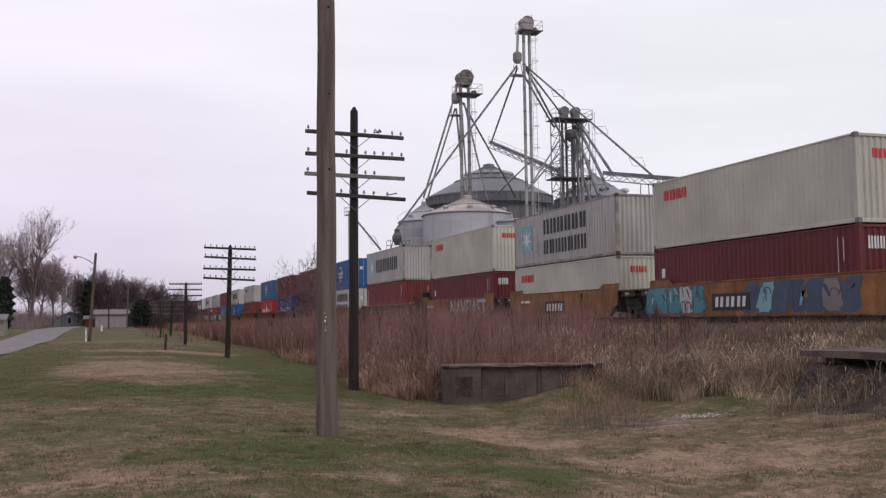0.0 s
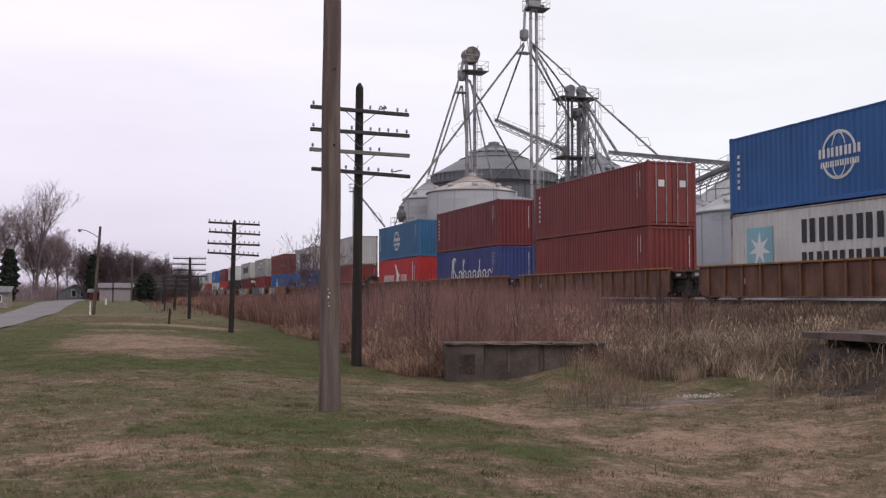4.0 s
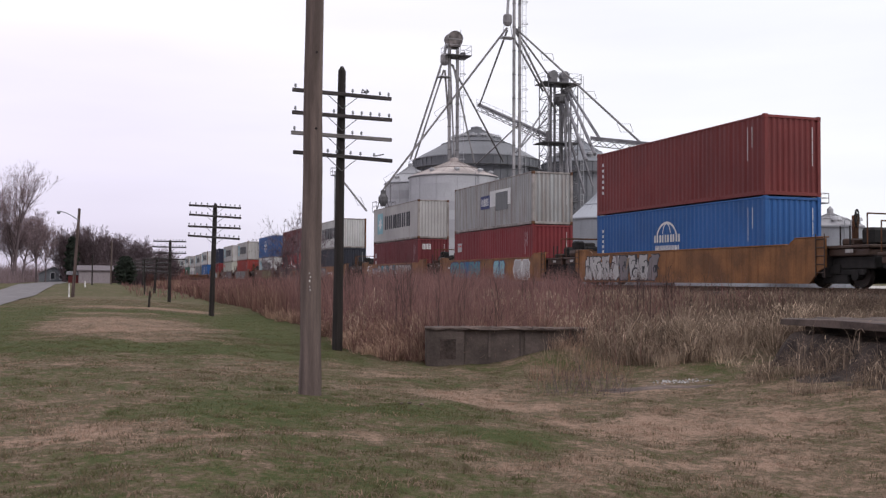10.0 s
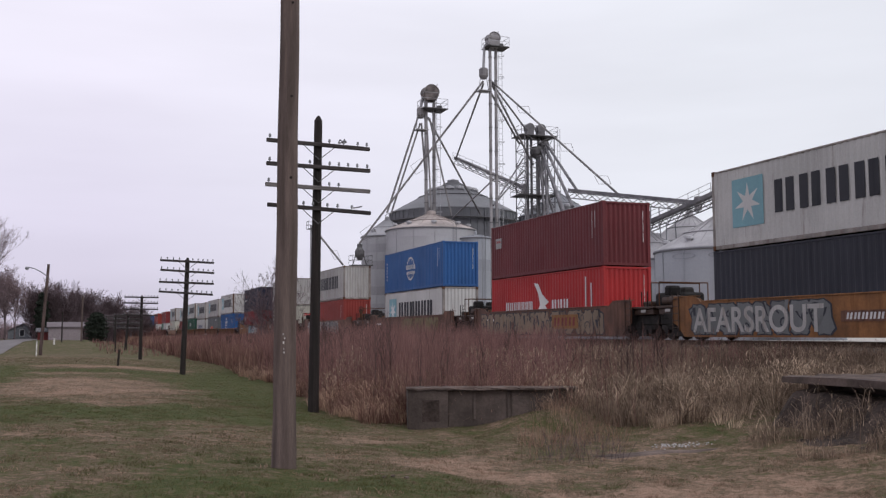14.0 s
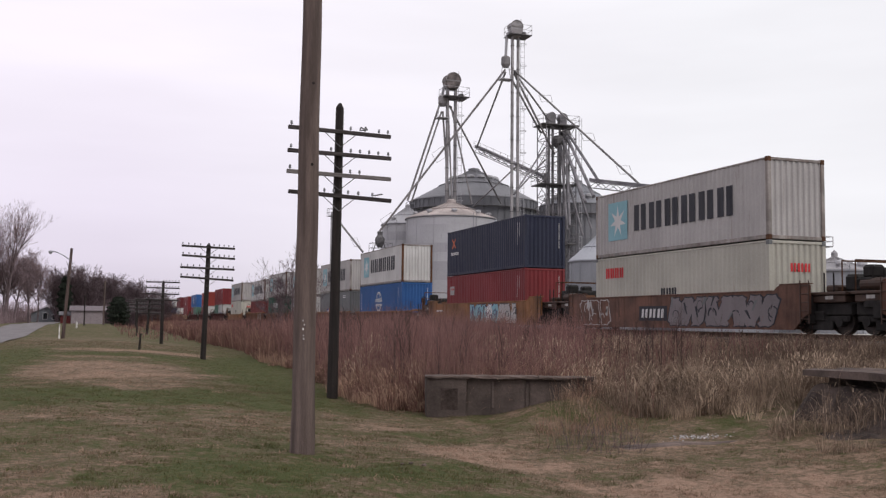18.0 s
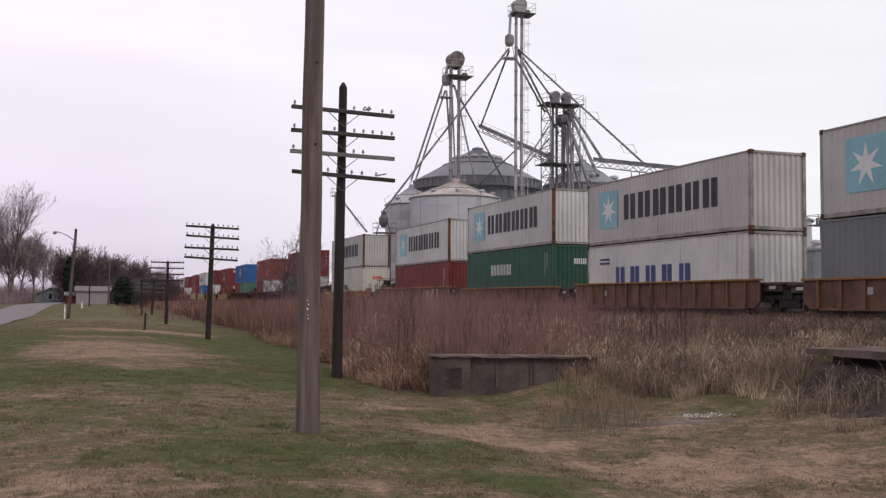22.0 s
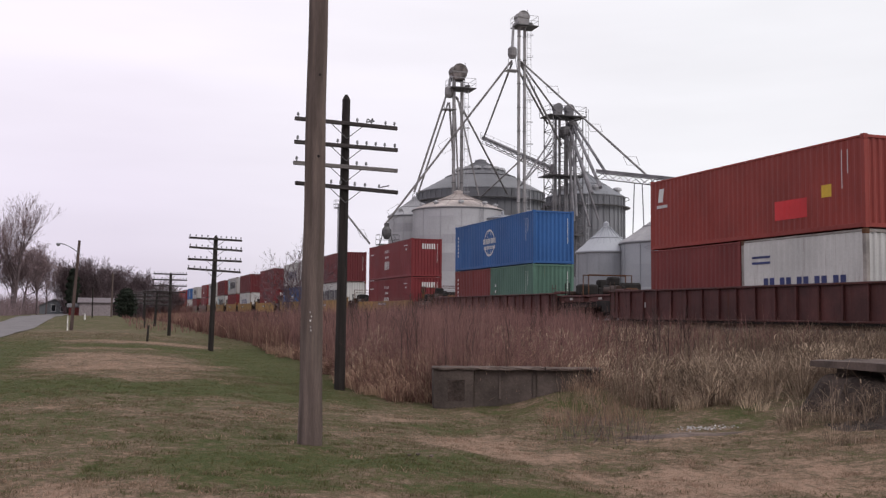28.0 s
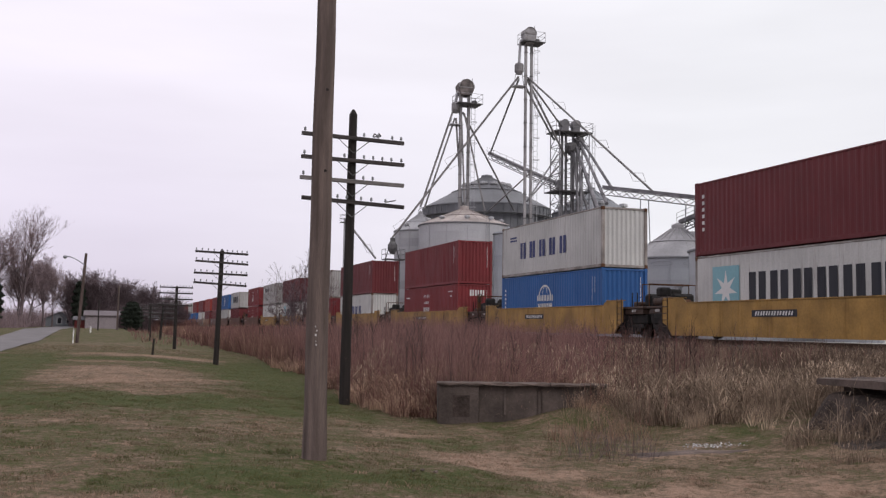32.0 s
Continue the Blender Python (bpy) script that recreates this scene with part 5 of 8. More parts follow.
grain_bin(37.0, 100.7, 5.03, 13.0, 14.85, M["galv"], M["roof_rust"], "broad galvanised grain bin with a rust-tinged conical roof", 12, 9)
grain_bin(34.2, 108.0, 3.0, 12.9, 14.9, M["galv"], M["galv"], "slim weathered galvanised grain bin with a shallow roof", 12, 4)
grain_bin(48.0, 121.9, 8.62, 17.75, 22.1, M["galv_dark"], M["roof_grey"], "very large dark galvanised grain bin with an eave walkway", 16, 14, n=56, stiff=True, cap=0.09, vent_u=0.34)
grain_bin(56.0, 106.8, 4.77, 16.0, 18.9, M["galv_dark"], M["galv_mid"], "tall dull galvanised grain bin behind the lattice tower", 14, 6, stiff=True)
grain_bin(42.0, 56.3, 4.35, 7.35, 9.75, M["galv_light"], M["roof_pale"], "pale galvanised grain bin with roof hatches", 7, 6, cap=0.07, hatches=(-0.55, 0.05, 0.6))
grain_bin(50.5, 71.6, 3.7, 9.5, 11.9, M["galv_light"], M["roof_pale"], "pale galvanised grain bin behind its neighbour", 8, 5, cap=0.09)
grain_bin(44.0, 68.9, 4.2, 7.55, 10.1, M["galv_light"], M["roof_pale"], "pale galvanised grain bin with a flattened cap", 7, 0, cap=0.12, hatches=(-0.3, 0.3))
grain_bin(40.0, 72.6, 2.5, 6.9, 9.05, M["galv_mid"], M["galv_light"], "small grey grain bin with a steep pale roof", 6, 0)
grain_bin(44.0, 49.5, 1.95, 5.15, 5.95, M["galv_mid"], M["roof_pale"], "small galvanised hopper bin with a pale roof", 5, 5, n=28)
grain_bin(39.2, 93.2, 1.55, 11.6, 11.9, M["galv_light"], M["galv_light"], "narrow galvanised surge bin beside the elevator leg", 9, 0, n=24)


def spout(parent, a, b, r, mat=None, name="spout"):
    bm = bmesh.new()
    o = parent.matrix_basis.translation
    tube(bm, Vector(a) - o, Vector(b) - o, r, n=8)
    return part(name, bm, mat or M["spout"], parent)


def rail_box(parent, mat, cx, cy, z, w, d, h=1.05, r=0.025):
    """Guard rails round a platform: four posts and two rails on each side."""
    corners = [(cx - w / 2, cy - d / 2), (cx + w / 2, cy - d / 2), (cx + w / 2, cy + d / 2), (cx - w / 2, cy + d / 2)]
    for (ax, ay), (bx, by) in zip(corners, corners[1:] + corners[:1]):
        part("rail_post", tube(bmesh.new(), (ax, ay, z), (ax, ay, z + h), r, n=4), mat, parent)
        for u in (0.5, 1.0):
            part("guard_rail", tube(bmesh.new(), (ax, ay, z + h * u), (bx, by, z + h * u), r, n=4), mat, parent)


def elevator_leg(x, y, top, gap, tr, label, head_r, plat_z, dist, base=1.15, ladder=False, head_mat=None):
    leg = thing("bucket_elevator", (x, y, base), label, "grain elevator")
    h = top - base
    for s in (-1, 1):
        bm = bmesh.new()
        box(bm, s * gap / 2 - tr, s * gap / 2 + tr, -tr, tr, 0, h - 1.6)
        part("casing", bm, M["casing"], leg)
        for k in range(int(h / 2.6)):
            z = 2.0 + k * 2.6
            bm = bmesh.new()
            box(bm, s * gap / 2 - tr - 0.035, s * gap / 2 + tr + 0.035, -tr - 0.035, tr + 0.035, z, z + 0.08)
            part("casing_flange", bm, M["steel_dark"], leg)
    bm = bmesh.new()
    n = 16
    pts = [(-head_r * 0.62, -1.75), (-head_r * 0.96, -1.2)] + [(-head_r * math.cos(math.pi * i / n), -head_r + head_r * math.sin(math.pi * i / n)) for i in range(n + 1)] + [(head_r * 0.96, -1.2), (head_r * 0.62, -1.75)]
    fr = [bm.verts.new((px, -head_r * 0.75, h + pz)) for px, pz in pts]
    bk = [bm.verts.new((px, head_r * 0.75, h + pz)) for px, pz in pts]
    bm.faces.new(fr)
    bm.faces.new(bk[::-1])
    for i in range(len(pts)):
        j = (i + 1) % len(pts)
        bm.faces.new((fr[i], fr[j], bk[j], bk[i]))
    part("head", bm, head_mat or M["casing"], leg)
    bm = bmesh.new()
    box(bm, -head_r - 0.25, head_r + 0.9, -head_r - 0.3, head_r + 0.3, plat_z - base - 0.08, plat_z - base)
    part("platform", bm, M["steel_dark"], leg)
    rail_box(leg, M["galv"], 0.32, 0, plat_z - base, 2 * head_r + 1.1, 2 * head_r + 0.5)
    bm = bmesh.new()
    box(bm, head_r * 1.0, head_r * 1.0 + 0.5, -0.3, 0.3, plat_z - base + 0.02, plat_z - base + 0.5, 0.06)
    part("motor", bm, M["steel_dark"], leg)
    bm = bmesh.new()
    tube(bm, (head_r * 0.9, 0, plat_z - base), (head_r * 1.0, 0, h + 0.35), 0.03, n=5)
    part("lightning_rod", bm, M["steel_dark"], leg)
    for yy in (-head_r * 0.76, head_r * 0.76):
        bm = bmesh.new()
        rows = []
        for i in range(13):
            c, d = math.cos(math.pi * i / 12), math.sin(math.pi * i / 12)
            rows.append([bm.verts.new((r * c, yy + w, h - head_r + r * d)) for r, w in ((head_r * 0.97, -0.05), (head_r * 1.07, -0.05), (head_r * 1.07, 0.05), (head_r * 0.97, 0.05))])
        for a, b in zip(rows, rows[1:]):
            for k in range(4):
                bm.faces.new((a[k], a[(k + 1) % 4], b[(k + 1) % 4], b[k]))
        bm.faces.new(rows[0][::-1])
        bm.faces.new(rows[-1])
        bmesh.ops.recalc_face_normals(bm, faces=bm.faces)
        part("head_flange", bm, M["spout"], leg)
    bm = bmesh.new()
    box(bm, -head_r * 1.03, head_r * 1.03, -head_r * 0.80, head_r * 0.80, h - head_r - 0.10, h - head_r + 0.04)
    part("head_seam", bm, M["spout"], leg)
    if dist:
        dx, dy, dz = dist[0] - x, dist[1] - y, dist[2] - base
        bm = bmesh.new()
        lathe(bm, [(0, 0.6), (0.38, 0.6), (0.5, 0.45), (0.5, -0.3), (0.3, -0.6), (0, -0.65)], 12, (dx, dy, dz))
        part("distributor", bm, M["casing"], leg)
        bm = bmesh.new()
        tube(bm, (dx, dy, dz + 0.7), (dx * 0.9, dy * 0.9, h - 1.5), 0.16, n=8)
        tube(bm, (dx * 0.9, dy * 0.9, h - 1.5), (-head_r * 0.5, 0, h - 1.0), 0.18, n=8)
        part("discharge_pipe", bm, M["galv"], leg)
        bm = bmesh.new()
        box(bm, dx - 0.7, dx + 0.7, dy - 0.6, dy + 0.6, dz - 2.0, dz - 1.93)
        for s in (-0.6, 0.6):
            tube(bm, (dx + s, dy, dz - 1.95), (dx + s * 0.6, dy, dz - 0.4), 0.04, n=4)
        part("service_platform", bm, M["galv"], leg)
    if ladder:
        bm = bmesh.new()
        for s in (-0.22, 0.22):
            tube(bm, (gap / 2 + tr + 0.35 + s, -tr, 0), (gap / 2 + tr + 0.35 + s, -tr, h - 2), 0.025, n=4)
        for k in range(int((h - 2) / 0.6)):
            tube(bm, (gap / 2 + tr + 0.13, -tr, 0.6 * k), (gap / 2 + tr + 0.57, -tr, 0.6 * k), 0.02, n=4)
        for k in range(int((h - 2) / 2.4)):
            lathe(bm, [(0.38, 0), (0.38, 0.06)], 8, (gap / 2 + tr + 0.35, -tr - 0.2, 2 + 2.4 * k))
        part("caged_ladder", bm, M["galv"], leg)
    return leg


leg2 = elevator_leg(42.25, 95.3, 34.5, 0.68, 0.125, "very tall slim galvanised elevator leg with spouts", 0.68, 32.9, (41.3, 95.7, 30.0), ladder=True)
for a, b, r in (((41.26, 95.68, 29.17), (29.34, 102.9, 11.57), 0.115), ((41.26, 95.68, 28.86), (48.31, 121.77, 25.35), 0.115), ((42.16, 95.29, 29.04), (45.74, 75.18, 13.93), 0.10),
                ((42.15, 95.29, 28.66), (49.92, 101.15, 21.32), 0.115), ((41.82, 95.44, 28.23), (48.47, 101.86, 23.87), 0.115), ((42.15, 95.29, 28.85), (49.54, 101.34, 24.99), 0.10),
                ((42.56, 95.11, 18.65), (43.5, 110.77, 15.85), 0.08)):
    spout(leg2, a, b, r)
leg1 = elevator_leg(36.95, 100.9, 29.5, 0.95, 0.145, "galvanised elevator leg at the front bin with fanned spouts", 0.86, 26.8, (36.0, 101.2, 26.4), ladder=True, head_mat=M["head_rust"])
for a, b, r in (((35.78, 101.26, 26.31), (32.39, 102.4, 15.07), 0.115), ((35.9, 101.22, 25.22), (32.81, 102.27, 14.95), 0.10), ((36.02, 101.18, 25.22), (36.75, 100.92, 15.09), 0.115),
                ((36.73, 100.92, 25.86), (47.87, 112.22, 16.7), 0.115), ((36.6, 100.92, 25.0), (36.9, 100.4, 15.3), 0.10), ((36.9, 100.9, 25.8), (38.6, 98.6, 14.6), 0.10)):
    spout(leg1, a, b, r)


def brackets(parent, a, b, places, size=0.9):
    """Small wire frames that stay the long spouts."""
    o = parent.matrix_basis.translation
    a, b = Vector(a) - o, Vector(b) - o
    for u in places:
        c = a.lerp(b, u)
        bm = bmesh.new()
        d = (b - a).normalized()
        n = Vector((-d.z, 0, d.x)).normalized()
        q = [c + n * size - d * 0.5, c + n * size * 0.4 + d * 0.9, c - n * size * 0.8 + d * 0.5, c - n * size * 0.3 - d * 0.9]
        for p0, p1 in zip(q, q[1:] + q[:1]):
            tube(bm, p0, p1, 0.022, n=4)
        part("spout_bracket", bm, M["spout"], parent)


brackets(leg2, (41.26, 95.68, 29.17), (29.34, 102.9, 11.57), (0.52, 0.93))
brackets(leg2, (41.26, 95.68, 28.86), (48.31, 121.77, 25.35), (0.5,))
brackets(leg2, (42.16, 95.29, 29.04), (45.74, 75.18, 13.93), (0.28, 0.62, 0.88))
brackets(leg2, (41.82, 95.44, 28.23), (48.47, 101.86, 23.87), (0.45,))


def bar_set(parent, name, segs, r, mat):
    o = parent.matrix_basis.translation
    bm = bmesh.new()
    for a, b in segs:
        tube(bm, Vector(a) - o, Vector(b) - o, r, n=4)
    return part(name, bm, mat, parent)


def lattice_tower(x0, x1, y0, y1, z0, z1):
    t = thing("lattice_tower", ((x0 + x1) / 2, (y0 + y1) / 2, z0), "dense galvanised lattice tower with elevator heads and spouts", "support tower")
    corners = [(x0, y0), (x1, y0), (x1, y1), (x0, y1)]
    for x, y in corners:
        bar_set(t, "tower_post", [((x, y, z0), (x, y, z1))], 0.065, M["tower_steel"])
    levels = 14
    for k in range(levels):
        za, zb = z0 + (z1 - z0) * k / levels, z0 + (z1 - z0) * (k + 1) / levels
        for (ax, ay), (bx, by) in zip(corners, corners[1:] + corners[:1]):
            bar_set(t, "tie_beam", [((ax, ay, zb), (bx, by, zb))], 0.04, M["tower_steel"])
            bar_set(t, "diagonal_brace", [((ax, ay, za), (bx, by, zb))], 0.034, M["tower_steel"])
            if k % 2:
                bar_set(t, "diagonal_brace", [((bx, by, za), (ax, ay, zb))], 0.034, M["tower_steel"])
    cx, cy = (x0 + x1) / 2, (y0 + y1) / 2
    o = t.matrix_basis.translation
    for s, r, d in ((-1.0, 0.11, 0), (-0.5, 0.11, 0), (0.45, 0.12, 0), (0.95, 0.12, 0), (-1.45, 0.07, -0.7), (-0.1, 0.08, -0.6), (1.35, 0.07, -0.5)):
        bm = bmesh.new()
        box(bm, s - r, s + r, d - r, d + r, 0, z1 - z0 + (0.6 if d == 0 else -1.5))
        part("leg_casing", bm, M["tower_steel"], t)
    for s in (-0.75, 0.72):
        bm = bmesh.new()
        tube(bm, (s, -0.4, z1 - z0 + 1.0), (s, 0.4, z1 - z0 + 1.0), 0.55, n=16)
        box(bm, s - 0.45, s + 0.45, -0.35, 0.35, z1 - z0 - 0.1, z1 - z0 + 0.8)
        part("elevator_head", bm, M["tower_steel"], t)
    for px0, px1, py0, down in ((-2.4, 2.3, -1.4, 0.0), (-2.6, 2.0, -1.6, 7.0), (-2.2, 2.0, -1.5, 13.8)):
        bm = bmesh.new()
        box(bm, px0, px1, py0, 1.4, z1 - z0 - down - 0.10, z1 - z0 - down)
        part("platform", bm, M["steel_dark"], t)
        rail_box(t, M["tower_steel"], (px0 + px1) / 2, (py0 + 1.4) / 2, z1 - z0 - down, px1 - px0, 1.4 - py0)
    bm = bmesh.new()
    lathe(bm, [(0, 0.6), (0.55, 0.6), (0.7, 0.3), (0.7, -0.3), (0.3, -0.8), (0, -0.8)], 12, (-0.1, -0.6, z1 - z0 - 1.9))
    part("distributor", bm, M["steel_dark"], t)
    bm = bmesh.new()
    lathe(bm, [(0, 0.6), (0.5, 0.6), (0.6, 0.3), (0.6, -0.3), (0.3, -0.8), (0, -0.8)], 12, (0.9, -0.6, z1 - z0 - 1.2))
    part("distributor", bm, M["steel_dark"], t)
    for a, b, r in (((51.11, 100.56, 23.62), (45.4, 83.45, 14.0), 0.17), ((50.7, 100.77, 23.3), (44.68, 83.84, 13.47), 0.15), ((51.28, 100.47, 23.82), (47.34, 85.81, 15.8), 0.15),
                    ((50.2, 100.2, 23.0), (49.2, 96.5, 12.0), 0.13), ((49.8, 100.2, 22.8), (51.4, 97.0, 11.5), 0.13), ((50.5, 100.2, 23.0), (53.0, 98.0, 12.5), 0.13),
                    ((50.9, 100.3, 23.5), (47.2, 92.0, 12.0), 0.13), ((48.6, 101.0, 20.5), (42.3, 95.6, 15.5), 0.09), ((48.6, 101.0, 22.0), (42.3, 95.6, 15.5), 0.09)):
        spout(t, a, b, r, M["tower_steel"])
    bar_set(t, "side_ladder", [((x1 + 0.4, y0, z0), (x1 + 0.4, y0, z1 + 0.9)), ((x1 + 0.75, y0, z0), (x1 + 0.75, y0, z1 + 0.9))] +
            [((x1 + 0.4, y0, z0 + 0.7 * k), (x1 + 0.75, y0, z0 + 0.7 * k)) for k in range(int((z1 - z0) / 0.7))], 0.03, M["galv"])
    return t


lattice_tower(48.2, 52.0, 99.8, 102.2, 1.15, 24.6)


def conveyor(a, b, label, truss=0.55, posts=(), rail=True):
    a, b = Vector(a), Vector(b)
    c = thing("grain_conveyor", a, label, "conveyor")
    d = b - a
    n = max(4, int(d.length / 1.1))
    side = Vector((-d.y, d.x, 0)).normalized() * 0.32
    up, rise = Vector((0, 0, truss)), Vector((0, 0, 0.36))
    for s in (-1, 1):
        for lift in (Vector(), -up):
            bm = bmesh.new()
            tube(bm, side * s + lift, d + side * s + lift, 0.05, n=4)
            part("chord", bm, M["steel_dark"], c)
    for s in (-1, 1):
        for k in range(n):
            p, q = d * (k / n), d * ((k + 1) / n)
            lo, hi = (p, q - up) if k % 2 else (p - up, q)
            bm = bmesh.new()
            tube(bm, side * s + lo, side * s + hi, 0.032, n=4)
            part("web_brace", bm, M["steel_dark"], c)
    w = side.normalized() * 0.24
    bm = bmesh.new()
    lo = [bm.verts.new(v + Vector((0, 0, 0.05))) for v in (-w, d - w, d + w, w)]
    hi = [bm.verts.new(v + rise) for v in (-w, d - w, d + w, w)]
    bm.faces.new(hi)
    bm.faces.new(lo[::-1])
    for i in range(4):
        bm.faces.new((lo[i], lo[(i + 1) % 4], hi[(i + 1) % 4], hi[i]))
    part("trough", bm, M["tower_steel"], c)
    if rail:
        bm = bmesh.new()
        for k in range(0, n + 1, 2):
            p = d * (k / n) - side * 1.2
            tube(bm, p, p + Vector((0, 0, 0.95)), 0.02, n=4)
        for z in (0.55, 0.95):
            tube(bm, -side * 1.2 + Vector((0, 0, z)), d - side * 1.2 + Vector((0, 0, z)), 0.02, n=4)
        part("handrail", bm, M["casing"], c)
    bm = bmesh.new()
    box(bm, d.x - 0.22, d.x + 0.22, d.y - 0.24, d.y + 0.24, d.z - 0.45, d.z + 0.7, 0.04)
    part("head_box", bm, M["casing"], c)
    for u in posts:
        p = a.lerp(b, u)
        for s in (-0.4, 0.4):
            bm = bmesh.new()
            tube(bm, p - a + Vector((s, 0, -truss)), Vector((p.x - a.x + s * 2.2, p.y - a.y, 1.15 - a.z)), 0.05, n=5)
            part("trestle_leg", bm, M["galv_dark"], c)
    return c


conveyor((48.31, 121.77, 25.4), (49.02, 101.6, 18.4), "sloping galvanised conveyor from the tower to the large bin")
conveyor((44.13, 81.64, 15.1), (46.66, 64.98, 11.9), "long galvanised truss conveyor over the pale bins", posts=(0.35, 0.7), rail=False)
conveyor((46.71, 72.6, 11.0), (42.6, 57.2, 11.4), "galvanised truss conveyor with a handrail ending over the pale bin", posts=(0.4,))
stand = thing("service_platform", (43.25, 50.15, 1.15), "small railed service platform on a thin steel post", "platform")
bm = bmesh.new()
tube(bm, (0, 0, 0), (0, 0, 6.1), 0.13, n=8)
part("post", bm, M["casing"], stand)
bm = bmesh.new()
box(bm, -0.75, 0.75, -0.55, 0.55, 5.52, 5.58)
part("deck", bm, M["steel_dark"], stand)
rail_box(stand, M["casing"], 0, 0, 5.58, 1.5, 1.1, 0.6)
bm = bmesh.new()
box(bm, -0.3, 0.25, -0.25, 0.25, 5.58, 6.05, 0.05)
part("drive", bm, M["head_rust"], stand)
mast = thing("elevator_mast", (24.9, 105.2, 1.15), "thin grey mast with a sloping spout beyond the track", "mast")
# the mast stands past the far edge of the ballast
mast.matrix_basis = Matrix.Translation((26.9, 115.5, 1.15))
spout(mast, (26.9, 115.5, 1.15), (26.9, 115.5, 14.9), 0.16, M["galv"], "tube")
spout(mast, (27.1, 115.5, 14.6), (29.6, 110.8, 9.8), 0.12)
brackets(mast, (27.1, 115.5, 14.6), (29.6, 110.8, 9.8), (0.75,), 0.5)
bm = bmesh.new()
box(bm, -0.5, 0.5, -0.5, 0.5, 13.2, 13.27)
part("platform", bm, M["steel_dark"], mast)
rail_box(mast, M["steel_dark"], 0, 0, 13.25, 1.0, 1.0, 0.9)
bucket = thing("loadout_hopper", (29.4, 102.9, 1.15), "small dark hopper on a raised platform", "hopper")
bm = bmesh.new()
lathe(bm, [(0, 10.4), (0.3, 10.4), (0.3, 10.0), (0.55, 9.6), (0.55, 9.2), (0.25, 8.6), (0, 8.6)], 10)
part("cone", bm, M["steel_dark"], bucket)
bm = bmesh.new()
box(bm, -1.0, 1.3, -0.8, 0.8, 7.95, 8.05)
part("platform", bm, M["steel_dark"], bucket)
rail_box(bucket, M["steel_dark"], 0.1, 0, 8.05, 2.2, 1.6)
for s in (-0.8, 0.8):
    part("support_leg", tube(tube(bmesh.new(), (s, 0, 0), (s, 0, 8.0), 0.09, n=6), (s, 0, 8.0), (s * 0.4, 0, 9.6), 0.06, n=5), M["steel_dark"], bucket)
for x, y, z1 in ((41.2, 84.5, 5.2), (38.9, 62.0, 3.6)):
    hut = thing("dryer_housing", (x, y, 1.15), "small dark machine housing with stacks beside the bins", "machine housing")
    bm = bmesh.new()
    box(bm, -1.6, 1.6, -1.4, 1.4, 0, z1 - 1.15, 0.05)
    part("housing", bm, M["galv_dark"], hut)
    bm = bmesh.new()
    lathe(bm, [(0.3, z1 - 1.15), (0.3, z1 + 0.2), (0.42, z1 + 0.25), (0, z1 + 0.5)], 10, (0.5, -0.3, 0))
    part("exhaust_duct", bm, M["galv"], hut)

# ---- trees ----


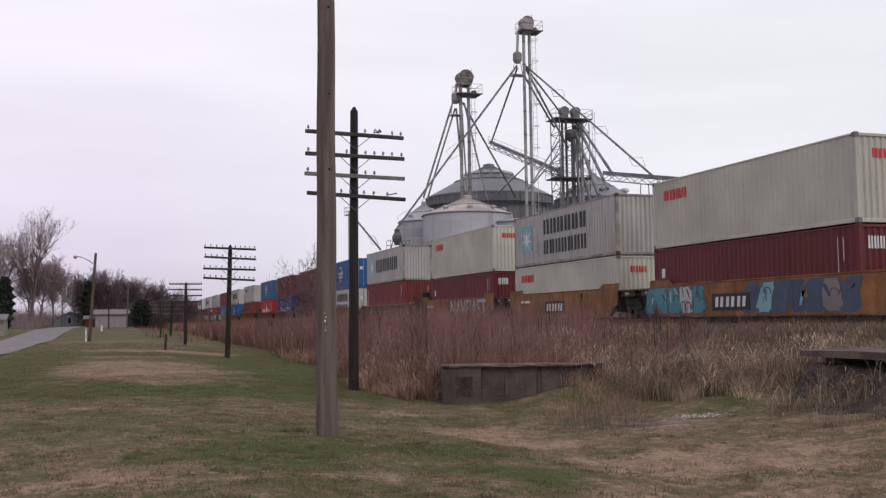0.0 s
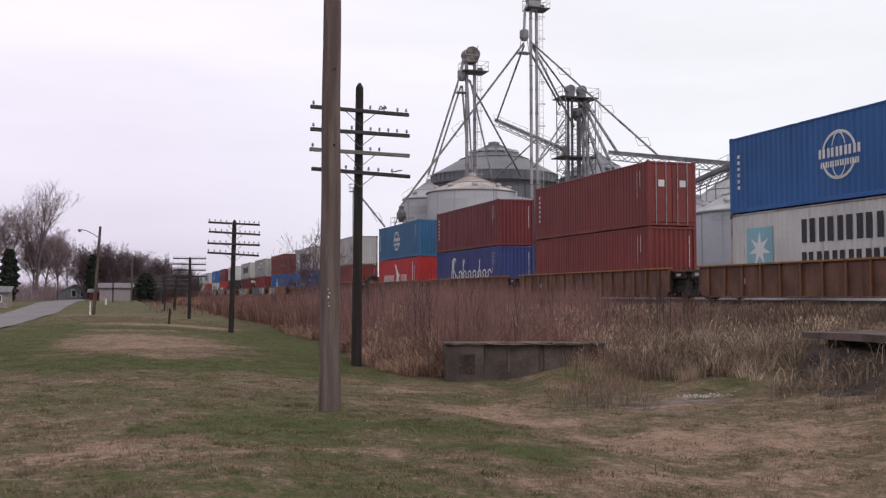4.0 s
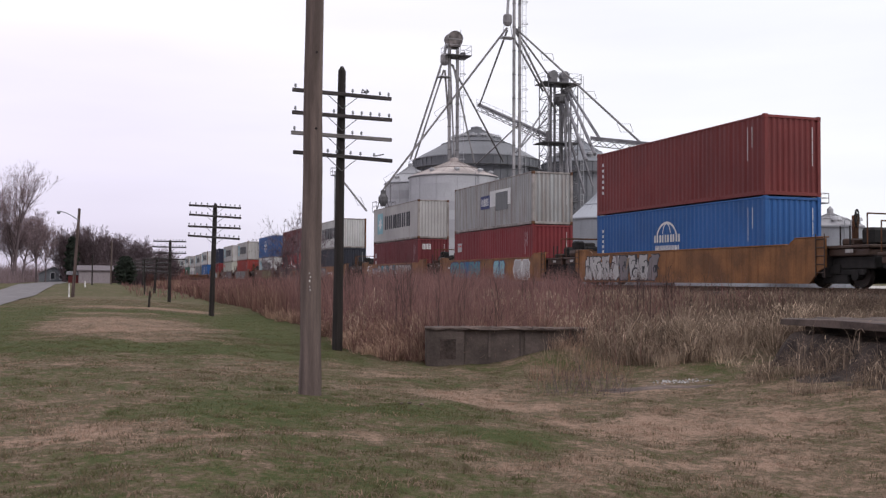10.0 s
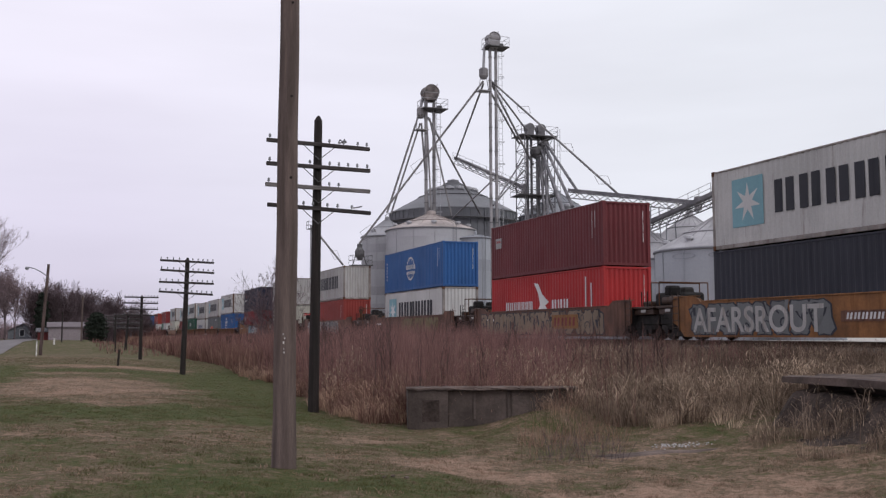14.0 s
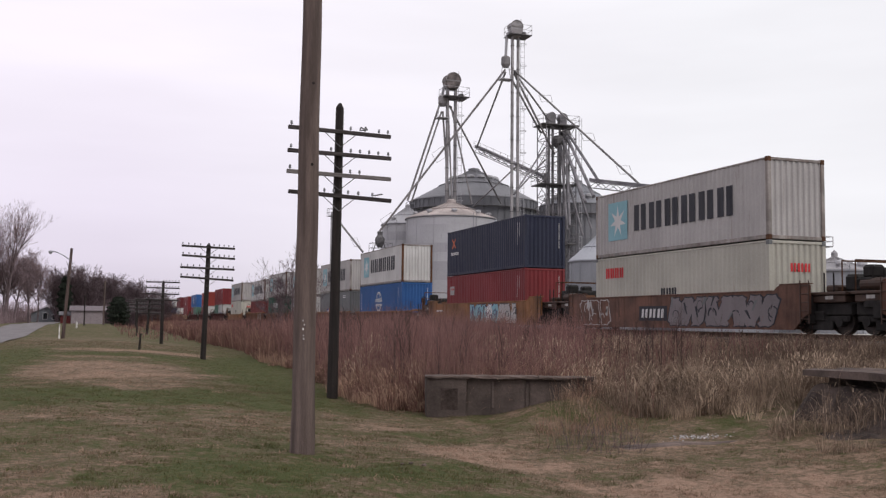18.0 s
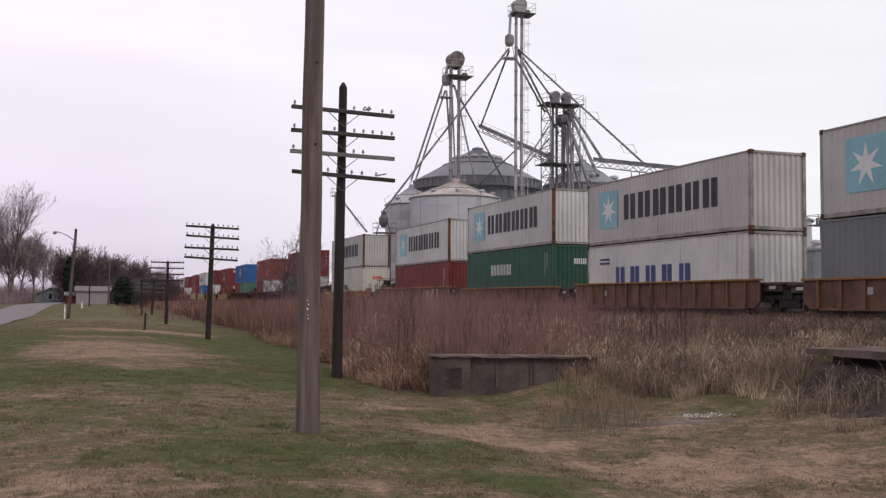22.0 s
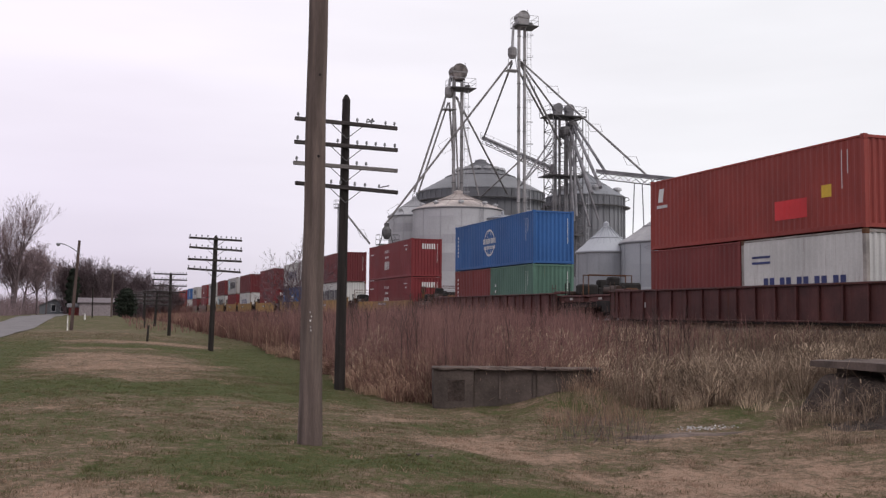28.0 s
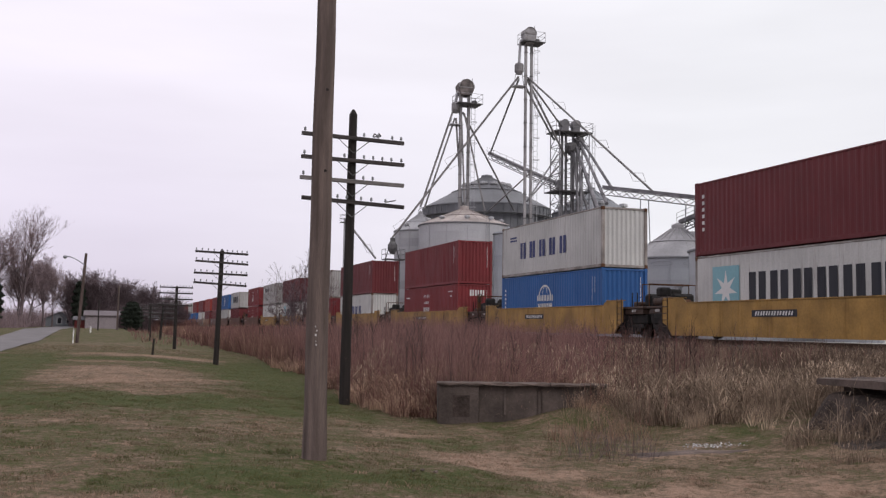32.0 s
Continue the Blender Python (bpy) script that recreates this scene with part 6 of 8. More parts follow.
def bare_tree(x, y, height, spread, seed, label, trunk_r=0.2, levels=6, name="bare_tree", z=None, fine_r=0.012, bole=0.30, twigs="twig"):
    """A bole that forks into rising limbs, which fork again and again down to fine twigs."""
    rnd = random.Random(seed)
    z = gz(x, y) - 0.1 if z is None else z
    tree = thing(name, (x, y, z), label, "tree", "bare winter trees")
    trunk_bm, limb_bm = bmesh.new(), bmesh.new()
    fine = []

    def stick(p, q, r0, r1, level):
        if level < 3:
            tube(limb_bm, p, q, r0, r1, 5, False)
        else:
            w = Vector((rnd.uniform(-1, 1), rnd.uniform(-1, 1), 0)).normalized()
            r0, r1 = max(r0, fine_r), max(r1, fine_r * 0.6)
            fine.extend([p - w * r0, p + w * r0, q + w * r1, q - w * r1])

    def aside(d, angle):
        side = Vector((rnd.gauss(0, 1), rnd.gauss(0, 1), rnd.gauss(0, 0.5)))
        side = (side - d * side.dot(d)).normalized()
        return (d * math.cos(angle) + side * math.sin(angle)).normalized()

    def branch(p, d, length, r, level):
        steps = 3 if level < 4 else 2
        for k in range(steps):
            d = (d + Vector((rnd.gauss(0, 0.09), rnd.gauss(0, 0.09), 0.05 if level < 4 else 0.0))).normalized()
            q = p + d * length / steps
            stick(p, q, r * (1 - 0.4 * k / steps), r * (1 - 0.4 * (k + 1) / steps), level)
            if level < levels and (k or level > 1) and rnd.random() < 0.85:
                branch(p.lerp(q, rnd.uniform(0.3, 1.0)), aside(d, rnd.uniform(0.5, 1.0) * spread), length * rnd.uniform(0.45, 0.68), r * 0.42, level + 1)
            p = q
        if level < levels:
            for sign in range(2):
                branch(p, aside(d, rnd.uniform(0.22, 0.5) * spread), length * rnd.uniform(0.58, 0.78), r * 0.56, level + 1)

    p, d = Vector((0, 0, 0)), Vector((rnd.gauss(0, 0.02), rnd.gauss(0, 0.02), 1)).normalized()
    steps = 7
    rise = height * (bole + 0.16)
    for k in range(steps):
        d = (d + Vector((rnd.gauss(0, 0.04), rnd.gauss(0, 0.04), 0.12))).normalized()
        q = p + d * rise / steps
        tube(trunk_bm, p, q, trunk_r * (1.0 - 0.5 * k / steps) * (1.25 if k == 0 else 1), trunk_r * (1.0 - 0.5 * (k + 1) / steps), 8, False)
        if (k + 1) / steps > bole / (bole + 0.16) - 0.15:
            for sign in range(2):
                branch(q, aside(d, rnd.uniform(0.5, 0.95) * spread), height * rnd.uniform(0.17, 0.25), trunk_r * 0.34, 1)
        p = q
    for sign in range(3):
        branch(p, aside(d, rnd.uniform(0.10, 0.45) * spread), height * rnd.uniform(0.20, 0.26), trunk_r * 0.42, 1)
    part("trunk", trunk_bm, M["bark"], tree, smooth=True)
    part("branchwork", limb_bm, M["bark"], tree)
    tw = quads("crown", [tuple(v) for v in fine], M[twigs])
    tw.parent = tree
    return tree


def thicket(name, x0, x1, y0, y1, low, high, n, width, label, mat="twig", lean=0.22):
    """A mass of leafless shoots and saplings."""
    x, y = rng.uniform(x0, x1, n), rng.uniform(y0, y1, n)
    top = low + (high - low) * (0.5 + 0.5 * mottle(x, y, 3.0, 31)) * rng.beta(2.2, 1.6, n)
    ob = blades(name, x, y, top, rng.gamma(1.6, lean / 1.6, n), np.full(n, width) * rng.uniform(0.6, 1.6, n), M[mat], x * 0)
    return tagged(ob, label, "thicket", kind="stuff")


TREE = "tall bare leafless tree with fine purple-brown twigs"
for x, y, h, sp, r in ((-13.5, 170, 17.8, 0.78, 0.36), (-16.4, 165, 14.5, 0.9, 0.3), (-10.9, 186, 12.6, 0.72, 0.20), (-10.2, 200, 10.4, 0.72, 0.16), (-19.6, 176, 14.5, 0.9, 0.3), (-15.0, 192, 12.0, 0.9, 0.25),
                       (-12.9, 180, 11.5, 0.85, 0.24), (-12.2, 205, 11.0, 0.85, 0.2), (-23.0, 170, 13.0, 0.9, 0.26), (-14.2, 174, 10.0, 0.9, 0.2)):
    bare_tree(x, y, h, sp, int(100 * abs(x) + y), TREE, r, 6, fine_r=0.014)
thicket("roadside_thicket", -28, -12.2, 150, 205, 0.8, 6.2, 9500, 0.028, "grey-brown leafless thicket under the roadside trees", lean=0.5)
for i in range(22):
    u = i / 21
    x, y = -7.5 + 21.5 * u + random.uniform(-0.6, 0.6), 206 + random.uniform(-6, 14)
    bare_tree(x, y, (11.6 if u < 0.6 else 10.6 - 10.0 * (u - 0.6)) * random.uniform(0.88, 1.05), 0.9, 900 + i, "dense bare tree in the far wood", 0.15, 5, fine_r=0.034, bole=0.2, twigs="wood_twig")
thicket("far_thicket", -7.0, 8.0, 200, 226, 4.0, 9.4, 9500, 0.065, "dense purple-brown leafless wood in the distance", "wood_twig", lean=0.45)
thicket("far_thicket", 8.0, 17.5, 200, 250, 1.0, 5.0, 5200, 0.06, "low leafless wood beside the far track", "brush_twig", lean=0.5)
thicket("far_thicket", -60, -9, 250, 310, 2.0, 8.0, 5000, 0.10, "distant leafless trees along the road", lean=0.45)
thicket("verge_weeds", 2.5, 13.0, 96, 150, 0.2, 1.0, 1100, 0.04, "low brown weeds at the end of the mown verge", "brush_twig")
bare_tree(14.1, 73.2, 7.6, 1.35, 77, "small bare tree with long thin branches on the railway bank", 0.11, 5, fine_r=0.014, bole=0.2, twigs="wood_twig")
bare_tree(12.8, 71.0, 5.5, 0.9, 83, "small bare sapling on the railway bank", 0.06, 4, fine_r=0.014, bole=0.2, twigs="wood_twig")


def conifer(x, y, h, r, seed, label):
    rnd = np.random.default_rng(seed)
    z = gz(x, y)
    t = thing("evergreen", (x, y, z), label, "tree")
    bm = bmesh.new()
    tube(bm, (0, 0, -0.1), (0, 0, h * 0.9), 0.16, 0.04, 8)
    part("trunk", bm, M["bark"], t)
    n = 5200
    u = rnd.uniform(0, 1, n) ** 0.8
    rad = r * (np.sin(np.pi * (0.12 + 0.82 * u)) ** 0.7) * np.sqrt(rnd.uniform(0.25, 1, n)) * (1 + 0.2 * np.sin(7 * u * 6))
    a = rnd.uniform(0, 2 * np.pi, n)
    c = np.stack([rad * np.cos(a), rad * np.sin(a), h * (0.03 + 0.97 * u)], 1)
    d1 = rnd.normal(0, 1, (n, 3))
    d1 /= np.linalg.norm(d1, axis=1)[:, None]
    d2 = np.cross(d1, rnd.normal(0, 1, (n, 3)))
    d2 /= np.linalg.norm(d2, axis=1)[:, None]
    s = rnd.uniform(0.08, 0.22, n)[:, None]
    q = np.stack([c - d1 * s - d2 * s * 0.4, c + d1 * s - d2 * s * 0.4, c + d1 * s + d2 * s * 0.4, c - d1 * s + d2 * s * 0.4], 1)
    crown = quads("crown", q.reshape(-1, 3), M["conifer"])
    crown.parent = t
    return t


conifer(3.3, 150, 4.2, 1.5, 3, "broad dark evergreen bush before the woods")
conifer(-14.4, 140, 7.0, 1.15, 5, "dark upright evergreen beside the road")
conifer(-5.2, 190, 8.4, 1.25, 4, "dark upright evergreen tree at the edge of the wood")

# ---- houses in the distance ----


def house(x, y, w, d, eave, ridge, wall_mat, label, along=True, windows=(), roof_mat="shingle"):
    z = gz(x, y) - 0.05
    h = thing("house", (x, y, z), label, "house")
    bm = bmesh.new()
    box(bm, -w / 2, w / 2, -d / 2, d / 2, -0.2, eave)
    if not along:
        for yy in (-d / 2, d / 2):
            flat(bm, [(-w / 2, yy, eave), (w / 2, yy, eave), (0, yy, ridge)])
    part("wall", bm, wall_mat, h)
    o = 0.3
    for s in (-1, 1):
        bm = bmesh.new()
        if along:
            pts = [(-w / 2 - o, s * (d / 2 + o), eave - 0.1), (w / 2 + o, s * (d / 2 + o), eave - 0.1), (w / 2 + o, 0, ridge), (-w / 2 - o, 0, ridge)]
        else:
            pts = [(s * (w / 2 + o), -d / 2 - o, eave - 0.1), (s * (w / 2 + o), d / 2 + o, eave - 0.1), (0, d / 2 + o, ridge), (0, -d / 2 - o, ridge)]
        lo = [bm.verts.new(p) for p in pts]
        hi = [bm.verts.new(Vector(p) + Vector((0, 0, 0.12))) for p in pts]
        bm.faces.new(hi)
        bm.faces.new(lo[::-1])
        for i in range(4):
            bm.faces.new((lo[i], lo[(i + 1) % 4], hi[(i + 1) % 4], hi[i]))
        part("roof", bm, M[roof_mat], h)
    for wx, wz, ww, wh in windows:
        bm = bmesh.new()
        box(bm, wx - ww / 2 - 0.1, wx + ww / 2 + 0.1, -d / 2 - 0.06, -d / 2 - 0.004, wz - wh / 2 - 0.1, wz + wh / 2 + 0.1)
        win = part("window", bm, M["trim"], h)
        bm = bmesh.new()
        box(bm, wx - ww / 2, wx + ww / 2, -d / 2 - 0.075, -d / 2 - 0.065, wz - wh / 2, wz + wh / 2)
        part("pane", bm, M["pane"], win)
    return h


house(-1.0, 172, 5.2, 5.0, 2.2, 2.9, M["siding_mauve"], "long low mauve shed with a shallow roof", roof_mat="roof_mauve")
house(-4.35, 174, 1.9, 2.2, 1.45, 1.9, M["brown_red"], "small dark red shed beside the long shed", roof_mat="shingle")
house(-9.6, 222, 5.6, 7.0, 1.7, 3.1, M["siding_grey"], "blue-grey house with a white-trimmed gable", along=False, windows=((-0.1, 1.3, 0.8, 1.3), (1.6, 1.1, 0.6, 0.9)))
house(-13.6, 112, 4.4, 4.0, 1.7, 2.2, M["siding_tan"], "tan shed under the trees beside the road", windows=((1.2, 1.0, 0.6, 0.6),))

# ---- the train ----
FORTY, TWENTY, HIGH, WIDE = 12.19, 6.06, 2.896, 2.438
SHARED = {}


def shared(key, make):
    if key not in SHARED:
        SHARED[key] = make()
    return SHARED[key]


def corrugated_sheet(bm, a, b, z0, z1, out, pitch, depth):
    """An upright sheet from a to b (x, y pairs) with trapezoid corrugations; out is the outward way."""
    a, b, out = Vector((*a, 0)), Vector((*b, 0)), Vector((*out, 0))
    d = b - a
    n = max(2, round(d.length / pitch))
    pts = []
    for k in range(n):
        for u, w in ((0.0, 0.0), (0.28, 0.0), (0.5, 1.0), (0.78, 1.0)):
            pts.append(a + d * ((k + u) / n) - out * depth * w)
    pts.append(b)
    lo = [bm.verts.new(p + Vector((0, 0, z0))) for p in pts]
    hi = [bm.verts.new(p + Vector((0, 0, z1))) for p in pts]
    for i in range(len(pts) - 1):
        bm.faces.new((lo[i], lo[i + 1], hi[i + 1], hi[i]))


def body_mesh(length, mat, doors):
    bm = bmesh.new()
    x, y = WIDE / 2, length / 2
    for s in (-1, 1):
        corrugated_sheet(bm, (s * (x - 0.012), y - 0.13), (s * (x - 0.012), -y + 0.13), 0.15, HIGH - 0.09, (s, 0), 0.277, 0.024)
    corrugated_sheet(bm, (-x + 0.13, -y + (0.10 if doors else 0.03)), (x - 0.13, -y + (0.10 if doors else 0.03)), 0.14, HIGH - 0.12, (0, -1), 0.25, 0.045)
    corrugated_sheet(bm, (x - 0.13, y - 0.03), (-x + 0.13, y - 0.03), 0.14, HIGH - 0.12, (0, 1), 0.25, 0.045)
    n = 22
    for k in range(n):
        y0, y1 = -y + 0.1 + (2 * y - 0.2) * k / n, -y + 0.1 + (2 * y - 0.2) * (k + 1) / n
        ym = (y0 + y1) / 2
        flat(bm, [(-x + 0.05, y0, HIGH - 0.05), (x - 0.05, y0, HIGH - 0.05), (x - 0.05, ym, HIGH - 0.02), (-x + 0.05, ym, HIGH - 0.02)])
        flat(bm, [(-x + 0.05, ym, HIGH - 0.02), (x - 0.05, ym, HIGH - 0.02), (x - 0.05, y1, HIGH - 0.05), (-x + 0.05, y1, HIGH - 0.05)])
    box(bm, -x + 0.03, x - 0.03, -y + 0.06, y - 0.06, 0.10, 0.15)
    return mesh_of("shell", bm, mat)


def bar_mesh(name, dims, mat, bevel=0.012):
    bm = bmesh.new()
    box(bm, *dims, bevel)
    return mesh_of(name, bm, mat)


def sheet_plate(points, mat, x=-1.226):
    """A thin painted plate on the side that faces the road; points are (distance from the far end, height)."""
    bm = bmesh.new()
    for outline in (points if isinstance(points[0], list) else [points]):
        flat(bm, [(x, -u, z) for u, z in outline])
    r = bmesh.ops.extrude_face_region(bm, geom=bm.faces[:])
    for v in r["geom"]:
        if isinstance(v, bmesh.types.BMVert):
            v.co.x -= 0.003
    return mesh_of("marking", bm, mat)


def rect(u0, u1, z0, z1, slant=0.0):
    return [(u0, z0), (u1, z0), (u1 + slant, z1), (u0 + slant, z1)]


def bars(u0, u1, z0, z1, n, fill=0.30, slant=0.0):
    """A row of plain upright bars, two to each letter's place."""
    w = (u1 - u0) / n
    out = []
    for k in range(n):
        a = u0 + k * w
        out.append(rect(a + 0.06 * w, a + (0.06 + fill) * w, z0, z1, slant))
        out.append(rect(a + 0.52 * w, a + (0.52 + fill) * w, z0, z1, slant))
    return out


def dashes(u, z0, z1, n, w=0.06, fill=0.7):
    h = (z1 - z0) / n
    return [rect(u, u + w, z0 + k * h, z0 + (k + fill) * h) for k in range(n)]


def star(u, z, r, inner=0.36, n=7):
    return [(u + (r if i % 2 == 0 else r * inner) * math.sin(math.pi * i / n), z + (r if i % 2 == 0 else r * inner) * math.cos(math.pi * i / n)) for i in range(2 * n)]


def arc(u, z, r, w, a0, a1, squash=1.0, n=10):
    ins, outs = [], []
    for i in range(n + 1):
        a = radians(a0 + (a1 - a0) * i / n)
        outs.append((u + squash * (r + w) * math.cos(a), z + (r + w) * math.sin(a)))
        ins.append((u + squash * r * math.cos(a), z + r * math.sin(a)))
    return outs + ins[::-1]


def code_marks(length):
    return [("code_mark", rect(length - 0.98, length - 0.955, 1.30, 2.52), "logo_white"), ("code_mark", rect(length - 0.73, length - 0.70, 1.75, 2.50), "logo_white")]


def signs(kind):
    """Markings of each livery as (name, outline, paint), with plain shapes in place of letters."""
    s = []
    if kind == "star":
        s = [("logo_panel", rect(1.15, 2.80, 0.72, 2.42), "star_blue"), ("logo_star", star(1.98, 1.55, 0.70), "logo_white")]
        s += [("letter_bar", p, "logo_black") for p in bars(3.3, 10.4, 1.02, 2.12, 6, 0.33)]
    elif kind == "star_two":
        s = [("logo_panel", rect(1.0, 2.5, 0.8, 2.3), "star_blue"), ("logo_star", star(1.75, 1.5, 0.65), "logo_white")]
        s += [("letter_bar", p, "logo_black") for p in bars(4.0, 9.2, 1.62, 2.42, 6) + bars(4.0, 9.2, 0.55, 1.30, 7)]
    elif kind == "line":
        s = [("logo_panel", rect(0.6, 1.35, 1.75, 2.4), "logo_white")]
        s += [("letter_bar", p, "logo_black") for p in bars(1.7, 5.4, 1.85, 2.35, 9)] + [("code_mark", dashes(10.3, 1.5, 2.2, 3, 0.5, 0.3), "logo_black")]
    elif kind == "red_small":
        s = [("letter_bar", p, "logo_red") for p in bars(0.9, 2.7, 2.0, 2.42, 4, 0.34)]
    elif kind == "red_small_worn":
        s = [("letter_bar", p, "logo_red") for p in bars(0.9, 2.5, 1.95, 2.4, 4, 0.34)] + [("code_mark", bars(5.4, 6.6, 0.9, 1.4, 3, 0.3), "logo_black")]
    elif kind == "upright_white":
        s = [("letter_bar", p, "logo_white") for p in dashes(0.60, 0.35, 2.30, 3, 0.26, 0.60)] + code_marks(FORTY)
    elif kind == "upright_dash":
        s = [("letter_bar", p, "logo_white") for p in dashes(0.50, 0.95, 2.50, 6, 0.15, 0.52)] + code_marks(FORTY)
    elif kind == "globe":
        s = [("globe_ring", arc(5.9, 1.5, 0.72, 0.09, 20, 160), "logo_white"), ("globe_ring", arc(5.9, 1.5, 0.72, 0.09, 200, 340), "logo_white"),
             ("globe_ring", arc(5.9, 1.5, 0.70, 0.07, 25, 155, 0.45), "logo_white"), ("globe_ring", arc(5.9, 1.5, 0.70, 0.07, 205, 335, 0.45), "logo_white")]
        s += [("letter_bar", p, "logo_white") for p in bars(4.95, 6.95, 1.45, 1.76, 5) + bars(5.05, 6.85, 1.12, 1.32, 8)]
        s += [("code_mark", dashes(0.5, 0.9, 2.3, 6, 0.14, 0.55), "logo_white")] + code_marks(FORTY)
    elif kind == "bird":
        s = [("letter_bar", p, "logo_white") for p in bars(1.9, 5.2, 0.85, 1.55, 7, 0.26) + bars(7.2, 9.0, 0.85, 1.55, 3, 0.26)]
        s += [("logo_bird", [(5.3, 2.45), (5.75, 2.4), (6.2, 1.85), (6.9, 1.45), (6.5, 1.3), (7.1, 0.7), (6.2, 1.0), (5.4, 0.75), (5.95, 1.35), (5.75, 1.9)], "logo_white")]
        s += [("white_stripe", rect(10.5, 10.6, 0.5, 2.5), "logo_white"), ("white_stripe", rect(11.0, 11.1, 0.5, 2.2), "logo_white")]
    elif kind == "script":
        s = [("script_stroke", rect(3.2 + 0.02 * k, 3.38 + 0.02 * k, 0.45, 2.3, 0.35), "logo_white") for k in (0, 14)]
        s += [("script_stroke", arc(4.0, 1.95, 0.38, 0.11, 20, 250, 0.8), "logo_white"), ("script_stroke", arc(3.8, 1.05, 0.42, 0.11, -150, 70, 0.9), "logo_white"), ("script_stroke", arc(5.9, 1.9, 0.30, 0.09, 0, 180, 0.6), "logo_white")]
        for k in range(14):
            s.append(("script_stroke", arc(4.75 + 0.46 * k, 1.22, 0.19, 0.10, 0 if k % 2 else 180, 180 if k % 2 else 360, 1.2), "logo_white"))
        s += [("script_stroke", rect(u, u + 0.11, 0.45, 2.15, 0.34), "logo_white") for u in (5.5, 8.6)]
        s += code_marks(FORTY)
    elif kind == "patched":
        s = [("logo_panel", rect(4.6, 6.1, 1.25, 2.05), "logo_navy"), ("logo_panel", rect(6.1, 9.2, 1.32, 2.25), "logo_white")]
        s += [("letter_bar", p, "logo_white") for p in bars(4.75, 5.95, 1.42, 1.88, 3, 0.25)]
        s += [("paint_patch", [(u, z) for u, z in rect(7.0, 8.8, 1.05, 2.1)], "grey_mid")]
    elif kind == "orange_panel":
        s = [("logo_panel", rect(3.0, 4.0, 0.55, 1.35), "logo_navy"), ("logo_panel", rect(4.0, 6.6, 0.6, 1.4), "logo_orange")]
        s += [("letter_bar", p, "logo_white") for p in bars(3.1, 3.9, 0.7, 1.2, 3, 0.25)] + [("letter_bar", p, "logo_red") for p in bars(4.2, 6.4, 0.78, 1.22, 8, 0.25)]
        s += [("code_mark", dashes(9.6, 2.3, 2.6, 2, 1.0, 0.4), "logo_white")]
    elif kind == "navy_letters":
        s = [("letter_bar", p, "logo_navy") for k in range(5) for p in bars(2.6 + 1.25 * k, 3.5 + 1.25 * k, 0.95, 1.85, 1, 0.34)]
        s += [("code_mark", dashes(1.2, 2.0, 2.35, 2, 0.9, 0.5), "logo_navy")]
    elif kind == "navy_letters_short":
        s = [("letter_bar", p, "logo_navy") for k in range(5) for p in bars(1.2 + 0.85 * k, 1.9 + 0.85 * k, 0.6, 1.5, 1, 0.34)]
        s += [("code_mark", dashes(0.6, 2.0, 2.4, 2, 1.0, 0.4), "logo_navy")]
    elif kind == "white_serif":
        s = [("letter_bar", p, "logo_white") for p in bars(3.9, 6.9, 1.45, 2.05, 7, 0.24)] + code_marks(FORTY)
    elif kind == "zigzag":
        s = [("letter_bar", p, "logo_white") for p in bars(4.9, 6.3, 0.75, 1.40, 3, 0.30)]
        s += [("code_mark", rect(4.95 + 0.36 * k, 5.06 + 0.36 * k, 2.1, 2.32), "logo_white") for k in range(4)] + [("code_mark", rect(5.1 + 0.36 * k, 5.28 + 0.36 * k, 1.66, 1.84), "logo_white") for k in range(3)]
        s += [("code_mark", rect(10.3, 11.2, 2.38, 2.44), "logo_white"), ("code_mark", rect(10.7, 11.0, 2.05, 2.15), "logo_white"), ("code_mark", rect(0.5, 1.5, 2.12, 2.20), "logo_white")]
    elif kind == "cross":
        s = [("logo_cross", [(0.85, 1.75), (1.0, 1.75), (1.6, 2.35), (1.45, 2.35)], "logo_orange"), ("logo_cross", [(1.45, 1.75), (1.6, 1.75), (1.0, 2.35), (0.85, 2.35)], "logo_orange")]
        s += [("letter_bar", p, "logo_white") for p in bars(0.7, 2.1, 1.3, 1.5, 6)] + code_marks(FORTY)
    elif kind == "small_panel":
        s = [("logo_panel", rect(0.6, 1.35, 1.65, 2.2), "grey_light"), ("panel_bar", rect(0.7, 1.25, 1.95, 2.08), "logo_red")] + code_marks(FORTY)
    elif kind == "corner_letter":
        s = [("letter_bar", rect(0.6, 0.95, 1.95, 2.5, 0.1), "logo_white"), ("letter_bar", rect(0.5, 1.3, 1.7, 1.82), "logo_white"), ("yellow_label", rect(10.3, 10.75, 1.1, 1.5), "logo_yellow"),
             ("faded_patch", rect(8.0, 9.6, 0.55, 1.2), "logo_red")] + code_marks(FORTY)
    elif kind == "low_letters":
        s = [("letter_bar", p, "logo_white") for p in bars(1.3, 5.0, 0.75, 1.22, 11, 0.24)] + [("code_mark", dashes(0.7, 1.4, 2.1, 2, 0.18, 0.4), "logo_white")]
    elif kind == "plain":
        s = code_marks(FORTY)
    return s


END_MARKS = {"zigzag": ("logo_white", (-0.35, 0.75, 2.1, 2.5)), "red_small": ("logo_red", (-0.55, 0.35, 2.1, 2.4)), "upright_white": ("logo_white", (-0.85, -0.15, 2.1, 2.5)),
             "red_small_worn": ("logo_red", (-0.3, 0.6, 1.8, 2.1)), "white_serif": ("logo_white", (0.0, 0.75, 1.9, 2.2))}


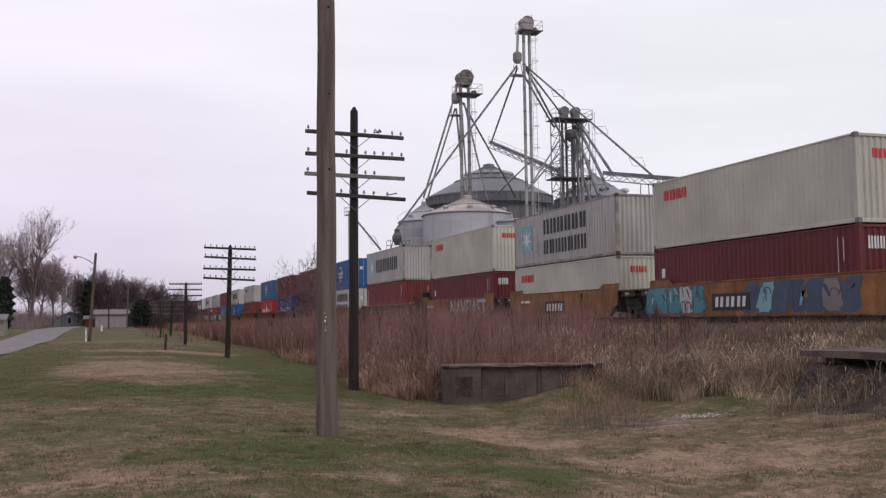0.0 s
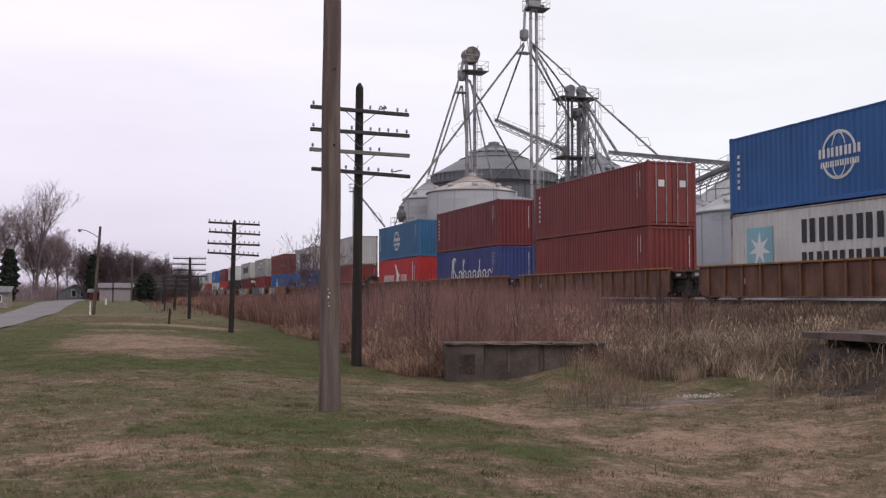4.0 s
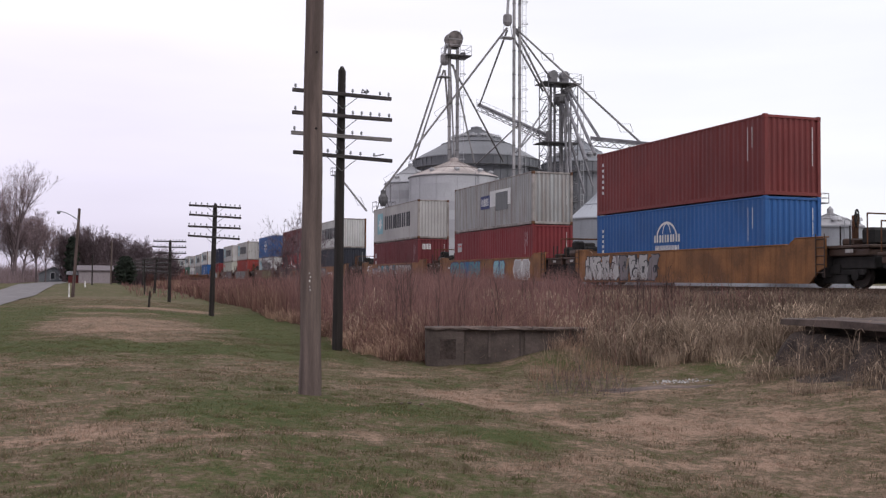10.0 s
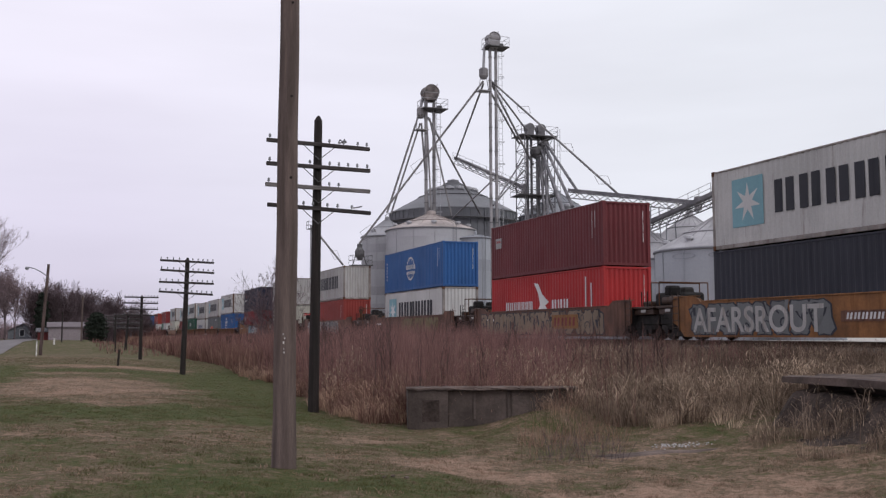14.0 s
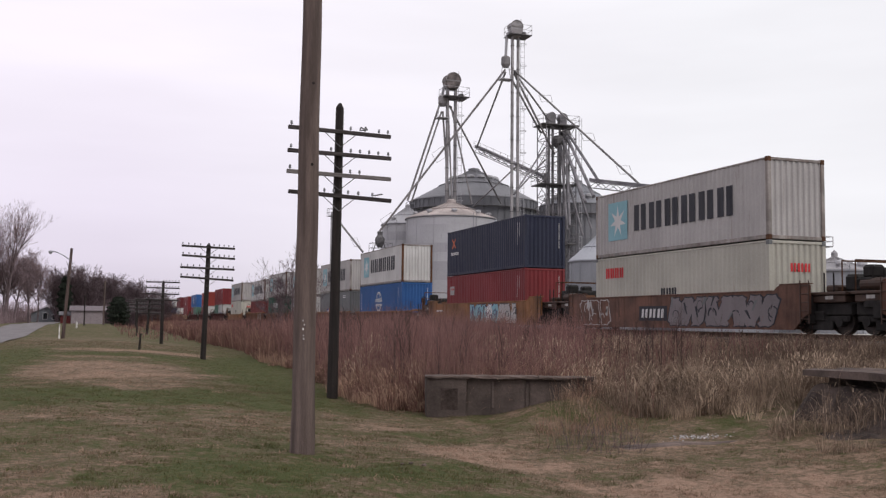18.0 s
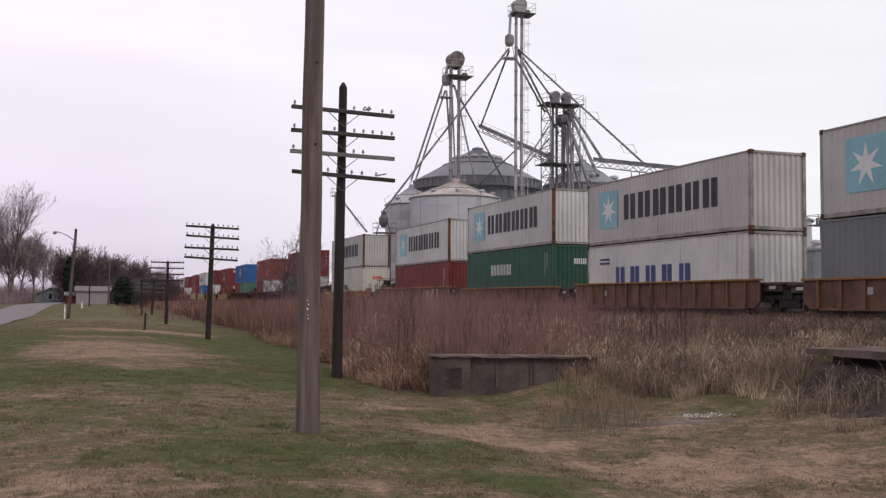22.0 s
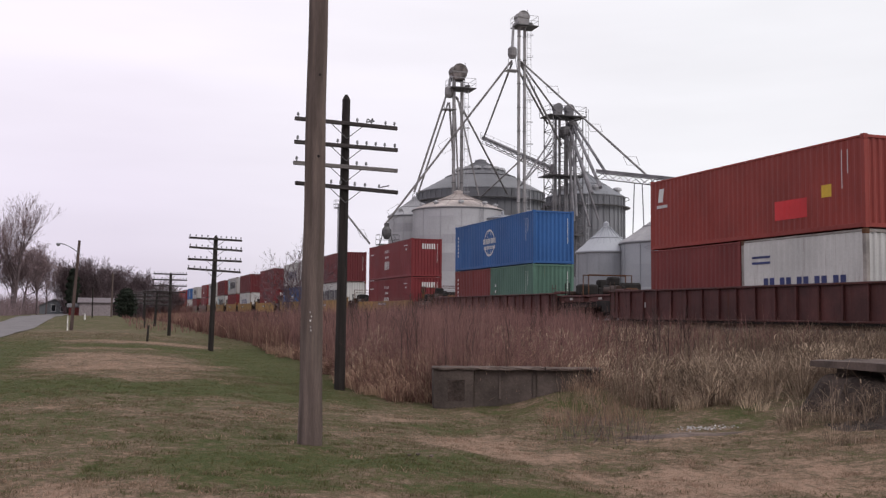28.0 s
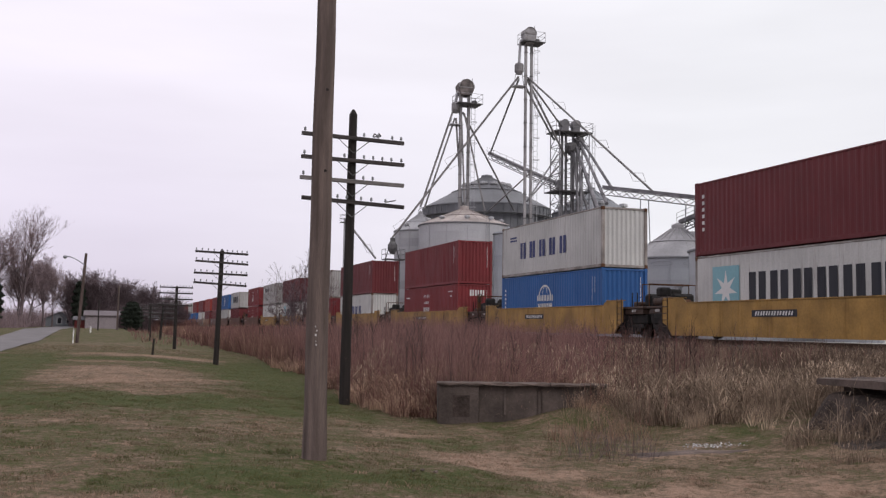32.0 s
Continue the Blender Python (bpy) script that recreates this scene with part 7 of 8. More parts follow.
def container(mat_key, sign, length=FORTY, doors=False, rust_posts=False, label="", near=True):
    """A corrugated steel box: panels, corner posts, rails, castings, doors and painted markings; its base is at the origin."""
    mat = M[mat_key]
    ob = new("shipping_container")
    x, y = WIDE / 2, length / 2
    piece("shell", shared(("body", length, mat_key, doors), lambda: body_mesh(length, mat, doors)), ob)
    pale = mat_key in ("grey_light", "white", "grey_worn", "grey_rusty")
    edge_key = "stained_rail" if pale else mat_key
    edge = M[edge_key]
    post_key = "rust" if rust_posts else edge_key
    post_mat = M[post_key]
    near_post = shared(("post", post_key), lambda: bar_mesh("corner_post", (-0.075, 0.075, -0.075, 0.075, 0.17, HIGH - 0.17), post_mat))
    far_post = shared(("post", edge_key), lambda: bar_mesh("corner_post", (-0.075, 0.075, -0.075, 0.075, 0.17, HIGH - 0.17), edge))
    casting = shared(("casting", mat_key), lambda: bar_mesh("corner_casting", (-0.082, 0.082, -0.082, 0.082, -0.085, 0.085), M["rust"] if pale else M["grey_mid"] if mat_key == "beige" else mat))
    for sx in (-1, 1):
        for sy in (-1, 1):
            piece("corner_post", near_post if sy < 0 else far_post, ob, pose(sx * (x - 0.078), sy * (y - 0.078), 0))
            for z in (0.088, HIGH - 0.088) if near else ():
                piece("corner_casting", casting, ob, pose(sx * (x - 0.080), sy * (y - 0.080), z))
        rail_top = shared(("trail", length, mat_key), lambda: bar_mesh("top_rail", (-0.03, 0.03, -y + 0.16, y - 0.16, HIGH - 0.10, HIGH - 0.03), edge))
        piece("top_rail", rail_top, ob, pose(sx * (x - 0.032), 0, 0))
        rail_low = shared(("brail", length, mat_key), lambda: bar_mesh("bottom_rail", (-0.025, 0.025, -y + 0.16, y - 0.16, 0.02, 0.17), edge))
        piece("bottom_rail", rail_low, ob, pose(sx * (x - 0.030), 0, 0))
    for sy in (-1, 1) if near else ():
        piece("end_header", shared(("head", mat_key), lambda: bar_mesh("end_header", (-x + 0.16, x - 0.16, -0.04, 0.04, HIGH - 0.13, HIGH - 0.03), edge)), ob, pose(0, sy * (y - 0.05), 0))
        piece("end_sill", shared(("sill", mat_key), lambda: bar_mesh("end_sill", (-x + 0.16, x - 0.16, -0.04, 0.04, 0.02, 0.15), edge)), ob, pose(0, sy * (y - 0.05), 0))
    if doors:
        leaf = shared(("leaf", mat_key), lambda: bar_mesh("door", (-0.53, 0.53, -0.03, 0.03, 0.17, HIGH - 0.15), mat))
        rod = shared("rod", lambda: mesh_of("locking_rod", tube(bmesh.new(), (0, 0, 0.06), (0, 0, HIGH - 0.06), 0.022, n=6), M["lamp_metal"]))
        for s in (-1, 1):
            d = piece("door", leaf, ob, pose(s * 0.54, -y + 0.045, 0))
            for r in (-0.28, 0.22):
                piece("locking_rod", rod, d, pose(r, -0.055, 0))
            tag = shared(("plate", s), lambda: bar_mesh("door_plate", (-0.15, 0.15, -0.012, 0.0, 1.75, 2.05), M["logo_white"], 0.002))
            piece("door_plate", tag, d, pose(0.0, -0.031, 0))
    else:
        stripe = shared("end_code", lambda: mesh_of("end_code", box(box(box(bmesh.new(), 0.84, 0.865, -0.004, 0, 1.1, 1.5), 0.84, 0.865, -0.004, 0, 1.55, 2.0), 0.84, 0.865, -0.004, 0, 2.05, 2.5), M["logo_white"]))
        if mat_key not in ("grey_light", "beige", "white", "grey_worn"):
            piece("end_code", stripe, ob, pose(0, -y + 0.026, 0))
        if sign in END_MARKS:
            paint_key, (a, b, z0, z1) = END_MARKS[sign]

            def end_mark():
                bm = bmesh.new()
                w = (b - a) / 3
                for k in range(3):
                    box(bm, a + k * w, a + k * w + w * 0.32, -0.004, 0, z0, z1)
                    box(bm, a + k * w + w * 0.5, a + k * w + w * 0.78, -0.004, 0, z0, z1)
                return mesh_of("end_mark", bm, M[paint_key])
            piece("end_mark", shared(("end", sign), end_mark), ob, pose(0, -y + 0.024, 0))
    rows = [(name, shape, key) for name, outline, key in (signs(sign) if near or sign != "plain" else []) for shape in (outline if isinstance(outline[0], list) else [outline])]
    for k, (name, outline, key) in enumerate(rows):
        depth = -1.2105 - (0.004 if name in ("logo_star", "letter_bar", "paint_patch") else 0.0) - (0.004 if name == "paint_patch" else 0)
        me = shared(("sign", sign, k), lambda: sheet_plate(outline, M[key], depth))
        piece(name, me, ob, pose(0, y, 0))
    return tagged(ob, label, "shipping container", "containers on the train")


LIVERY = {
    "star": "pale grey container with star panel, black bars", "star_two": "worn grey container, star panel, black bars",
    "line": "pale grey container, small black bars", "red_small": "beige container with a small red mark", "red_small_worn": "stained beige container with a red mark",
    "upright_white": "maroon container with upright white marks", "upright_dash": "brown-red container with upright white marks", "globe": "blue container with a white globe emblem",
    "bird": "bright red container with white bird emblem", "script": "navy container with white script strokes", "patched": "rust-streaked grey container, painted-over panel",
    "orange_panel": "mid-grey container with an orange panel", "navy_letters": "off-white container with navy bars", "navy_letters_short": "short off-white container, navy bars",
    "white_serif": "dark green container, small white bars", "zigzag": "dark red container with white marks", "cross": "dark navy container with an orange cross mark",
    "small_panel": "red container with a small white panel", "corner_letter": "faded orange-red container, yellow label", "low_letters": "short sea-green container, white bars", "plain": "plain painted container"}


def side_plate(mat, style, hf, hb, top, raised):
    """The long side of a well car, seen from the road: a deep plate, on some cars with raised ends."""
    bm = bmesh.new()
    low = 0.14
    if style == "ribbed":
        prof = [(-hf, 0.36), (-hf + 0.3, low), (hb - 0.3, low), (hb, 0.36)]
    else:
        prof = [(-hf, 0.68), (-hf + 0.3, 0.56), (-hf + 0.75, low), (hb - 0.75, low), (hb - 0.3, 0.56), (hb, 0.68)]
    if raised:
        prof += [(hb, top + 0.18), (hb - 0.12, top + 0.22), (hb - 1.45, top + 0.21), (hb - 1.62, top + 0.13), (hb - 1.8, top)]
        prof += [(-hf + 1.8, top), (-hf + 1.62, top + 0.13), (-hf + 1.45, top + 0.21), (-hf + 0.12, top + 0.22), (-hf, top + 0.18)]
    else:
        prof += [(hb, top - 0.05), (hb - 0.06, top), (-hf + 0.06, top), (-hf, top - 0.05)]
    a = [bm.verts.new((-0.03, y, z)) for y, z in prof]
    b = [bm.verts.new((0.03, y, z)) for y, z in prof]
    bm.faces.new(a)
    bm.faces.new(b[::-1])
    for i in range(len(prof)):
        j = (i + 1) % len(prof)
        bm.faces.new((a[i], b[i], b[j], a[j]))
    return mesh_of("side_sill", bm, mat)


def bogie_meshes():
    bm = bmesh.new()
    box(bm, -0.06, 0.06, -1.25, 1.25, 0.42, 0.60, 0.03)
    box(bm, -0.06, 0.06, -0.55, 0.55, 0.15, 0.45, 0.03)
    for s in (-1, 1):
        tube(bm, (-0.09, s * 0.88, 0.42), (0.09, s * 0.88, 0.42), 0.16, n=10)
    frame_me = mesh_of("side_frame", bm, M["underside"])
    bm = bmesh.new()
    tube(bm, (-0.06, 0, 0), (0.06, 0, 0), 0.40, n=24)
    tube(bm, (-0.10, 0, 0), (-0.06, 0, 0), 0.43, n=24)
    tube(bm, (0.06, 0, 0), (0.08, 0, 0), 0.16, n=12)
    wheel_me = mesh_of("wheel", bm, M["wheel"])
    bm = bmesh.new()
    box(bm, -1.1, 1.1, -0.25, 0.25, 0.45, 0.75, 0.02)
    bolster_me = mesh_of("bolster", bm, M["underside"])
    return frame_me, wheel_me, bolster_me


BOGIE = bogie_meshes()


def bogie(car, y):
    b = piece("bogie", BOGIE[2], car, pose(0, y, 0))
    for s in (-1, 1):
        piece("side_frame", BOGIE[0], b, pose(s * 0.98, 0, 0))
        for q in (-0.88, 0.88):
            piece("wheel", BOGIE[1], b, pose(s * 0.76, q, 0.43, 0, 0, 0 if s > 0 else 180))


def spray(car, seed, u0, u1, colours, top=1.36):
    """Sprayed graffiti: swollen letter-like shapes with an outline in the last colour, and thin strokes on them."""
    rnd = random.Random(seed)
    lo, span, hi = 0.20, u1 - u0, top
    fills, edge = colours[:-1] or colours, colours[-1]

    def plate(pts, key, layer):
        pts = [(u, max(lo, min(hi, z))) for u, z in pts]
        piece("graffiti_stroke", sheet_plate(pts, M[key], -1.3825 - 0.0035 * layer), car, pose(0, 7.55, 0))

    n = max(1, round(span / 0.85))
    mid, tall = (lo + hi) / 2, (hi - lo) / 2
    for k in range(n):
        cu, w, m = u0 + (k + 0.5) * span / n, span / n * 0.52, 16
        tilt = rnd.uniform(-0.2, 0.34)
        swell = [rnd.uniform(0.62, 1.2) for _ in range(m)]
        outline = []
        for i in range(m):
            a = 2 * math.pi * i / m
            c, s = math.copysign(abs(math.cos(a)) ** 0.45, math.cos(a)), math.copysign(abs(math.sin(a)) ** 0.5, math.sin(a))
            outline.append((cu + w * c * swell[i] + tilt * s * tall, mid + tall * s * (0.98 if i % 2 else 0.88)))
        grown = [(cu + (u - cu) * 1.16, mid + (z - mid) * 1.10) for u, z in outline]
        plate(grown, edge, 0.3 * (k % 3))
        plate(outline, fills[0] if rnd.random() < 0.7 else fills[k % len(fills)], 1.2 + 0.3 * (k % 3))
        for q in range(rnd.choice((2, 3, 4))):
            su, sz, w2 = cu + rnd.uniform(-0.6, 0.6) * w, mid + rnd.uniform(-0.55, 0.45) * tall, rnd.uniform(0.025, 0.075)
            if q % 2:
                plate(arc(su, sz, rnd.uniform(0.10, 0.2), w2, rnd.uniform(-60, 90), rnd.uniform(150, 280), rnd.uniform(0.7, 1.4), 8), edge, 2.4)
            else:
                ln, sl = rnd.uniform(0.2, 0.45) * tall * 2, rnd.uniform(-0.25, 0.25)
                plate([(su, sz), (su + w2 * 1.6, sz), (su + w2 * 2 + sl, sz + ln), (su + sl - w2, sz + ln * 0.96)], edge if rnd.random() < 0.7 else fills[(k + 1) % len(fills)], 2.7)


def panel(car, u0, u1, z0, z1, back, front, n):
    """A painted owner's panel with plain bars in place of its letters."""
    piece("owner_panel", sheet_plate(rect(u0, u1, z0, z1), M[back], -1.396), car, pose(0, 7.55, 0))
    w = (u1 - u0)
    for row in bars(u0 + 0.07 * w, u1 - 0.07 * w, z0 + 0.2 * (z1 - z0), z1 - 0.2 * (z1 - z0), n, 0.26, 0.05):
        piece("panel_bar", sheet_plate(row, M[front], -1.3995), car, pose(0, 7.55, 0))


def letters(car, text, u, z, size, key, stretch=1.0, layer=3, bold=0.0):
    cu = bpy.data.curves.new("lettering", "FONT")
    cu.body, cu.size, cu.extrude, cu.offset = text, size, 0.002, bold
    tmp = bpy.data.objects.new("lettering", cu)
    scene.collection.objects.link(tmp)
    me = bpy.data.meshes.new_from_object(tmp.evaluated_get(bpy.context.evaluated_depsgraph_get()))
    bpy.data.objects.remove(tmp)
    me.materials.clear()
    me.materials.append(M[key])
    me.transform(Matrix(((0, 0, -1, 0), (-stretch, 0, 0, 0), (0, 1, 0, 0), (0, 0, 0, 1))))
    piece("lettering", me, car, pose(-1.392 - 0.003 * layer, 7.55 - u, z))


ODD_ENDS = {(28, "front"): 7.0, (27, "back"): 9.75, (9, "front"): 7.25, (8, "back"): 9.5}
SIDE_TOP = {8: 1.48, 9: 1.16, 28: 1.16, 19: 1.0, 20: 1.05, 21: 1.1, 22: 1.02, 23: 1.2, 24: 1.08}


def well_car(style, mat_key, front, back, joint_front, joint_back, label, seed, bed):
    """A well car unit round one stack; front points to the camera (-y). front, back: from the middle to the couplers; joint: shares a bogie there."""
    car = new("well_car")
    mat = M[mat_key]
    raised = style == "smooth" and seed != 28
    top = SIDE_TOP.get(seed, 1.42 if style == "smooth" else 1.28)

    def reach_of(span, joint):
        return round(4 * min(9.3, span - ((1.05 if style == "ribbed" else 1.4) if joint else 1.6 if style == "smooth" else 1.9))) / 4

    hf, hb = reach_of(front, joint_front), reach_of(back, joint_back)
    hf, hb = ODD_ENDS.get((seed, "front"), hf), ODD_ENDS.get((seed, "back"), hb)
    key = (style, mat_key, hf, hb, top)
    sill = shared(("sill",) + key, lambda: side_plate(mat, style, hf, hb, top, raised))
    flange_mat = M["flange"] if mat_key in ("car_brown", "car_orange") else mat
    for s in (-1, 1):
        piece("side_sill", sill, car, pose(s * 1.35, 0, 0))
    if style == "ribbed":
        fl = shared(("flange",) + key, lambda: bar_mesh("top_flange", (-0.13, 0.13, -hf, hb, top, top + 0.07), flange_mat, 0.01))
        n = max(8, int((hf + hb) / 1.12))
        rib = shared(("rib", mat_key, top), lambda: bar_mesh("rib", (-0.115, 0.115, -0.04, 0.04, 0.17, top), M["rib_orange"] if mat_key == "car_brown" else mat, 0.012))
        low = shared(("lowf",) + key, lambda: bar_mesh("bottom_flange", (-0.09, 0.09, -hf + 0.8, hb - 0.8, 0.10, 0.16), mat, 0.01))
        for s in (-1, 1):
            piece("top_flange", fl, car, pose(s * 1.35, 0, 0))
            piece("bottom_flange", low, car, pose(s * 1.35, 0, 0))
            for k in range(n + 1):
                piece("rib", rib, car, pose(s * 1.35, -hf + 0.75 + (hf + hb - 1.5) * k / n, 0))
    else:
        inset = 1.85 if raised else 0.1
        fl = shared(("flange", "s") + key, lambda: bar_mesh("top_flange", (-0.055, 0.055, -hf + inset, hb - inset, top, top + 0.05), mat, 0.01))
        cap = shared(("cap", "s", mat_key, top), lambda: bar_mesh("end_cap", (-0.05, 0.22, -0.68, 0.68, top + 0.215, top + 0.25), mat, 0.01))
        for s in (-1, 1):
            piece("top_flange", fl, car, pose(s * 1.35, 0, 0))
            if raised:
                piece("end_cap", cap, car, pose(s * 1.35, -hf + 0.78, 0, 0, 0, 0 if s < 0 else 180))
                piece("end_cap", cap, car, pose(s * 1.35, hb - 0.78, 0, 0, 0, 0 if s < 0 else 180))
    piece("well_floor", shared(("floor", hf, hb, bed), lambda: bar_mesh("well_floor", (-1.3, 1.3, -hf + 0.6, hb - 0.6, bed - 0.09, bed), M["underside"], 0.0)), car)
    for way, reach, joint, half in ((-1, front, joint_front, hf), (1, back, joint_back, hb)) if seed < 39 else ():
        ylo, yhi = half - 0.3, reach - 0.14
        deck_z = top - 0.06
        long = round(yhi - ylo, 1)
        turn = 0 if way > 0 else 180
        deck_mat = M["end_dirt"] if mat_key != "car_maroon" else mat
        deck = shared(("deck", long, mat_key, top), lambda: mesh_of("end_deck", box(box(bmesh.new(), -1.22, 1.22, 0, long, deck_z - 0.10, deck_z, 0.02), -1.15, 1.15, 0.05, long - 0.1, deck_z - 0.34, deck_z - 0.10, 0.03), deck_mat))
        piece("end_deck", deck, car, pose(0, way * ylo, 0, 0, 0, turn))
        # draft sill broadened into a black filler, dark in place of the shaded gap
        draft = shared(("draft", long, top), lambda: mesh_of("draft_sill", box(box(bmesh.new(), -1.0, 1.0, 0.0, long, 0.62, deck_z - 0.34, 0.03), -1.28, 1.28, 0, 0.2, 0.35, deck_z - 0.1, 0.02), M["underside"]))
        piece("draft_sill", draft, car, pose(0, way * ylo, 0, 0, 0, turn))
        plate_me = shared("end_label", lambda: mesh_of("end_label", box(bmesh.new(), -0.003, 0, -0.24, 0.10, 0, 0.11), M["grey_worn"]))
        piece("end_label", plate_me, car, pose(-1.225, way * (ylo + long * 0.55), deck_z - 0.24))
        if joint:
            if way < 0:
                bogie(car, -reach)
        else:
            bogie(car, way * (half + 0.05))
            piece("coupler", shared("coupler", lambda: mesh_of("coupler", box(box(bmesh.new(), -0.12, 0.12, -0.7, 0.12, 0.72, 0.95, 0.03), -0.2, 0.2, -0.05, 0.2, 0.68, 1.0, 0.05), M["underside"])), car, pose(0, way * reach, 0, 0, 0, turn))
            for off in (0.0, 0.42):
                gp = shared(("grab_post", top), lambda: mesh_of("grab_post", tube(bmesh.new(), (0, 0, deck_z), (0, 0, deck_z + 0.62), 0.028, n=6), M["underside"]))
                piece("grab_post", gp, car, pose(-1.0, way * (half + 0.25 + off), 0))
            lad = shared(("ladder", mat_key), lambda: mesh_of("ladder", ladder_bm(), M["end_dirt"]))
            piece("ladder", lad, car, pose(-1.40, way * (half - 0.22), 0))
            if way < 0 and seed % 3 == 1:
                bw = shared("brake_wheel", lambda: mesh_of("brake_wheel", ring_bm(0.27), M["underside"]))
                piece("brake_wheel", bw, car, pose(-0.75, -(half + 0.7), deck_z + 0.86, 0, 0, 35))
                bs = shared("brake_stand", lambda: mesh_of("brake_stand", box(bmesh.new(), -0.1, 0.1, -0.06, 0.06, 0, 0.95, 0.02), M["rust"]))
                piece("brake_stand", bs, car, pose(-0.75, -(half + 0.62), deck_z))
            jn = shared(("junction_box", top), lambda: mesh_of("junction_box", box(bmesh.new(), -0.95, -0.35, -0.28, 0.22, deck_z, deck_z + 0.22, 0.05), M["end_dirt"]))
            piece("junction_box", jn, car, pose(0, way * (half + 0.45), 0))
            vl = shared(("valve", top), lambda: mesh_of("valve_body", box(bmesh.new(), -0.25, 0.35, -0.2, 0.15, deck_z, deck_z + 0.3, 0.08), M["rust"]))
            piece("valve_body", vl, car, pose(0, way * (half + 0.6), 0))
            housing = shared(("brake_housing", top), lambda: mesh_of("brake_housing", box(box(box(bmesh.new(), -1.08, -0.25, -0.42, 0.30, deck_z, deck_z + 0.42, 0.07), -0.98, -0.42, -0.30, 0.12, deck_z + 0.38, deck_z + 0.80, 0.08), -0.30, 0.75, -0.22, 0.30, deck_z, deck_z + 0.55, 0.09), M["underside"]))
            piece("brake_housing", housing, car, pose(0, way * (half + 1.05), 0, 0, 0, turn))
            tank = shared(("air_tank", top), lambda: mesh_of("air_tank", tube(bmesh.new(), (-0.95, -0.75, deck_z + 0.2), (-0.95, 0.35, deck_z + 0.2), 0.19, n=14), M["end_dirt"]))
            piece("air_tank", tank, car, pose(0, way * (half + 0.75), 0, 0, 0, turn))
            rail_end = shared(("end_rail", top), lambda: mesh_of("end_rail", tube(tube(tube(bmesh.new(), (-1.16, 0, deck_z), (-1.16, 0, deck_z + 0.95), 0.025, n=6), (-1.16, 0, deck_z + 0.95), (1.16, 0, deck_z + 0.95), 0.025, n=6), (1.16, 0, deck_z), (1.16, 0, deck_z + 0.95), 0.025, n=6), M["rust"]))
            piece("end_rail", rail_end, car, pose(0, way * (reach - 0.28), 0))
            apron = shared(("apron", long, top), lambda: mesh_of("side_apron", box(box(bmesh.new(), -1.2, -1.12, 0.1, long * 0.7, deck_z - 0.52, deck_z - 0.30, 0.03), -1.2, -1.1, long * 0.25, long * 0.5, deck_z - 0.85, deck_z - 0.45, 0.04), M["underside"]))
            piece("side_apron", apron, car, pose(0, way * ylo, 0, 0, 0, turn))
            hose = shared("brake_hose", lambda: mesh_of("brake_hose", tube(tube(tube(bmesh.new(), (-0.3, 0, 0.85), (-0.32, 0.25, 0.55), 0.03, n=6), (-0.32, 0.25, 0.55), (-0.3, 0.5, 0.42), 0.03, n=6), (-0.3, 0.5, 0.42), (-0.28, 0.7, 0.46), 0.03, n=6), M["underside"]))
            piece("brake_hose", hose, car, pose(0, way * (reach - 0.5), 0, 0, 0, turn))
            if style == "ribbed":
                wk = shared(("rack", mat_key, top), lambda: bar_mesh("step_rack", (-0.2, 0.2, -0.45, 0.45, top + 0.02, top + 0.16), flange_mat, 0.04))
                piece("step_rack", wk, car, pose(-0.95, way * (half - 0.4), 0))
    if seed >= 39:
        for y in (-hf, hb):
            bogie(car, y)
    # reporting marks as plain bars
    marks = [(shared(("mark", w), lambda: mesh_of("mark_bar", box(bmesh.new(), -0.003, 0, -w, 0, 0.02, 0.13), M["logo_white"])), off) for w, off in ((0.42, 0.0), (0.66, 0.55))]
    if mat_key == "car_yellow":
        panel(car, 5.2, 7.6, 0.86, 1.10, "logo_black", "logo_white", 7)
    elif style == "smooth":
        for mk, off in marks:
            piece("mark_bar", mk, car, pose(-1.384, hb - 1.6 - off, 0.92))
    else:
        sm = shared("data_plate", lambda: mesh_of("data_plate", box(bmesh.new(), -0.003, 0, -0.12, 0.12, 0.5, 0.72), M["grey_worn"]))
        piece("data_plate", sm, car, pose(-1.382, hb - 2.9, 0.1))
    return tagged(car, label, "well car", "well cars of the train")


def ladder_bm():
    bm = bmesh.new()
    for s in (-0.2, 0.2):
        tube(bm, (0, s, 0.35), (0, s, 1.75), 0.02, n=5)
    for k in range(5):
        tube(bm, (0, -0.2, 0.5 + 0.27 * k), (0, 0.2, 0.5 + 0.27 * k), 0.016, n=5)
    return bm


def ring_bm(r):
    bm = bmesh.new()
    n = 18
    for i in range(n):
        a, b = 2 * math.pi * i / n, 2 * math.pi * (i + 1) / n
        tube(bm, (r * math.cos(a), 0, r * math.sin(a)), (r * math.cos(b), 0, r * math.sin(b)), 0.025, n=5)
    for i in range(4):
        a = math.pi * i / 4
        tube(bm, (-r * math.cos(a), 0, -r * math.sin(a)), (r * math.cos(a), 0, r * math.sin(a)), 0.015, n=4)
    return bm


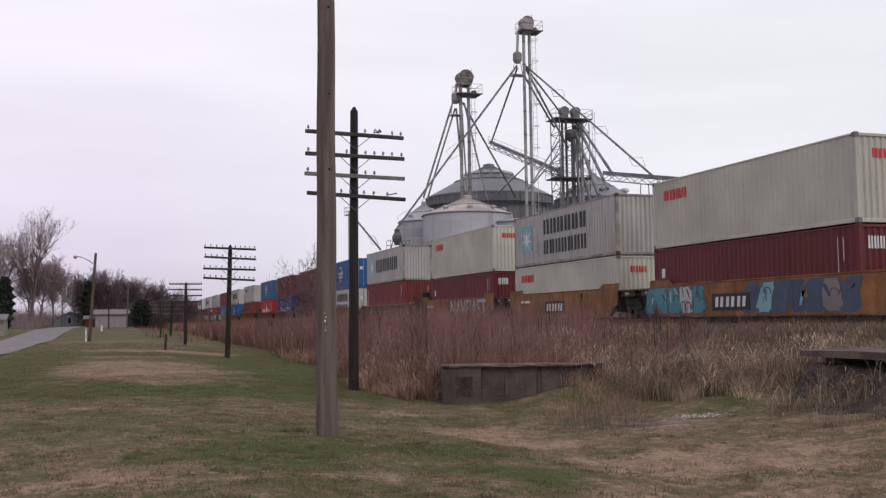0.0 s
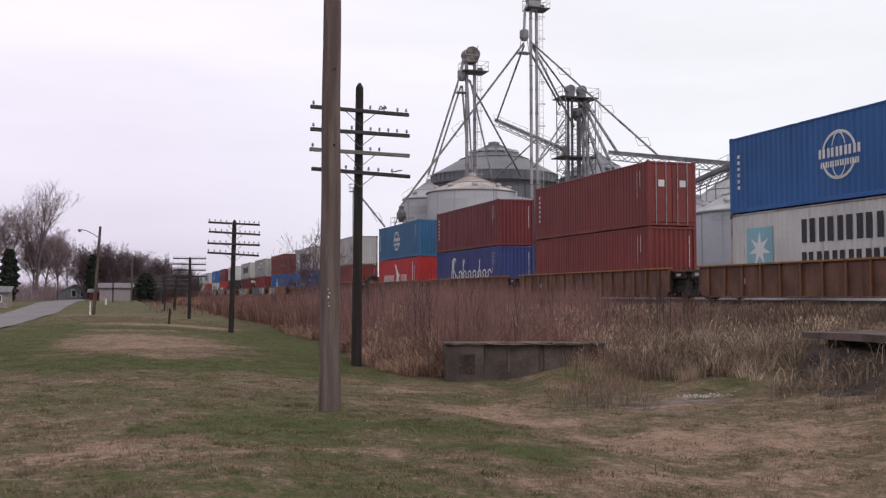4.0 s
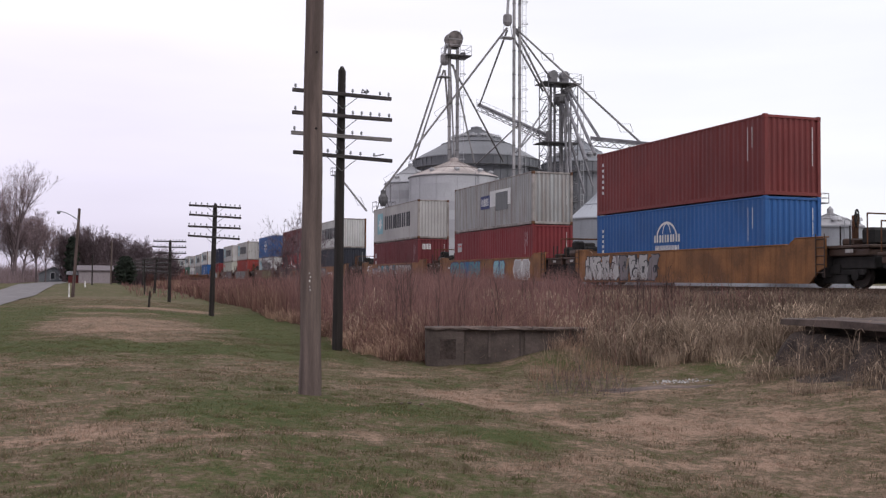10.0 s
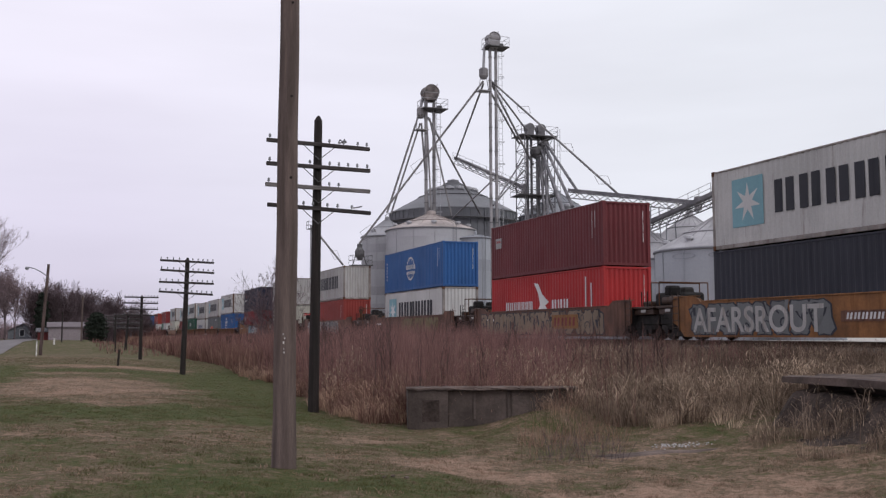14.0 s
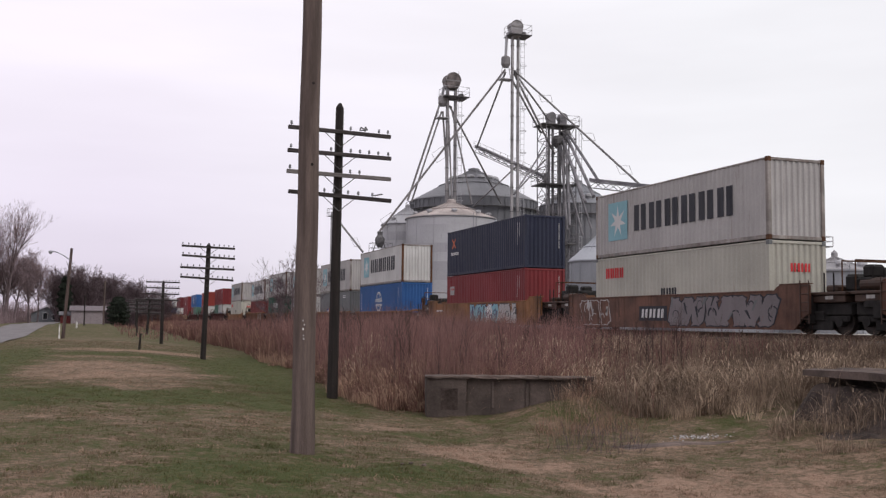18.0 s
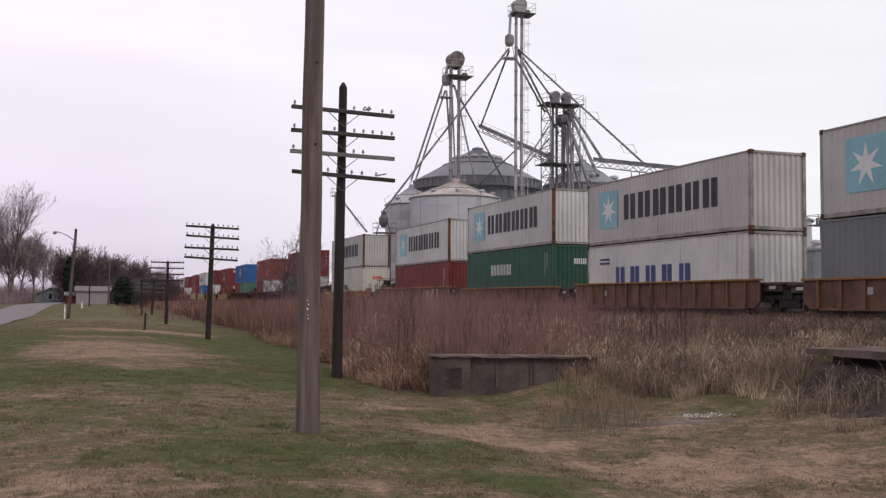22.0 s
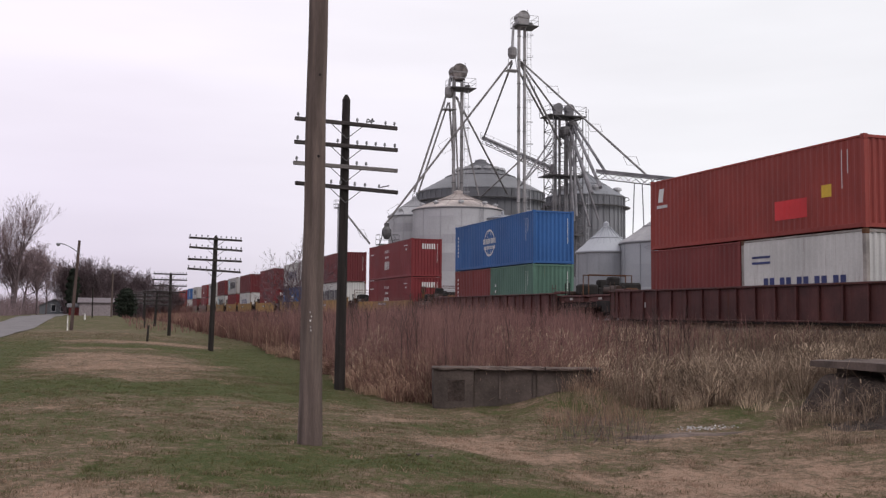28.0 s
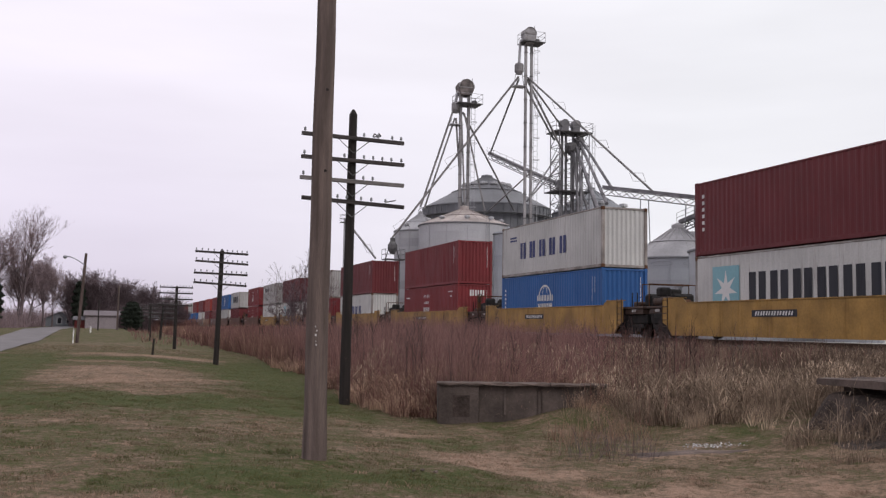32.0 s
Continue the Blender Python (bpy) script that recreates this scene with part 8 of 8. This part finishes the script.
# start of the stack behind the leading corner at 0 s, car style and paint, lower box, upper box, low ride, graffiti
STACKS = [
    (23.7, "smooth", "car_orange", ("maroon", "upright_white"), ("beige", "red_small"), 1, (7.9, 13.8, ("slate_blue", "star_blue", "mauve_grey", "slate_blue"))),
    (39.1, "smooth", "car_orange", ("beige", "red_small"), ("grey_worn", "star_two"), 1, None),
    (54.8, "smooth", "car_orange", ("maroon", "upright_white"), ("beige", "red_small"), 1, "NAVEJAST"),
    (74.4, "ribbed", "car_brown", ("brown_red", "upright_dash"), ("grey_light", "star"), 0, None),
    (91.5, "ribbed", "car_brown", ("white", "star_two", "doors"), ("blue", "globe", "doors"), 0, None),
    (109.7, "ribbed", "car_brown", ("brown_red", "plain"), ("brown_red", "upright_dash", "doors"), 0, None),
    (127.6, "ribbed", "car_brown", ("navy", "script"), ("maroon", "upright_dash"), 0, None),
    (144.4, "ribbed", "car_brown", ("red", "bird"), ("teal_blue", "globe"), 0, None),
    (166.4, "ribbed", "car_brown", ("brown_red", "plain"), ("grey_light", "line"), 0, None),
    (188.1, "ribbed", "car_orange", ("blue", "globe"), ("grey_light", "star"), 0, None),
    (210.3, "smooth", "car_orange", ("blue", "globe"), ("brown_red", "upright_dash"), 0, (0.6, 7.0, ("grey_light", "mauve_grey", "tan", "logo_black"))),
    (229.7, "smooth", "car_orange", ("dark_red", "small_panel"), ("grey_rusty", "patched"), 0, (1.2, 6.4, ("sea_teal", "teal_blue", "logo_navy"))),
    (249.7, "smooth", "car_orange", ("maroon", "upright_white"), ("grey_light", "star"), 0, (3.4, 12.6, ("grey_light", "sea_teal", "logo_black"))),
    (273.5, "smooth", "car_orange", ("charcoal", "plain"), ("white", "star"), 0, "AFARSROUT"),
    (293.5, "smooth", "car_brown", ("red", "bird"), ("maroon", "small_panel"), 0, (0.4, 13.8, ("tan", "tan_dark", "charcoal"))),
    (313.3, "smooth", "car_brown", ("white", "star"), ("blue", "globe"), 0, (6.0, 13.2, ("olive", "tan", "car_brown"))),
    (337.3, "smooth", "car_brown", ("orange_red", "upright_dash"), ("grey_worn", "star"), 0, (1.0, 12.5, ("grey_mid", "charcoal", "grey_worn"))),
    (356.8, "smooth", "car_brown", ("beige", "red_small_worn"), ("grey_light", "star"), 0, (7.7, 14.2, ("mauve_grey", "grey_mid", "logo_black"))),
    (376.9, "smooth", "car_orange", ("dark_red", "small_panel"), ("dark_navy", "cross"), 0, "TEWY"),
    (399.1, "ribbed", "car_brown", ("blue", "globe"), ("white", "star"), 0, None),
    (414.9, "ribbed", "car_brown", ("grey_mid", "orange_panel"), ("grey_light", "star"), 1, None),
    (430.6, "ribbed", "car_brown", ("white", "navy_letters"), ("grey_light", "star"), 2, None),
    (446.5, "ribbed", "car_brown", ("green", "white_serif"), ("white", "star"), 0, None),
    (462.2, "ribbed", "car_brown", ("brown_red", "plain"), ("white", "star"), 2, (8.8, 12.2, ("grey_light", "grey_worn", "car_brown"))),
    (484.3, "smooth", "car_orange", ("beige", "red_small_worn"), ("grey_light", "star"), 0, None),
    (508.3, "ribbed", "car_maroon", ("sea_green", "low_letters", "pair", "white"), ("dark_red", "plain"), 1, None),
    (533.1, "ribbed", "car_maroon", ("brown_red", "small_panel", "pair", "white"), ("orange_red", "corner_letter"), 1, None),
    (557.1, "ribbed", "car_maroon", ("brown_red", "upright_dash", "pair", "sea_green"), ("blue", "globe"), 1, None),
    (578.9, "smooth", "car_yellow", ("dark_red", "zigzag"), ("dark_red", "zigzag"), 1, None),
    (601.2, "smooth", "car_yellow", ("white", "star"), ("maroon", "upright_dash"), 0, None),
    (621.0, "smooth", "car_yellow", ("blue", "globe"), ("white", "navy_letters"), 0, "53"),
    (640.8, "smooth", "car_yellow", ("dark_red", "zigzag"), ("dark_red", "plain"), 0, None),
    (663.0, "smooth", "car_yellow", ("white", "navy_letters"), ("maroon", "plain"), 0, None),
    (679.7, "smooth", "car_yellow", ("dark_red", "plain"), ("grey_light", "star"), 0, None),
    (697.0, "smooth", "car_yellow", ("white", "star"), ("maroon", "plain"), 0, None),
    (714.2, "smooth", "car_yellow", ("white", "globe"), ("grey_light", "line"), 0, None),
    (730.8, "smooth", "car_brown", ("dark_red", "zigzag"), ("dark_red", "zigzag"), 0, None),
    (754.5, "smooth", "car_brown", ("maroon", "plain"), ("grey_light", "star"), 0, None),
    (771.0, "smooth", "car_brown", ("white", "plain"), ("blue", "globe"), 0, None),
]
FAR = [("brown_red", "dark_red"), ("maroon", "orange_red"), ("white", "maroon"), ("blue", "dark_red"), ("blue", "grey_light"), ("dark_red", "brown_red"), ("white", "maroon"), ("brown_red", "blue")]
for k in range(15):
    lo, up = FAR[k % len(FAR)]
    STACKS.append((790.0 + 17.5 * k, "smooth", ("car_brown", "car_orange")[k % 2], (lo, "plain"), (up, "plain"), 0, None))

MORE = {0: ((1.0, 5.4, ("sea_teal", "grey_light", "slate_blue")), (5.9, 8.3, 0.34, 0.98, "logo_black", "logo_white", 3),), 1: ((5.9, 8.3, 0.34, 0.98, "logo_black", "logo_white", 3), (9.2, 11.4, ("car_orange", "flange", "flange"))),
        11: ((6.6, 8.6, 0.45, 1.0, "car_orange", "brown_red", 3), (8.6, 10.2, ("star_blue", "grey_light", "logo_navy")), (11.6, 13.6, ("grey_light", "blue", "logo_white"))),
        12: ((0.2, 1.5, ("flange", "car_yellow", "logo_white")), (1.75, 3.3, 0.55, 1.15, "slate_blue", "logo_white", 5)), 14: ((9.0, 11.6, 0.5, 1.15, "flange", "brown_red", 3),),
        17: ((5.5, 7.6, 0.42, 1.02, "logo_black", "logo_white", 3), (0.3, 3.0, ("car_brown", "grey_light")))}
MOVERS = []
CAR_TEXT = {"car_orange": "weathered orange steel well car", "car_brown": "rusty brown steel well car", "car_yellow": "bright yellow steel well car", "car_maroon": "dark maroon steel well car"}


def build_train():
    starts = [s[0] for s in STACKS]
    for i, (c, style, paint_key, low, up, ride, spray_of) in enumerate(STACKS):
        mid = c + FORTY / 2
        gap_f = c - starts[i - 1] if i else 22.0
        gap_b = starts[i + 1] - c if i + 1 < len(STACKS) else 22.0
        label = CAR_TEXT[paint_key] + (" with ribbed sides" if style == "ribbed" else " with smooth sides") + (" and graffiti" if spray_of and spray_of != "53" else "")
        car = well_car(style, paint_key, gap_f / 2, gap_b / 2, gap_f < (18.5 if style == "ribbed" else 16.9), gap_b < (18.5 if style == "ribbed" else 16.9), label, i, (1.78, 1.53, 1.45)[ride] - RAIL_TOP)
        MOVERS.append((car, TRACK_X, mid, RAIL_TOP))
        if isinstance(spray_of, tuple):
            spray(car, i, *spray_of, SIDE_TOP.get(i, 1.42 if style == "smooth" else 1.28) - 0.06)
        elif spray_of == "53":
            letters(car, "53", 0.9, 0.55, 0.62, "logo_black")
        elif spray_of == "NAVEJAST":
            letters(car, "NAVEJAST", 6.0, 0.24, 1.56, "logo_black", 0.96, 2, 0.075)
            letters(car, "NAVEJAST", 6.0, 0.24, 1.56, "grey_light", 0.96, 3, 0.04)
        elif spray_of == "AFARSROUT":
            spray(car, i, 0.2, 7.4, ("grey_mid", "charcoal"))
            letters(car, "AFARSROUT", 0.4, 0.34, 1.22, "grey_worn", 0.98, 3, 0.02)
            spray(car, i + 30, 11.6, 14.2, ("grey_mid", "grey_worn", "charcoal"))
            panel(car, 7.8, 10.6, 0.62, 0.95, "car_brown", "logo_white", 8)
        elif spray_of == "TEWY":
            spray(car, i, 6.0, 10.4, ("star_blue", "logo_white", "logo_navy"))
            spray(car, i + 50, 10.4, 13.0, ("grey_light", "flange", "logo_black"))
        for more in MORE.get(i, ()):
            (panel if len(more) == 7 else spray)(car, *(more if len(more) == 7 else (i + 70,) + more))
        base = (1.78, 1.53, 1.45)[ride]
        rusty = i in (13, 19, 22, 23, 24)
        if len(low) == 4:
            a = container(low[0], low[1] if low[1] == "low_letters" else ("upright_dash" if low[1] == "upright_dash" else "none"), TWENTY, label="short " + low[0].replace("_", " ") + " container in a well car")
            b = container(low[3], "navy_letters_short" if low[3] == "white" else "low_letters", TWENTY, label=LIVERY["navy_letters_short" if low[3] == "white" else "low_letters"] + " in a well car")
            MOVERS.append((a, TRACK_X, mid + FORTY / 4 + 0.01, base))
            MOVERS.append((b, TRACK_X, mid - FORTY / 4 - 0.01, base))
        else:
            ob = container(low[0], low[1], FORTY, len(low) == 3, False, LIVERY[low[1]].replace("plain painted", "plain " + low[0].replace("_", " ")) + " in a well car", i < 34)
            MOVERS.append((ob, TRACK_X, mid, base))
        ob = container(up[0], up[1], FORTY, len(up) == 3, rusty, LIVERY[up[1]].replace("plain painted", "plain " + up[0].replace("_", " ")) + " stacked on top", i < 34)
        MOVERS.append((ob, TRACK_X, mid, base + HIGH + 0.004))


build_train()


def run(t):
    """How far the train has come at t seconds."""
    u = t / 10
    return 182.11 * u + 1.141 * u * u - 0.4307 * u ** 3


def motions():
    for ob, x, y, z in MOVERS:
        walk(ob, [(t, pose(x, y - run(t), z)) for t in (0, 4, 8, 12, 16, 20, 24, 28, 32)])


motions()
